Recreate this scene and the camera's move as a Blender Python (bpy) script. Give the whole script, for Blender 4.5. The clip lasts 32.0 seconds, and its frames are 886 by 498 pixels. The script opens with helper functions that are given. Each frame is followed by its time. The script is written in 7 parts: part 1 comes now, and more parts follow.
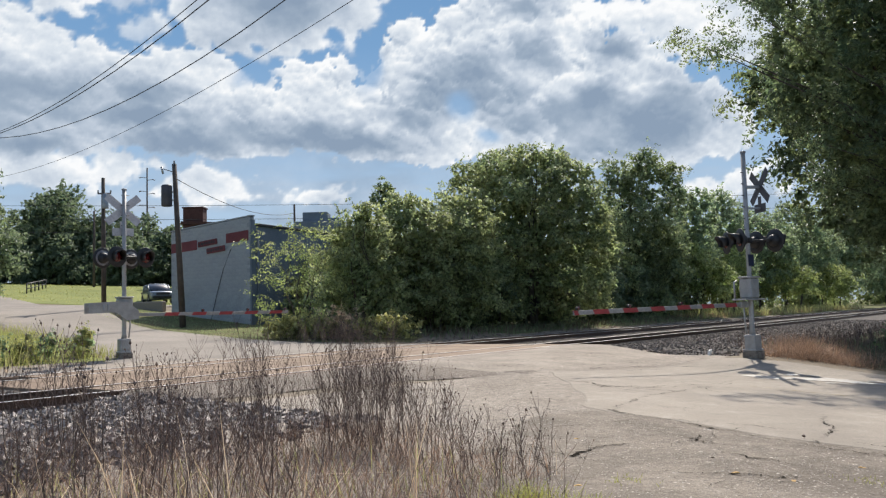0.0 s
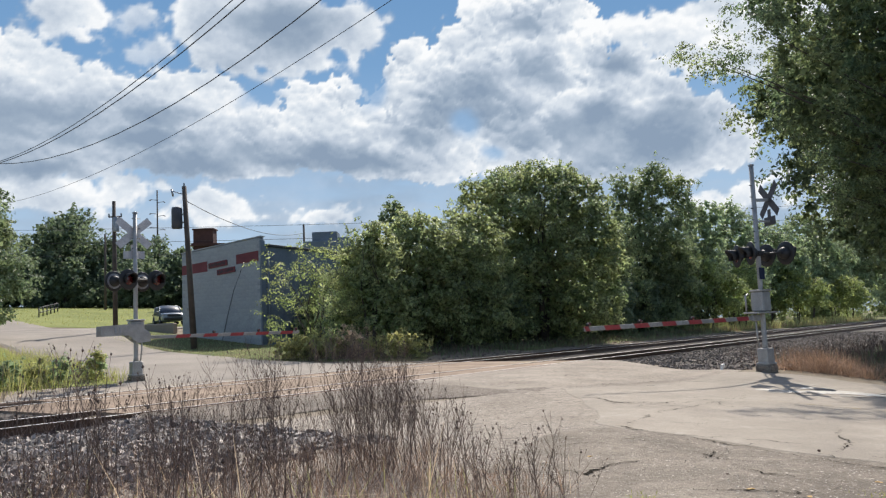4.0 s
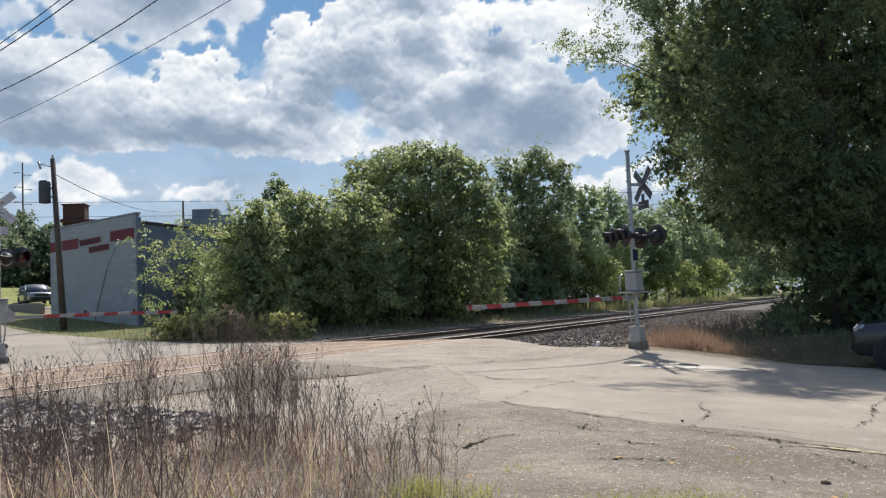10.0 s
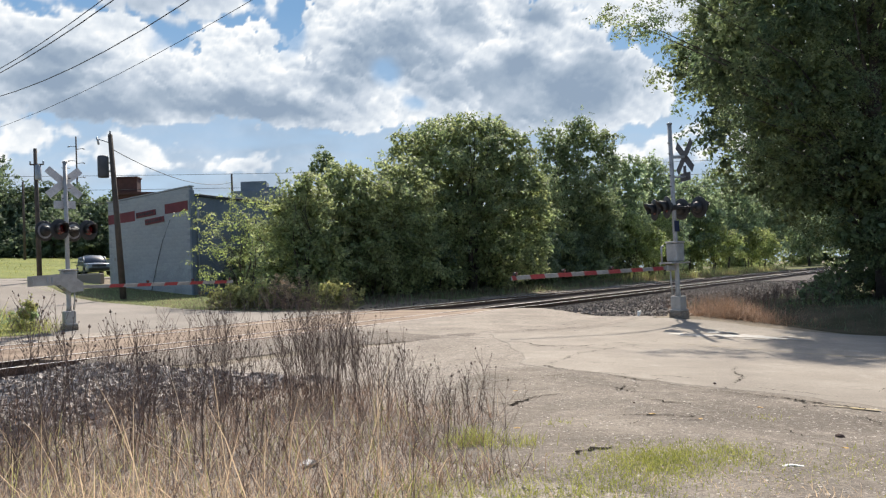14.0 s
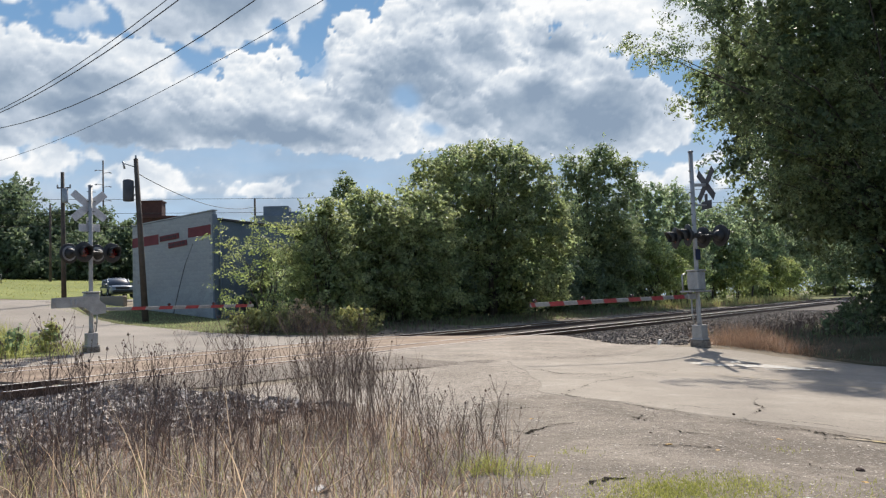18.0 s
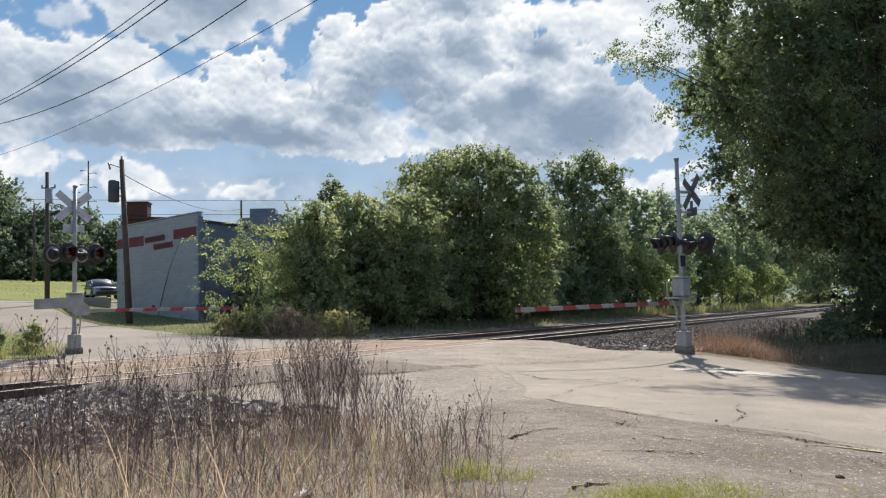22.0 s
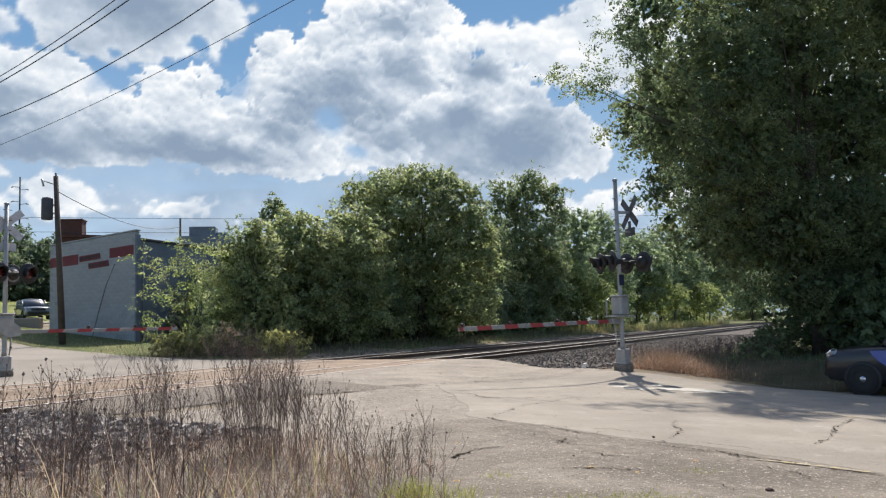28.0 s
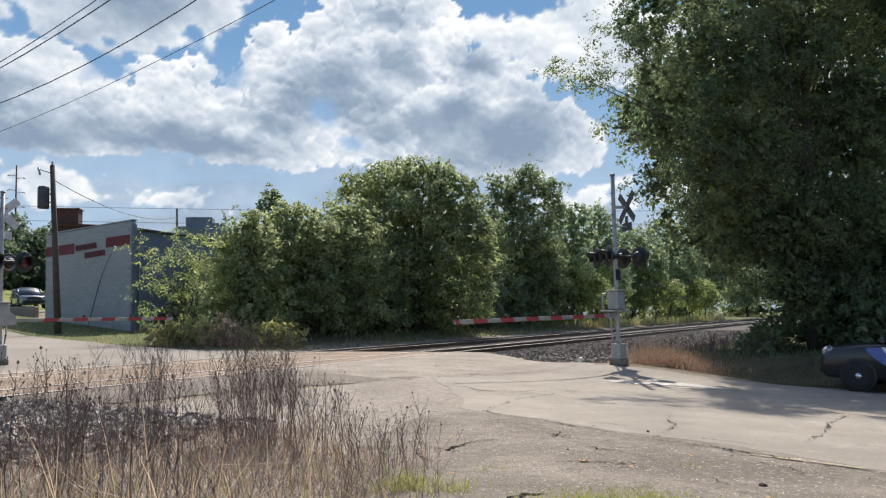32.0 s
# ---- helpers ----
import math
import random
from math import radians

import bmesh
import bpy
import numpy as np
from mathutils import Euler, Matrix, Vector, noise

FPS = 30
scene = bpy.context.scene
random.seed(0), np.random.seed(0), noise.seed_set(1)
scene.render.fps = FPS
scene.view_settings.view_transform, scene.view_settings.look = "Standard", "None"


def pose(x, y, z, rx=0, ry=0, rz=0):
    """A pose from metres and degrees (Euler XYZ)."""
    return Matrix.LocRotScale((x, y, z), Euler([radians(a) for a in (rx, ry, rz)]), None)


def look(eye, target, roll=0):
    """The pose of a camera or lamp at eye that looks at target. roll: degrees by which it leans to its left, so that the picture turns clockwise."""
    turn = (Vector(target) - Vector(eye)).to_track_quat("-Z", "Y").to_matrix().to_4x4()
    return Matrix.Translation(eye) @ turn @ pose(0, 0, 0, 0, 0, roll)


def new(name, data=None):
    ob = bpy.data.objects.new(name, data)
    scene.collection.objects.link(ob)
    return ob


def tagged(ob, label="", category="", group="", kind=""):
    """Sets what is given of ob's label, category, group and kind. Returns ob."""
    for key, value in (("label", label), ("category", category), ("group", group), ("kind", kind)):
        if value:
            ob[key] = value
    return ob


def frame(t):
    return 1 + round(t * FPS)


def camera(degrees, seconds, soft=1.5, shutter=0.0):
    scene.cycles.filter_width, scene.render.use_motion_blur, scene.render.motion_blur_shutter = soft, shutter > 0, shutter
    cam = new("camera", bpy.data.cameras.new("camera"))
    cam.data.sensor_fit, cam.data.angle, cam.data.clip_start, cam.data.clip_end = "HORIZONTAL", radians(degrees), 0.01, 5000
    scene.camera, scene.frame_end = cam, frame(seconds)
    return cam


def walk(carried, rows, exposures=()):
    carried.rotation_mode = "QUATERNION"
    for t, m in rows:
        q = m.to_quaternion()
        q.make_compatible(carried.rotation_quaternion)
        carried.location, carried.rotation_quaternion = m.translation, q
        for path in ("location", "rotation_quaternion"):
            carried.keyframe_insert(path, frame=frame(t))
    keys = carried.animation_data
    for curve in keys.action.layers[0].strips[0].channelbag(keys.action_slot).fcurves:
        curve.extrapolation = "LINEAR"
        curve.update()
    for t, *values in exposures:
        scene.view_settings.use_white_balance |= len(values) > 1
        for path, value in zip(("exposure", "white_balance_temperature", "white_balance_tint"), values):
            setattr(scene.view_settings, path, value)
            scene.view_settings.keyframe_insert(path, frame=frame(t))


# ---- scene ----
cam = camera(56.1, 32.0, 1.25)

PATH = [
    (0, (-0.492, 0.306, 1.397), (-0.463, 2.3, 1.544), -1.6),
    (0.5, (-0.483, 0.315, 1.407), (-0.459, 2.309, 1.559), -1.6),
    (1, (-0.491, 0.304, 1.407), (-0.47, 2.297, 1.566), -1.6),
    (1.5, (-0.497, 0.298, 1.414), (-0.483, 2.291, 1.582), -1.6),
    (2, (-0.498, 0.285, 1.417), (-0.494, 2.278, 1.59), -1.6),
    (2.5, (-0.492, 0.284, 1.405), (-0.497, 2.276, 1.582), -1.6),
    (3, (-0.492, 0.278, 1.415), (-0.498, 2.269, 1.599), -1.9),
    (3.5, (-0.493, 0.286, 1.412), (-0.493, 2.277, 1.6), -2.3),
    (5.5, (-0.489, 0.262, 1.421), (-0.454, 2.253, 1.611), -2.2),
    (6, (-0.467, 0.288, 1.417), (-0.415, 2.278, 1.605), -2.1),
    (6.5, (-0.474, 0.277, 1.41), (-0.407, 2.267, 1.595), -2.2),
    (7, (-0.467, 0.277, 1.419), (-0.387, 2.266, 1.606), -2.3),
    (7.5, (-0.464, 0.245, 1.413), (-0.325, 2.231, 1.598), -2.1),
    (8, (-0.442, 0.25, 1.402), (-0.2, 2.229, 1.565), -2.3),
    (8.5, (-0.451, 0.204, 1.398), (-0.159, 2.176, 1.548), -2.6),
    (9, (-0.476, 0.196, 1.399), (-0.176, 2.168, 1.543), -2.7),
    (9.5, (-0.475, 0.217, 1.392), (-0.179, 2.19, 1.528), -2.5),
    (10, (-0.476, 0.231, 1.391), (-0.197, 2.207, 1.521), -2.5),
    (10.5, (-0.471, 0.246, 1.399), (-0.21, 2.225, 1.524), -2.6),
    (11, (-0.499, 0.209, 1.401), (-0.249, 2.19, 1.52), -2.5),
    (11.5, (-0.513, 0.085, 1.388), (-0.309, 2.072, 1.492), -2.8),
    (12, (-0.516, -0.085, 1.385), (-0.363, 1.908, 1.458), -2.7),
    (12.5, (-0.592, -0.27, 1.386), (-0.431, 1.723, 1.442), -2.8),
    (13, (-0.671, -0.419, 1.392), (-0.461, 1.57, 1.429), -2.9),
    (13.5, (-0.662, -0.466, 1.392), (-0.455, 1.523, 1.435), -2.8),
    (14, (-0.634, -0.5, 1.398), (-0.46, 1.491, 1.461), -2.5),
    (14.5, (-0.609, -0.498, 1.397), (-0.453, 1.494, 1.485), -1.9),
    (15, (-0.608, -0.502, 1.399), (-0.471, 1.49, 1.504), -1.6),
    (15.5, (-0.608, -0.519, 1.407), (-0.483, 1.473, 1.522), -1.7),
    (17.5, (-0.586, -0.52, 1.402), (-0.471, 1.473, 1.524), -2.0),
    (18, (-0.582, -0.519, 1.4), (-0.457, 1.473, 1.527), -1.9),
    (18.5, (-0.589, -0.527, 1.403), (-0.453, 1.464, 1.537), -1.8),
    (19, (-0.585, -0.519, 1.402), (-0.446, 1.472, 1.54), -1.8),
    (19.5, (-0.581, -0.52, 1.405), (-0.445, 1.471, 1.543), -1.9),
    (20, (-0.572, -0.513, 1.402), (-0.44, 1.477, 1.547), -2.0),
    (20.5, (-0.576, -0.523, 1.404), (-0.442, 1.466, 1.559), -1.9),
    (21, (-0.574, -0.519, 1.4), (-0.435, 1.47, 1.554), -1.7),
    (21.5, (-0.573, -0.527, 1.403), (-0.429, 1.463, 1.548), -1.6),
    (22, (-0.572, -0.533, 1.405), (-0.415, 1.456, 1.541), -1.4),
    (22.5, (-0.568, -0.536, 1.401), (-0.398, 1.452, 1.538), -1.5),
    (23, (-0.57, -0.534, 1.406), (-0.398, 1.454, 1.542), -1.7),
    (23.5, (-0.569, -0.544, 1.404), (-0.399, 1.444, 1.536), -1.5),
    (24, (-0.571, -0.554, 1.409), (-0.381, 1.433, 1.544), -1.4),
    (24.5, (-0.571, -0.579, 1.412), (-0.326, 1.401, 1.552), -1.4),
    (25, (-0.567, -0.576, 1.408), (-0.272, 1.398, 1.548), -1.6),
    (25.5, (-0.571, -0.601, 1.411), (-0.263, 1.369, 1.556), -1.8),
    (26, (-0.564, -0.619, 1.413), (-0.258, 1.351, 1.572), -1.8),
    (26.5, (-0.564, -0.611, 1.415), (-0.266, 1.359, 1.582), -1.8),
    (28.5, (-0.58, -0.616, 1.42), (-0.288, 1.355, 1.598), -1.6),
    (29, (-0.57, -0.598, 1.417), (-0.282, 1.373, 1.596), -1.4),
    (29.5, (-0.577, -0.599, 1.412), (-0.299, 1.373, 1.591), -1.2),
    (30, (-0.582, -0.591, 1.416), (-0.313, 1.383, 1.592), -1.3),
    (30.5, (-0.575, -0.606, 1.414), (-0.308, 1.369, 1.583), -1.3),
    (31, (-0.56, -0.602, 1.406), (-0.28, 1.372, 1.567), -1.1),
    (31.5, (-0.565, -0.609, 1.414), (-0.27, 1.363, 1.571), -1.2),
    (32, (-0.575, -0.607, 1.414), (-0.274, 1.363, 1.574), -1.1),
]
walk(cam, [(t, look(e, a, r)) for t, e, a, r in PATH], [(0, 0.0, 6370, 10), (8, 0.0, 6330, 10), (10, 0.03, 6380, 10), (11, 0.07, 6430, 10), (12.5, 0.17, 6510, 10), (13.5, 0.17, 6510, 10), (15, 0.06, 6470, 10), (18, 0.02, 6400, 10), (24, 0.03, 6400, 10), (26, 0.05, 6350, 10), (32, 0.04, 6350, 10)])

# world, sun, sky
SUN_AZ, SUN_EL = radians(13), radians(46)
world = bpy.data.worlds.new("world")
scene.world = world
world.use_nodes = True
wn = world.node_tree
wn.nodes.clear()
sky = wn.nodes.new("ShaderNodeTexSky")
sky.sky_type, sky.sun_disc = "NISHITA", False
sky.sun_elevation, sky.sun_rotation = SUN_EL, SUN_AZ
sky.air_density, sky.dust_density = 1.0, 1.5
bg = wn.nodes.new("ShaderNodeBackground")
bg.inputs["Strength"].default_value = 0.17
wo = wn.nodes.new("ShaderNodeOutputWorld")
wn.links.new(sky.outputs[0], bg.inputs["Color"])
wn.links.new(bg.outputs[0], wo.inputs["Surface"])
sun_data = bpy.data.lights.new("sun", "SUN")
sun_data.energy, sun_data.angle, sun_data.color = 5.7, radians(0.6), (1.0, 0.93, 0.83)
sun = new("sun", sun_data)
sun.matrix_world = look((math.sin(SUN_AZ) * math.cos(SUN_EL) * 100, math.cos(SUN_AZ) * math.cos(SUN_EL) * 100, math.sin(SUN_EL) * 100), (0, 0, 0))
scene.view_settings.exposure = 0.0


# ---- materials ----
def nodes_of(name):
    m = bpy.data.materials.new(name)
    m.use_nodes = True
    t = m.node_tree
    return m, t, t.nodes["Principled BSDF"]


def rgb(c):
    return (*c, 1.0)


def mat(name, a, b=None, scale=3.0, rough=0.8, metal=0.0, bump=0.3, fine=40.0, rand=0.0, coat=0.0, detail=6.0, spec=0.5, stain=None):
    """A two-scale noise material: colour a to b over noise of that scale (1/m), fine grain as bump and speckle."""
    b = b or tuple(x * 0.7 for x in a)
    m, t, p = nodes_of(name)
    co = t.nodes.new("ShaderNodeTexCoord")
    n1 = t.nodes.new("ShaderNodeTexNoise")
    n1.inputs["Scale"].default_value, n1.inputs["Detail"].default_value = scale, detail
    n2 = t.nodes.new("ShaderNodeTexNoise")
    n2.inputs["Scale"].default_value, n2.inputs["Detail"].default_value = fine, 4.0
    for n in (n1, n2):
        t.links.new(co.outputs["Object"], n.inputs["Vector"])
    ramp = t.nodes.new("ShaderNodeValToRGB")
    ramp.color_ramp.elements[0].position, ramp.color_ramp.elements[1].position = 0.36, 0.66
    ramp.color_ramp.elements[0].color, ramp.color_ramp.elements[1].color = rgb(a), rgb(b)
    t.links.new(n1.outputs["Fac"], ramp.inputs[0])
    hsv = t.nodes.new("ShaderNodeHueSaturation")
    mr = t.nodes.new("ShaderNodeMapRange")
    mr.inputs["From Min"].default_value, mr.inputs["From Max"].default_value = 0.3, 0.7
    mr.inputs["To Min"].default_value, mr.inputs["To Max"].default_value = 0.82, 1.18
    t.links.new(n2.outputs["Fac"], mr.inputs["Value"])
    base_out = ramp.outputs[0]
    if stain:
        # broad stains and fine pits: colour, scale, amount
        for col, sc, amt, lo, hi in stain:
            n3 = t.nodes.new("ShaderNodeTexNoise")
            n3.inputs["Scale"].default_value, n3.inputs["Detail"].default_value, n3.inputs["Roughness"].default_value = sc, 8.0, 0.65
            n3.inputs["Distortion"].default_value = 0.6
            t.links.new(co.outputs["Object"], n3.inputs["Vector"])
            m3 = t.nodes.new("ShaderNodeMapRange")
            m3.inputs["From Min"].default_value, m3.inputs["From Max"].default_value = lo, hi
            m3.inputs["To Max"].default_value = amt
            t.links.new(n3.outputs["Fac"], m3.inputs["Value"])
            x3 = t.nodes.new("ShaderNodeMix")
            x3.data_type = "RGBA"
            x3.inputs["B"].default_value = rgb(col)
            t.links.new(m3.outputs[0], x3.inputs["Factor"])
            t.links.new(base_out, x3.inputs["A"])
            base_out = x3.outputs["Result"]
    t.links.new(base_out, hsv.inputs["Color"])
    if rand:
        oi = t.nodes.new("ShaderNodeObjectInfo")
        ge = t.nodes.new("ShaderNodeNewGeometry")
        ad = t.nodes.new("ShaderNodeMath")
        ad.operation = "ADD"
        t.links.new(oi.outputs["Random"], ad.inputs[0])
        t.links.new(ge.outputs["Random Per Island"], ad.inputs[1])
        fr = t.nodes.new("ShaderNodeMath")
        fr.operation = "FRACT"
        t.links.new(ad.outputs[0], fr.inputs[0])
        r2 = t.nodes.new("ShaderNodeMapRange")
        r2.inputs["To Min"].default_value, r2.inputs["To Max"].default_value = 1 - rand, 1 + rand
        t.links.new(fr.outputs[0], r2.inputs["Value"])
        mu = t.nodes.new("ShaderNodeMath")
        mu.operation = "MULTIPLY"
        t.links.new(r2.outputs[0], mu.inputs[0])
        t.links.new(mr.outputs[0], mu.inputs[1])
        t.links.new(mu.outputs[0], hsv.inputs["Value"])
    else:
        t.links.new(mr.outputs[0], hsv.inputs["Value"])
    t.links.new(hsv.outputs[0], p.inputs["Base Color"])
    p.inputs["Roughness"].default_value, p.inputs["Metallic"].default_value = rough, metal
    p.inputs["Coat Weight"].default_value = coat
    p.inputs["Specular IOR Level"].default_value = spec
    if bump:
        bp = t.nodes.new("ShaderNodeBump")
        bp.inputs["Strength"].default_value, bp.inputs["Distance"].default_value = bump, 0.02
        t.links.new(n2.outputs["Fac"], bp.inputs["Height"])
        t.links.new(bp.outputs[0], p.inputs["Normal"])
    return m


def leaf_mat(name, a, b, glow=0.45, rand=0.35, gloss=0.65):
    """Leaves: diffuse with light let through, each leaf a little different."""
    m, t, p = nodes_of(name)
    ge = t.nodes.new("ShaderNodeNewGeometry")
    oi = t.nodes.new("ShaderNodeObjectInfo")
    co = t.nodes.new("ShaderNodeTexCoord")
    n1 = t.nodes.new("ShaderNodeTexNoise")
    n1.inputs["Scale"].default_value = 0.5
    t.links.new(co.outputs["Object"], n1.inputs["Vector"])
    mx = t.nodes.new("ShaderNodeMix")
    mx.data_type = "RGBA"
    mx.inputs["A"].default_value, mx.inputs["B"].default_value = rgb(a), rgb(b)
    mr = t.nodes.new("ShaderNodeMapRange")
    mr.inputs["From Min"].default_value, mr.inputs["From Max"].default_value = 0.35, 0.65
    t.links.new(n1.outputs["Fac"], mr.inputs["Value"])
    t.links.new(mr.outputs[0], mx.inputs["Factor"])
    hsv = t.nodes.new("ShaderNodeHueSaturation")
    r2 = t.nodes.new("ShaderNodeMapRange")
    r2.inputs["To Min"].default_value, r2.inputs["To Max"].default_value = 1 - rand, 1 + rand
    t.links.new(ge.outputs["Random Per Island"], r2.inputs["Value"])
    t.links.new(r2.outputs[0], hsv.inputs["Value"])
    t.links.new(mx.outputs["Result"], hsv.inputs["Color"])
    t.links.new(hsv.outputs[0], p.inputs["Base Color"])
    p.inputs["Roughness"].default_value = gloss
    p.inputs["Specular IOR Level"].default_value = 0.5
    tr = t.nodes.new("ShaderNodeBsdfTranslucent")
    h2 = t.nodes.new("ShaderNodeHueSaturation")
    h2.inputs["Hue"].default_value, h2.inputs["Saturation"].default_value, h2.inputs["Value"].default_value = 0.495, 1.05, 1.5
    t.links.new(hsv.outputs[0], h2.inputs["Color"])
    t.links.new(h2.outputs[0], tr.inputs["Color"])
    ms = t.nodes.new("ShaderNodeMixShader")
    ms.inputs[0].default_value = glow
    t.links.new(p.outputs[0], ms.inputs[1])
    t.links.new(tr.outputs[0], ms.inputs[2])
    t.links.new(ms.outputs[0], t.nodes["Material Output"].inputs["Surface"])
    return m


M = {}
M["concrete_road"] = mat("concrete_road", (0.331, 0.284, 0.228), (0.267, 0.228, 0.182), 0.6, 0.9, bump=0.4, fine=60, spec=0.25, stain=[((0.206, 0.176, 0.142), 0.35, 0.55, 0.50, 0.72), ((0.138, 0.12, 0.103), 9.0, 0.6, 0.60, 0.72), ((0.482, 0.43, 0.361), 1.6, 0.5, 0.55, 0.75), ((0.13, 0.115, 0.095), 24.0, 0.5, 0.58, 0.68), ((0.5, 0.44, 0.37), 30.0, 0.5, 0.58, 0.7), ((0.22, 0.19, 0.155), 2.6, 0.5, 0.54, 0.66)])
M["asphalt"] = mat("asphalt", (0.25, 0.21, 0.17), (0.19, 0.16, 0.13), 1.2, 0.95, bump=1.0, fine=45, spec=0.15, stain=[((0.11, 0.093, 0.078), 12.0, 0.85, 0.5, 0.6), ((0.46, 0.39, 0.32), 20.0, 0.85, 0.55, 0.64)])
M["gravel_asphalt"] = mat("gravel_asphalt", (0.292, 0.248, 0.197), (0.212, 0.179, 0.143), 1.1, 0.95, bump=1.0, fine=45, spec=0.15, stain=[((0.132, 0.11, 0.0875), 0.45, 0.75, 0.44, 0.62), ((0.146, 0.121, 0.0952), 5.0, 0.65, 0.50, 0.66), ((0.38, 0.329, 0.264), 8.0, 0.6, 0.54, 0.68), ((0.0875, 0.0731, 0.0585), 28.0, 0.7, 0.56, 0.68), ((0.424, 0.373, 0.307), 38.0, 0.7, 0.57, 0.69)])
M["worn_pavement"] = mat("worn_pavement", (0.35, 0.30, 0.245), (0.275, 0.235, 0.19), 0.9, 0.95, bump=1.0, fine=45, spec=0.15, stain=[((0.20, 0.17, 0.14), 0.5, 0.5, 0.5, 0.7), ((0.15, 0.128, 0.105), 6.0, 0.75, 0.54, 0.64), ((0.50, 0.435, 0.36), 9.0, 0.7, 0.55, 0.65), ((0.09, 0.075, 0.06), 22.0, 0.9, 0.56, 0.63), ((0.58, 0.51, 0.43), 27.0, 0.85, 0.58, 0.65)])
M["crossing"] = mat("crossing", (0.345, 0.292, 0.235), (0.255, 0.215, 0.173), 0.8, 0.9, bump=0.7, fine=50, spec=0.25, stain=[((0.189, 0.155, 0.122), 0.6, 0.5, 0.48, 0.7), ((0.13, 0.11, 0.09), 7.0, 0.75, 0.56, 0.66), ((0.5, 0.44, 0.37), 10.0, 0.6, 0.56, 0.66), ((0.09, 0.076, 0.062), 22.0, 0.8, 0.57, 0.64)])
M["crossing_panel"] = mat("crossing_panel", (0.31, 0.228, 0.159), (0.224, 0.163, 0.116), 0.9, 0.9, bump=0.5, fine=50, spec=0.25, stain=[((0.155, 0.103, 0.0688), 0.7, 0.7, 0.46, 0.68), ((0.112, 0.0903, 0.0731), 9.0, 0.6, 0.58, 0.7), ((0.387, 0.318, 0.241), 3.0, 0.5, 0.55, 0.7)])
M["far_road"] = mat("far_road", (0.301, 0.262, 0.219), (0.232, 0.202, 0.168), 0.4, 0.9, bump=0.3, fine=40, spec=0.25)
M["soil"] = mat("soil", (0.258, 0.211, 0.155), (0.172, 0.142, 0.0989), 0.5, 0.95, bump=0.8, fine=14, spec=0.15)
M["grass_soil"] = mat("grass_soil", (0.235, 0.25, 0.08), (0.18, 0.20, 0.062), 0.4, 0.95, bump=0.8, fine=18, spec=0.15, stain=[((0.27, 0.24, 0.12), 1.1, 0.5, 0.52, 0.7)])
M["ballast_bed"] = mat("ballast_bed", (0.125, 0.105, 0.09), (0.07, 0.06, 0.052), 3.0, 0.95, bump=1.0, fine=18, spec=0.2, stain=[((0.2, 0.17, 0.145), 14.0, 0.7, 0.55, 0.66)])
M["stone"] = mat("stone", (0.32, 0.27, 0.228), (0.175, 0.147, 0.124), 6.0, 0.7, bump=0.3, fine=60, rand=0.6, spec=0.5)
M["ballast_stone"] = mat("ballast_stone", (0.235, 0.19, 0.155), (0.13, 0.106, 0.088), 6.0, 0.8, bump=0.3, fine=60, rand=0.5, spec=0.35)
M["stone_dark"] = mat("stone_dark", (0.13, 0.11, 0.095), (0.075, 0.064, 0.056), 6.0, 0.85, bump=0.3, fine=60, rand=0.45, spec=0.3)
M["timber"] = mat("timber", (0.30, 0.21, 0.15), (0.19, 0.125, 0.09), 1.5, 0.9, bump=0.6, fine=50, rand=0.2, stain=[((0.10, 0.075, 0.06), 6.0, 0.7, 0.52, 0.66)])
M["rail_top"] = mat("rail_top", (0.55, 0.52, 0.49), (0.42, 0.39, 0.36), 8.0, 0.4, metal=0.6, bump=0.05, fine=120)
M["rail_rust"] = mat("rail_rust", (0.10, 0.055, 0.035), (0.06, 0.035, 0.025), 10.0, 0.8, bump=0.3, fine=90)
M["tie"] = mat("tie", (0.085, 0.065, 0.05), (0.05, 0.04, 0.032), 5.0, 0.9, bump=0.6, fine=50, rand=0.3)
M["silver"] = mat("silver", (0.37, 0.36, 0.345), (0.28, 0.272, 0.26), 4.0, 0.5, metal=0.3, bump=0.1, fine=80)
M["black"] = mat("black", (0.012, 0.012, 0.013), (0.02, 0.02, 0.02), 6.0, 0.55, bump=0.1, fine=80)
M["gravel"] = mat("gravel", (0.50, 0.44, 0.37), (0.34, 0.295, 0.245), 6.0, 0.9, bump=0.2, fine=60, rand=0.45, spec=0.3)
M["red_lens"] = mat("red_lens", (0.08, 0.006, 0.007), (0.05, 0.004, 0.005), 20.0, 0.2, bump=0.2, fine=60, coat=0.5)
M["white_paint"] = mat("white_paint", (0.297, 0.291, 0.278), (0.21, 0.204, 0.192), 4.0, 0.6, bump=0.1, fine=60)
M["red_paint"] = mat("red_paint", (0.333, 0.0371, 0.0371), (0.236, 0.0309, 0.0309), 5.0, 0.55, bump=0.1, fine=60)
M["sign_grey"] = mat("sign_grey", (0.333, 0.333, 0.34), (0.247, 0.247, 0.259), 3.0, 0.5, metal=0.3, bump=0.05)
M["buck_white"] = mat("buck_white", (0.52, 0.52, 0.535), (0.40, 0.40, 0.42), 3.0, 0.5, metal=0.2, bump=0.05)
M["blue_plate"] = mat("blue_plate", (0.006, 0.013, 0.05), (0.005, 0.011, 0.042), 5.0, 0.5, bump=0.05)
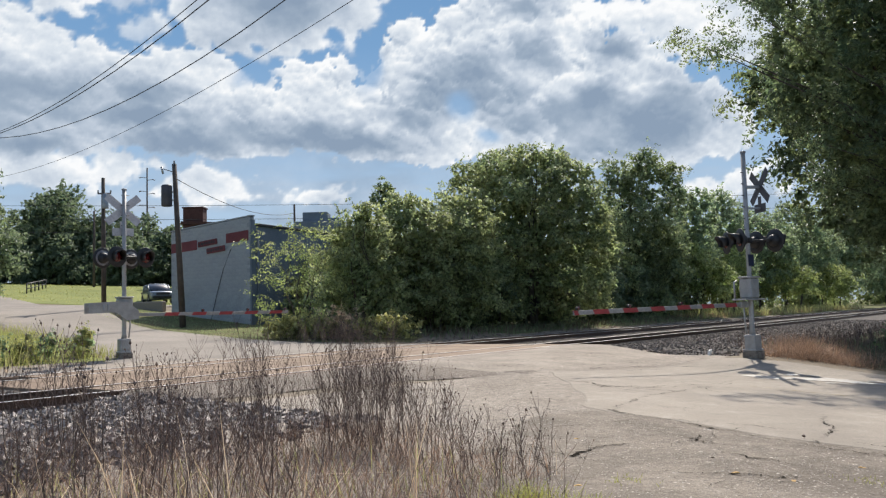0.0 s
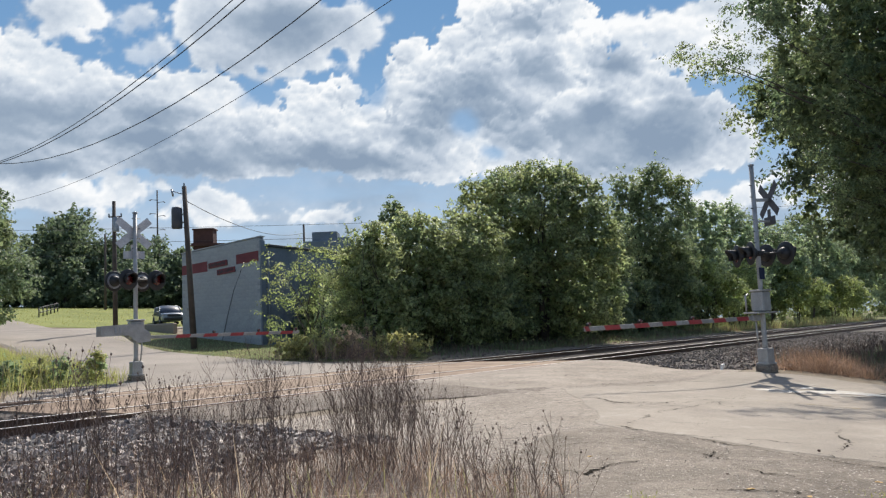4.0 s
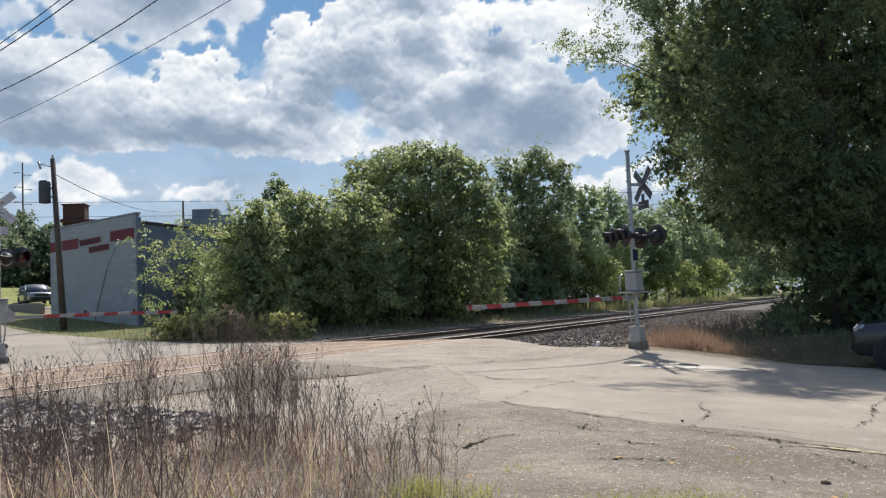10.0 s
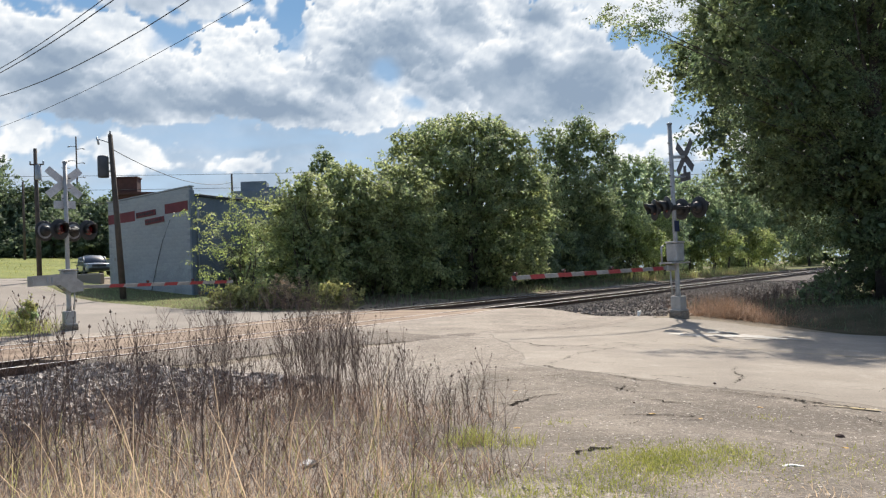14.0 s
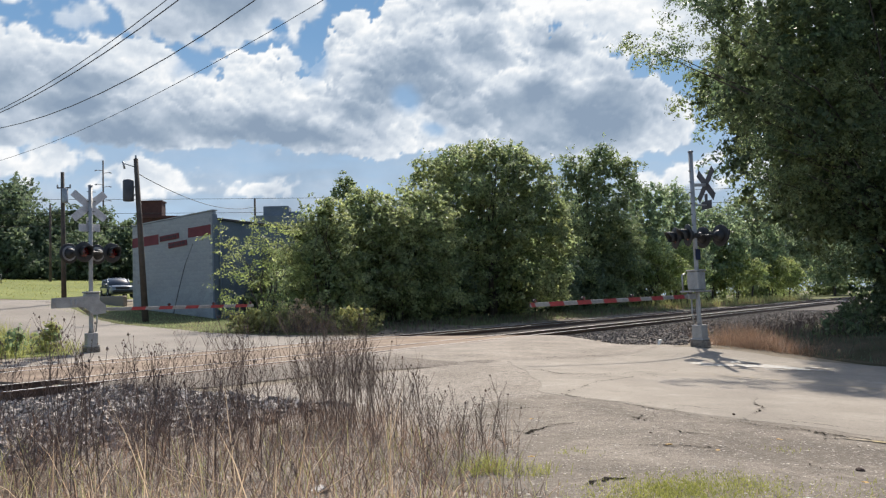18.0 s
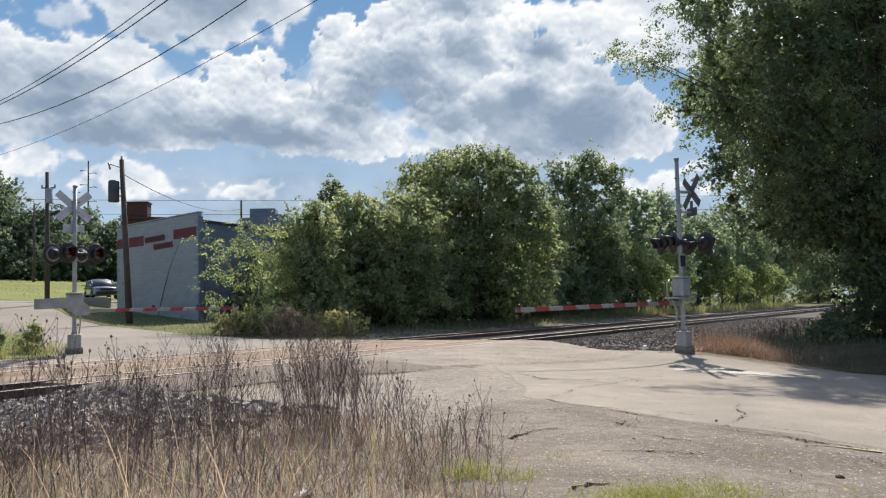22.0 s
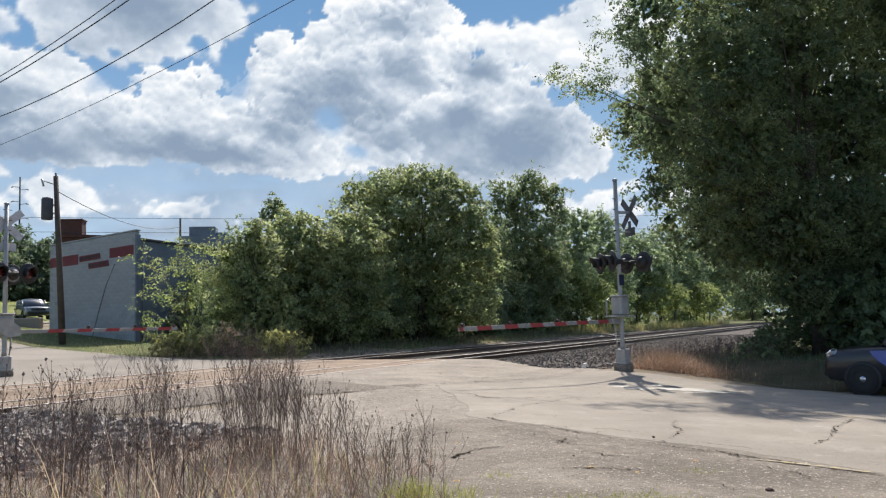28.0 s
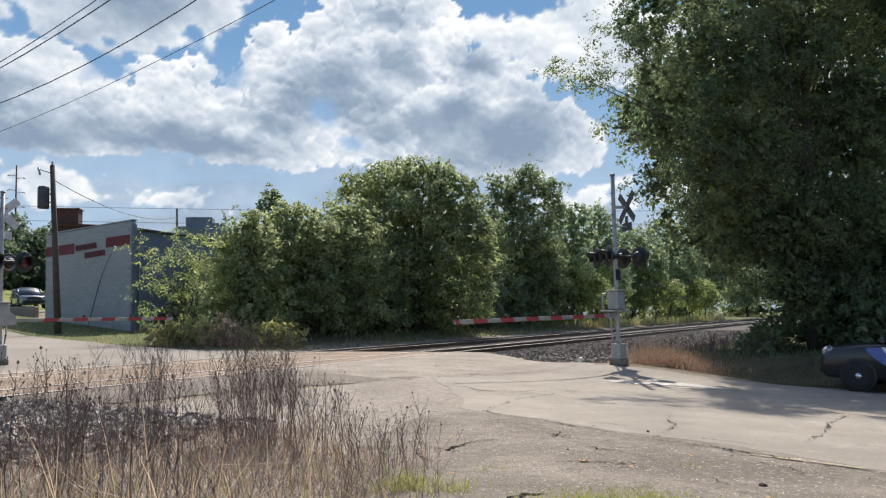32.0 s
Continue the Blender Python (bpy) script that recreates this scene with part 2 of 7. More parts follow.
M["yellow_line"] = mat("yellow_line", (0.42, 0.32, 0.15), (0.35, 0.29, 0.21), 1.5, 0.85, bump=0.4, fine=50, stain=[((0.33, 0.28, 0.225), 3.0, 0.9, 0.48, 0.62)])
M["crack"] = mat("crack", (0.022, 0.019, 0.016), (0.045, 0.04, 0.032), 6.0, 1.0, bump=0.5, fine=40, spec=0.0)
M["weedy_ground"] = mat("weedy_ground", (0.10, 0.12, 0.045), (0.16, 0.14, 0.07), 0.6, 0.95, bump=0.9, fine=12, spec=0.1)
# dead leaves on earth, with the great tree's shade in the dark tone
M["shaded_litter"] = mat("shaded_litter", (0.12, 0.095, 0.06), (0.07, 0.065, 0.035), 1.2, 0.95, bump=0.9, fine=20, spec=0.1)
# whitish colour that stands in for bright sheen on the road
M["sheen_white"] = mat("sheen_white", (0.46, 0.445, 0.42), (0.33, 0.295, 0.25), 3.0, 0.6, bump=0.3, fine=30, spec=0.5, stain=[((0.33, 0.285, 0.23), 2.4, 0.9, 0.44, 0.54), ((0.29, 0.25, 0.2), 9.0, 0.8, 0.5, 0.6)])
M["pole_wood"] = mat("pole_wood", (0.095, 0.074, 0.06), (0.06, 0.046, 0.038), 3.0, 0.9, bump=0.5, fine=40)
M["galv"] = mat("galv", (0.331, 0.342, 0.353), (0.265, 0.276, 0.287), 5.0, 0.5, metal=0.5, bump=0.1)
M["wire"] = mat("wire", (0.02, 0.02, 0.022), (0.015, 0.015, 0.016), 5.0, 0.6, bump=0)
M["block_wall"] = mat("block_wall", (0.371, 0.39, 0.402), (0.278, 0.297, 0.309), 0.5, 0.85, bump=0.4, fine=30, rand=0.05, stain=[((0.198, 0.204, 0.204), 0.7, 0.45, 0.5, 0.75), ((0.445, 0.457, 0.457), 2.0, 0.4, 0.55, 0.7)])
M["mortar"] = mat("mortar", (0.333, 0.352, 0.364), (0.259, 0.278, 0.291), 1.0, 0.9, bump=0.4, fine=30)
M["stripe_red"] = mat("stripe_red", (0.171, 0.0442, 0.0508), (0.127, 0.0331, 0.0397), 2.0, 0.8, bump=0.2, rand=0.06)
M["side_wall"] = mat("side_wall", (0.155, 0.188, 0.226), (0.11, 0.138, 0.171), 0.7, 0.7, bump=0.2, fine=25)
M["roof_dark"] = mat("roof_dark", (0.05, 0.05, 0.055), (0.03, 0.03, 0.035), 2.0, 0.8, bump=0.2)
M["brick_dark"] = mat("brick_dark", (0.085, 0.036, 0.031), (0.06, 0.027, 0.023), 2.5, 0.9, bump=0.5, fine=12)
M["bark"] = mat("bark", (0.085, 0.07, 0.055), (0.05, 0.04, 0.033), 6.0, 0.95, bump=0.8, fine=25)
M["leaf_main"] = leaf_mat("leaf_main", (0.20, 0.252, 0.124), (0.325, 0.352, 0.165), 0.52, 0.5, 0.5)
M["leaf_dark"] = leaf_mat("leaf_dark", (0.148, 0.198, 0.107), (0.225, 0.265, 0.128), 0.48, 0.45, 0.5)
# dark green of the hill woods; also puts shade into understory and bank grass
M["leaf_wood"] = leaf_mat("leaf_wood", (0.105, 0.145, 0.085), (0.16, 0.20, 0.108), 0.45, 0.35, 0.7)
M["leaf_light"] = leaf_mat("leaf_light", (0.215, 0.272, 0.10), (0.305, 0.338, 0.138), 0.5, 0.45, 0.5)
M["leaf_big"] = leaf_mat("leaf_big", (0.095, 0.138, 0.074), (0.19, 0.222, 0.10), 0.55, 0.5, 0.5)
M["leaf_far"] = leaf_mat("leaf_far", (0.20, 0.27, 0.15), (0.29, 0.335, 0.19), 0.52, 0.45, 0.5)
M["grass_blade"] = leaf_mat("grass_blade", (0.25, 0.265, 0.07), (0.35, 0.345, 0.115), 0.4)
M["dry_grass"] = leaf_mat("dry_grass", (0.44, 0.33, 0.215), (0.62, 0.49, 0.335), 0.4, 0.45)
M["dry_red"] = leaf_mat("dry_red", (0.24, 0.15, 0.095), (0.35, 0.235, 0.155), 0.35, 0.4)
M["straw"] = leaf_mat("straw", (0.22, 0.145, 0.095), (0.33, 0.23, 0.155), 0.35, 0.45)
M["weed_stem"] = leaf_mat("weed_stem", (0.115, 0.075, 0.058), (0.20, 0.14, 0.108), 0.2, 0.5)
M["weed_green"] = leaf_mat("weed_green", (0.27, 0.285, 0.105), (0.385, 0.365, 0.16), 0.45)
# dark grey metal; on the right crossbuck it stands in for backlit shade
M["sign_dark"] = mat("sign_dark", (0.07, 0.07, 0.08), (0.05, 0.05, 0.058), 3.0, 0.6, metal=0.2, bump=0.05)
M["car_black"] = mat("car_black", (0.010, 0.011, 0.014), (0.013, 0.014, 0.017), 2.0, 0.35, bump=0, coat=0.5)
M["car_blue"] = mat("car_blue", (0.02, 0.09, 0.42), (0.02, 0.08, 0.36), 2.0, 0.3, bump=0, coat=1.0)
M["car_white"] = mat("car_white", (0.75, 0.76, 0.78), (0.68, 0.69, 0.71), 2.0, 0.3, bump=0, coat=1.0)
M["car_grey"] = mat("car_grey", (0.16, 0.18, 0.19), (0.13, 0.15, 0.16), 2.0, 0.3, bump=0, coat=1.0)
M["tyre"] = mat("tyre", (0.018, 0.018, 0.018), (0.026, 0.025, 0.024), 8.0, 0.85, bump=0.3)
M["rim"] = mat("rim", (0.05, 0.05, 0.055), (0.03, 0.03, 0.033), 6.0, 0.4, metal=0.6, bump=0)
M["chrome"] = mat("chrome", (0.7, 0.7, 0.72), (0.62, 0.62, 0.64), 6.0, 0.15, metal=1.0, bump=0)
M["glass_dark"] = mat("glass_dark", (0.02, 0.025, 0.028), (0.03, 0.035, 0.04), 3.0, 0.06, bump=0, coat=1.0)
M["headlamp"] = mat("headlamp", (0.36, 0.37, 0.39), (0.14, 0.145, 0.155), 16.0, 0.15, metal=0.4, bump=0.2, coat=1.0)
M["orange_leaf"] = mat("orange_leaf", (0.55, 0.33, 0.10), (0.4, 0.25, 0.08), 8.0, 0.8)
M["litter"] = mat("litter", (0.75, 0.73, 0.68), (0.6, 0.58, 0.54), 8.0, 0.7)


# ---- mesh helpers ----
class Geo:
    """Collects vertices and faces of one mesh."""

    def __init__(self):
        self.v, self.f, self.s = [], [], []

    def add(self, verts, faces, smooth=False):
        k = len(self.v)
        self.v += [tuple(p) for p in verts]
        self.f += [tuple(i + k for i in f) for f in faces]
        self.s += [smooth] * len(faces)
        return self

    def box(self, c, size, m=None, ch=0.0):
        """A box with chamfered vertical and horizontal edges (ch)."""
        hx, hy, hz = (s / 2 for s in size)
        ch = min(ch, hx * 0.9, hy * 0.9, hz * 0.9)
        m = m or Matrix()
        if ch <= 0:
            vs = [Vector((sx * hx, sy * hy, sz * hz)) for sz in (-1, 1) for sy in (-1, 1) for sx in (-1, 1)]
            fs = [(0, 2, 3, 1), (4, 5, 7, 6), (0, 1, 5, 4), (2, 6, 7, 3), (0, 4, 6, 2), (1, 3, 7, 5)]
        else:
            ring = []
            for z, e in ((-hz, ch), (-hz + ch, 0), (hz - ch, 0), (hz, ch)):
                x, y, k = hx - e, hy - e, ch
                ring.append([(x - k, -y, z), (x, -y + k, z), (x, y - k, z), (x - k, y, z), (-x + k, y, z), (-x, y - k, z), (-x, -y + k, z), (-x + k, -y, z)])
            vs = [Vector(p) for r in ring for p in r]
            fs = [tuple(range(7, -1, -1)), tuple(range(24, 32))]
            for r in range(3):
                for i in range(8):
                    j = (i + 1) % 8
                    fs.append((r * 8 + i, r * 8 + j, r * 8 + 8 + j, r * 8 + 8 + i))
        return self.add([m @ v + Vector(c) for v in vs], fs)

    def tube(self, pts, radii, seg=8, caps=True):
        """A round tube through points."""
        pts = [Vector(p) for p in pts]
        radii = radii if hasattr(radii, "__len__") else [radii] * len(pts)
        vs, fs = [], []
        for i, p in enumerate(pts):
            d = (pts[min(i + 1, len(pts) - 1)] - pts[max(i - 1, 0)]).normalized()
            a = d.orthogonal().normalized() if abs(d.z) > 0.9 else d.cross(Vector((0, 0, 1))).normalized()
            b = d.cross(a)
            for k in range(seg):
                w = 2 * math.pi * k / seg
                vs.append(p + (a * math.cos(w) + b * math.sin(w)) * radii[i])
        for i in range(len(pts) - 1):
            for k in range(seg):
                j = (k + 1) % seg
                fs.append((i * seg + k, i * seg + j, (i + 1) * seg + j, (i + 1) * seg + k))
        self.add(vs, fs, True)
        if caps:
            n = len(self.v) - len(vs)
            self.f += [tuple(n + k for k in range(seg - 1, -1, -1)), tuple(n + (len(pts) - 1) * seg + k for k in range(seg))]
            self.s += [False, False]
        return self

    def lathe(self, profile, m, seg=24):
        """Turns (radius, height) pairs round the z axis of m."""
        vs, fs = [], []
        for r, z in profile:
            for k in range(seg):
                w = 2 * math.pi * k / seg
                vs.append(m @ Vector((r * math.cos(w), r * math.sin(w), z)))
        for i in range(len(profile) - 1):
            for k in range(seg):
                j = (k + 1) % seg
                fs.append((i * seg + k, i * seg + j, (i + 1) * seg + j, (i + 1) * seg + k))
        return self.add(vs, fs, True)

    def prism(self, outline, t0, t1, m=None):
        """An outline (x, z) pulled along y from t0 to t1."""
        m = m or Matrix()
        n = len(outline)
        vs = [m @ Vector((x, t0, z)) for x, z in outline] + [m @ Vector((x, t1, z)) for x, z in outline]
        fs = [tuple(range(n)), tuple(range(2 * n - 1, n - 1, -1))] + [(i, n + i, n + (i + 1) % n, (i + 1) % n) for i in range(n)]
        return self.add(vs, fs)

    def mesh(self, name, material):
        me = bpy.data.meshes.new(name)
        me.from_pydata(self.v, [], self.f)
        me.polygons.foreach_set("use_smooth", self.s)
        if material:
            me.materials.append(material)
        me.update()
        return me


def part(name, geo, material, parent=None, label=""):
    """One mesh object under a thing or a part."""
    ob = new(name, geo.mesh(name, material))
    ob.parent = parent
    if label:
        ob["label"] = label
    return ob


def thing(name, m, label, category, group="", kind=""):
    """An Empty at the base of a thing; its parts are children."""
    ob = new(name)
    ob.empty_display_size = 0.1
    ob.matrix_world = m
    return tagged(ob, label, category, group, kind)


def single(name, geo, material, label, category="", group="", kind="", m=None):
    ob = new(name, geo.mesh(name, material))
    if m is not None:
        ob.matrix_world = m
    return tagged(ob, label, category, group, kind)


def raw_mesh(name, verts, faces, material, smooth=False):
    """A mesh from numpy arrays of vertices and quads or triangles."""
    me = bpy.data.meshes.new(name)
    k = faces.shape[1]
    me.vertices.add(len(verts))
    me.vertices.foreach_set("co", np.ascontiguousarray(verts, np.float32).ravel())
    me.loops.add(faces.size)
    me.loops.foreach_set("vertex_index", np.ascontiguousarray(faces, np.int32).ravel())
    me.polygons.add(len(faces))
    me.polygons.foreach_set("loop_start", np.arange(0, faces.size, k, dtype=np.int32))
    me.polygons.foreach_set("loop_total", np.full(len(faces), k, np.int32))
    me.polygons.foreach_set("use_smooth", np.full(len(faces), smooth))
    me.materials.append(material)
    me.update(calc_edges=True)
    return me


# ---- the lie of the land ----
RAIL_D, RAIL_N = (0.616, 0.788), (-0.788, 0.616)      # along and across the railway
ROAD_D, ROAD_N = (0.6, -0.8), (0.8, 0.6)              # along (towards the near side) and across the road
LIFT = np.array([(21, 0.1), (23, 0.25), (35, 0.87), (44, 2.0), (56, 2.45), (78, 4.7), (110, 6.5), (400, 9), (3000, 20)])


def step(a, b, x):
    t = np.clip((x - a) / (b - a), 0, 1)
    return t * t * (3 - 2 * t)


def height(x, y):
    """The ground's height: level at the railway, falling to the near right, rising beyond to the left."""
    x, y = np.asarray(x, float), np.asarray(y, float)
    n, u = RAIL_N[0] * x + RAIL_N[1] * y, RAIL_D[0] * x + RAIL_D[1] * y
    w = (1 - step(8.5, 13.7, n)) * (1 - step(21.5, 24.5, ROAD_N[0] * x + ROAD_N[1] * y))
    bench = 0.1 - 0.13 * (1 - step(7.0, 8.6, u) * (1 - step(24.8, 26.4, u)))
    near = np.maximum(bench * (1 - w) + w * (-0.06 * np.maximum(0, x - 2)), -1.0)
    near = near + 0.34 * np.exp(-((x - 8.3) ** 2 + (y - 22.3) ** 2) / 7.0) * w
    far = 0.1 + (np.interp(n, LIFT[:, 0], LIFT[:, 1]) - 0.1) * (1 - step(45, 80, u - 0.35 * n))
    far = far + (bench - 0.1) * (1 - step(21, 22.6, n))
    return np.where(n < 21, near, far)


def h1(x, y):
    return float(height(x, y))


def rail_xy(u, n):
    return RAIL_D[0] * u + RAIL_N[0] * n, RAIL_D[1] * u + RAIL_N[1] * n


def road_xy(s, n):
    return ROAD_D[0] * s + ROAD_N[0] * n, ROAD_D[1] * s + ROAD_N[1] * n


def drape(name, sections, material, lift, label, category="", cell=0.5, kind="structure", ragged=0.0, thick=0.02, flare=0.0):
    """A sheet laid on the ground: sections are pairs of edge points, joined in order."""
    rng = np.random.default_rng(len(sections) + int(abs(lift) * 1e4))
    sec = np.array(sections, float)
    d = [0.0]
    for a, b in zip(sec, sec[1:]):
        d.append(d[-1] + max(np.linalg.norm(a[0] - b[0]), np.linalg.norm(a[1] - b[1])))
    m = max(2, int(d[-1] / cell) + 1)
    width = max(np.linalg.norm(s[0] - s[1]) for s in sec)
    k = max(2, int(width / cell) + 1)
    tt = np.linspace(0, d[-1], m)
    A = np.stack([np.interp(tt, d, sec[:, 0, i]) for i in (0, 1)], 1)
    B = np.stack([np.interp(tt, d, sec[:, 1, i]) for i in (0, 1)], 1)
    if ragged:
        for E, o in ((A, B), (B, A)):
            way = (o - E) / np.maximum(np.linalg.norm(o - E, axis=1, keepdims=True), 1e-6)
            wob = np.convolve(rng.normal(0, ragged, m + 4), np.ones(5) / 2.2, "valid")
            E += way * wob[:, None]
    w = np.linspace(0, 1, k)
    P = A[:, None] * (1 - w)[None, :, None] + B[:, None] * w[None, :, None]
    z = height(P[..., 0], P[..., 1]) + lift
    V = np.concatenate([P, z[..., None]], 2).reshape(-1, 3)
    i, j = np.meshgrid(np.arange(m - 1), np.arange(k - 1), indexing="ij")
    q = (i * k + j).ravel()
    F = np.stack([q, q + 1, q + k + 1, q + k], 1)
    # a skirt gives the edge its thickness
    rim = np.concatenate([np.arange(k), np.arange(1, m) * k + k - 1, (m - 1) * k + np.arange(k - 2, -1, -1), np.arange(m - 2, 0, -1) * k])
    low = V[rim] - np.array([0, 0, thick])
    if flare:
        # the edge runs out thinly over the ground
        way = np.roll(V[rim], -1, 0) - np.roll(V[rim], 1, 0)
        way = np.stack([way[:, 1], -way[:, 0]], 1) / np.maximum(np.linalg.norm(way[:, :2], axis=1, keepdims=True), 1e-6)
        area = np.sum(V[rim][:, 0] * np.roll(V[rim][:, 1], -1) - V[rim][:, 1] * np.roll(V[rim][:, 0], -1))
        low[:, :2] += way * flare * np.sign(area)
        low[:, 2] = height(low[:, 0], low[:, 1]) + lift - thick - 0.008
    r0 = len(V) + np.arange(len(rim))
    c = r0 + len(rim)
    S = np.stack([r0, np.roll(r0, -1), np.roll(c, -1), c], 1)
    ob = new(name, raw_mesh(name, np.concatenate([V, V[rim], low]), np.concatenate([F, S]), material, True))
    return tagged(ob, label, category, "", kind)


# the ground: one sheet to the horizon
def ground():
    fine = np.arange(-45, 45.1, 0.5)
    out = 45 * 1.16 ** np.arange(1, 27)
    gx = np.concatenate([-out[::-1], fine, out])
    gy = np.concatenate([-out[::-1] + 30, fine + 30, out + 30])
    X, Y = np.meshgrid(gx, gy)
    Z = height(X, Y) - 0.02
    V = np.stack([X, Y, Z], 2).reshape(-1, 3)
    c = len(gx)
    i, j = np.meshgrid(np.arange(len(gy) - 1), np.arange(c - 1), indexing="ij")
    q = (i * c + j).ravel()
    F = np.stack([q, q + 1, q + c + 1, q + c], 1)
    ob = new("ground", raw_mesh("ground", V, F, M["soil"], True))
    tagged(ob, "dry earth ground with patches of thin grass", "ground", "", "structure")


ground()


def road_strip(s0, s1, n0, n1):
    return [(road_xy(s, n0), road_xy(s, n1)) for s in np.linspace(s0, s1, 8)]


# pavements: the near road, the gravelly asphalt apron, the crossing, the road beyond
drape("apron", [((-3.9, 13.2), (2.6, 19.4)), ((-4.1, 11.8), (3.6, 14.5)), ((-3.7, 10.3), (3.8, 11.0)), ((-3.5, 8.2), (3.6, 9.0)), ((-3.4, 6.4), (5.2, 6.6)), ((-3.4, 5.2), (8.0, 2.6)), ((-3.4, 3.6), (11, -1.5)), ((-3.5, 0), (15, -7))], M["worn_pavement"], 0.0, "pale worn apron with loose gravel and cracks", "apron", 0.4, ragged=0.12, thick=0.03, flare=0.25)
drape("road", [(road_xy(-14.4, 13.2), road_xy(-14.8, 18.4)), (road_xy(-11, 10.9), road_xy(-11, 19.2)), (road_xy(-8.7, 8.6), road_xy(-8.7, 20.5)), (road_xy(-7.6, 8.15), road_xy(-7.6, 21.1)), (road_xy(6, 8.15), road_xy(6, 21.3)), (road_xy(30, 8.15), road_xy(30, 21.3))], M["concrete_road"], 0.012, "pale concrete road with cracks and a faded yellow line", "road", 0.3, ragged=0.07, thick=0.01, flare=0.04)
drape("gravel_patch", [((1.2, 11.3), (2.1, 11.6)), ((0.2, 9.6), (2.95, 10.2)), ((-0.3, 7.8), (3.95, 8.7)), ((-0.4, 6.6), (5.3, 6.9)), ((0.2, 5.4), (7.2, 4.0)), ((2.4, 3.4), (9.5, 0.6))], M["gravel_asphalt"], 0.006, "dark gravelly asphalt patch with loose stones", "asphalt patch", 0.3, ragged=0.1, thick=0.006, flare=0.25)
drape("asphalt_patch", [(rail_xy(8.4, 12.3), rail_xy(8.4, 14.05)), (rail_xy(9.0, 11.9), rail_xy(9, 14.05)), (rail_xy(11, 11.8), rail_xy(11, 14.05)), (rail_xy(12.5, 11.4), rail_xy(12.5, 14.05)), (rail_xy(13.6, 10.8), rail_xy(14, 14.05)), (rail_xy(15, 10.3), rail_xy(16.5, 14.05)), (rail_xy(16.6, 9.9), rail_xy(16.9, 11.2))], M["asphalt"], 0.040, "dark patched asphalt beside the rails", "asphalt patch", 0.4, ragged=0.08, thick=0.036, flare=0.3)
drape("crossing_apron", [(rail_xy(14.6, 10.3), rail_xy(15.6, 14.05)), (rail_xy(18, 9.2), rail_xy(19, 14.05)), (rail_xy(21, 8.6), rail_xy(23, 14.05)), (rail_xy(22.0, 8.4), rail_xy(25.6, 14.05))], M["crossing"], 0.046, "sunlit pale asphalt ramp up to the rails", "ramp", 0.4, ragged=0.06, thick=0.042, flare=0.4)
RAILS = (14.1, 15.5, 18.95, 20.35)
for a, b, u0, u1 in ((14.16, 15.38, 8.3, 25.6), (15.58, 18.88, 8.0, 25.2), (19.02, 20.23, 9.4, 24.6)):
    drape("crossing_panel", [(rail_xy(u, a), rail_xy(u, b)) for u in np.linspace(u0, u1, 12)], M["crossing_panel"], 0.045, "weathered tan crossing surface between the rails", "crossing panel", 0.4, ragged=0.0, thick=0.2)
drape("crossing_edge", [(rail_xy(8.8, 20.42), rail_xy(10.0, 22.6)), (rail_xy(12, 20.42), rail_xy(13, 22.6)), (rail_xy(22, 20.42), rail_xy(22, 22.6))], M["crossing"], 0.03, "weathered tan pavement beyond the rails", "pavement", 0.4, ragged=0.05)
drape("road_beyond", [((-9.4, 23.4), (0.0, 32.4)), ((-10.3, 25.9), (-4.8, 31.4)), ((-12.4, 29.0), (-8.0, 33.4)), ((-15.0, 32.6), (-11.0, 36.6)), ((-19, 36.8), (-15.2, 41.2)), ((-25, 43.5), (-20.6, 49.5)), ((-34, 52), (-27.6, 57.6)), ((-60, 72), (-52, 84))], M["far_road"], 0.035, "pale road climbing beyond the crossing", "road", 0.8, ragged=0.08, thick=0.05, flare=0.15)
drape("side_street", [((-27, 50.5), (-29.0, 56)), ((-22.5, 50.8), (-23.5, 57)), ((-17.5, 50.5), (-16.5, 59))], M["far_road"], 0.04, "pale paved forecourt beside the building", "pavement", 0.8, ragged=0.1)
drape("lawn", [((-70, 70), (-60, 130)), ((-45, 62.5), (-45, 110)), ((-30, 58.4), (-33, 100)), ((-18, 60), (-15, 96))], M["grass_soil"], 0.03, "mown bright green lawn on a slope", "lawn", 1.5, thick=0.05, flare=0.15)
drape("verge", [((-9.9, 24.0), (-13, 22.0)), ((-12.3, 28.4), (-18, 24)), ((-16, 33), (-24, 27)), ((-22, 39), (-36, 32)), ((-34, 50.5), (-60, 44))], M["grass_soil"], 0.015, "sunlit roadside grass verge", "verge", 0.8, ragged=0.15, thick=0.05, flare=0.15)
# the darker ground colour here stands in for the building's cast shadow
drape("building_verge", [((-1.5, 34.0), (-1, 37)), ((-5, 33.0), (-5, 44)), ((-8.5, 34.6), (-9, 44.0)), ((-11.5, 37.6), (-12, 46)), ((-15.2, 41.8), (-17, 48.2)), ((-19, 46.5), (-19.5, 49.6))], M["weedy_ground"], 0.02, "grass verge before the building, darkened in colour for its shadow", "verge", 0.6, ragged=0.1, thick=0.05, flare=0.15)

# the bank's dark ground colour includes the tree's shade
drape("bank", [(rail_xy(21.8, 1.5), rail_xy(25.2, 8.6)), (rail_xy(30, -1.0), rail_xy(30, 8.2)), (rail_xy(45, -8), rail_xy(45, 7.4)), (rail_xy(90, -20), rail_xy(90, 7.4))], M["shaded_litter"], 0.004, "earth bank strewn with dead leaves, darkened in colour for shade", "bank", 0.8, ragged=0.15, thick=0.04, flare=0.2)

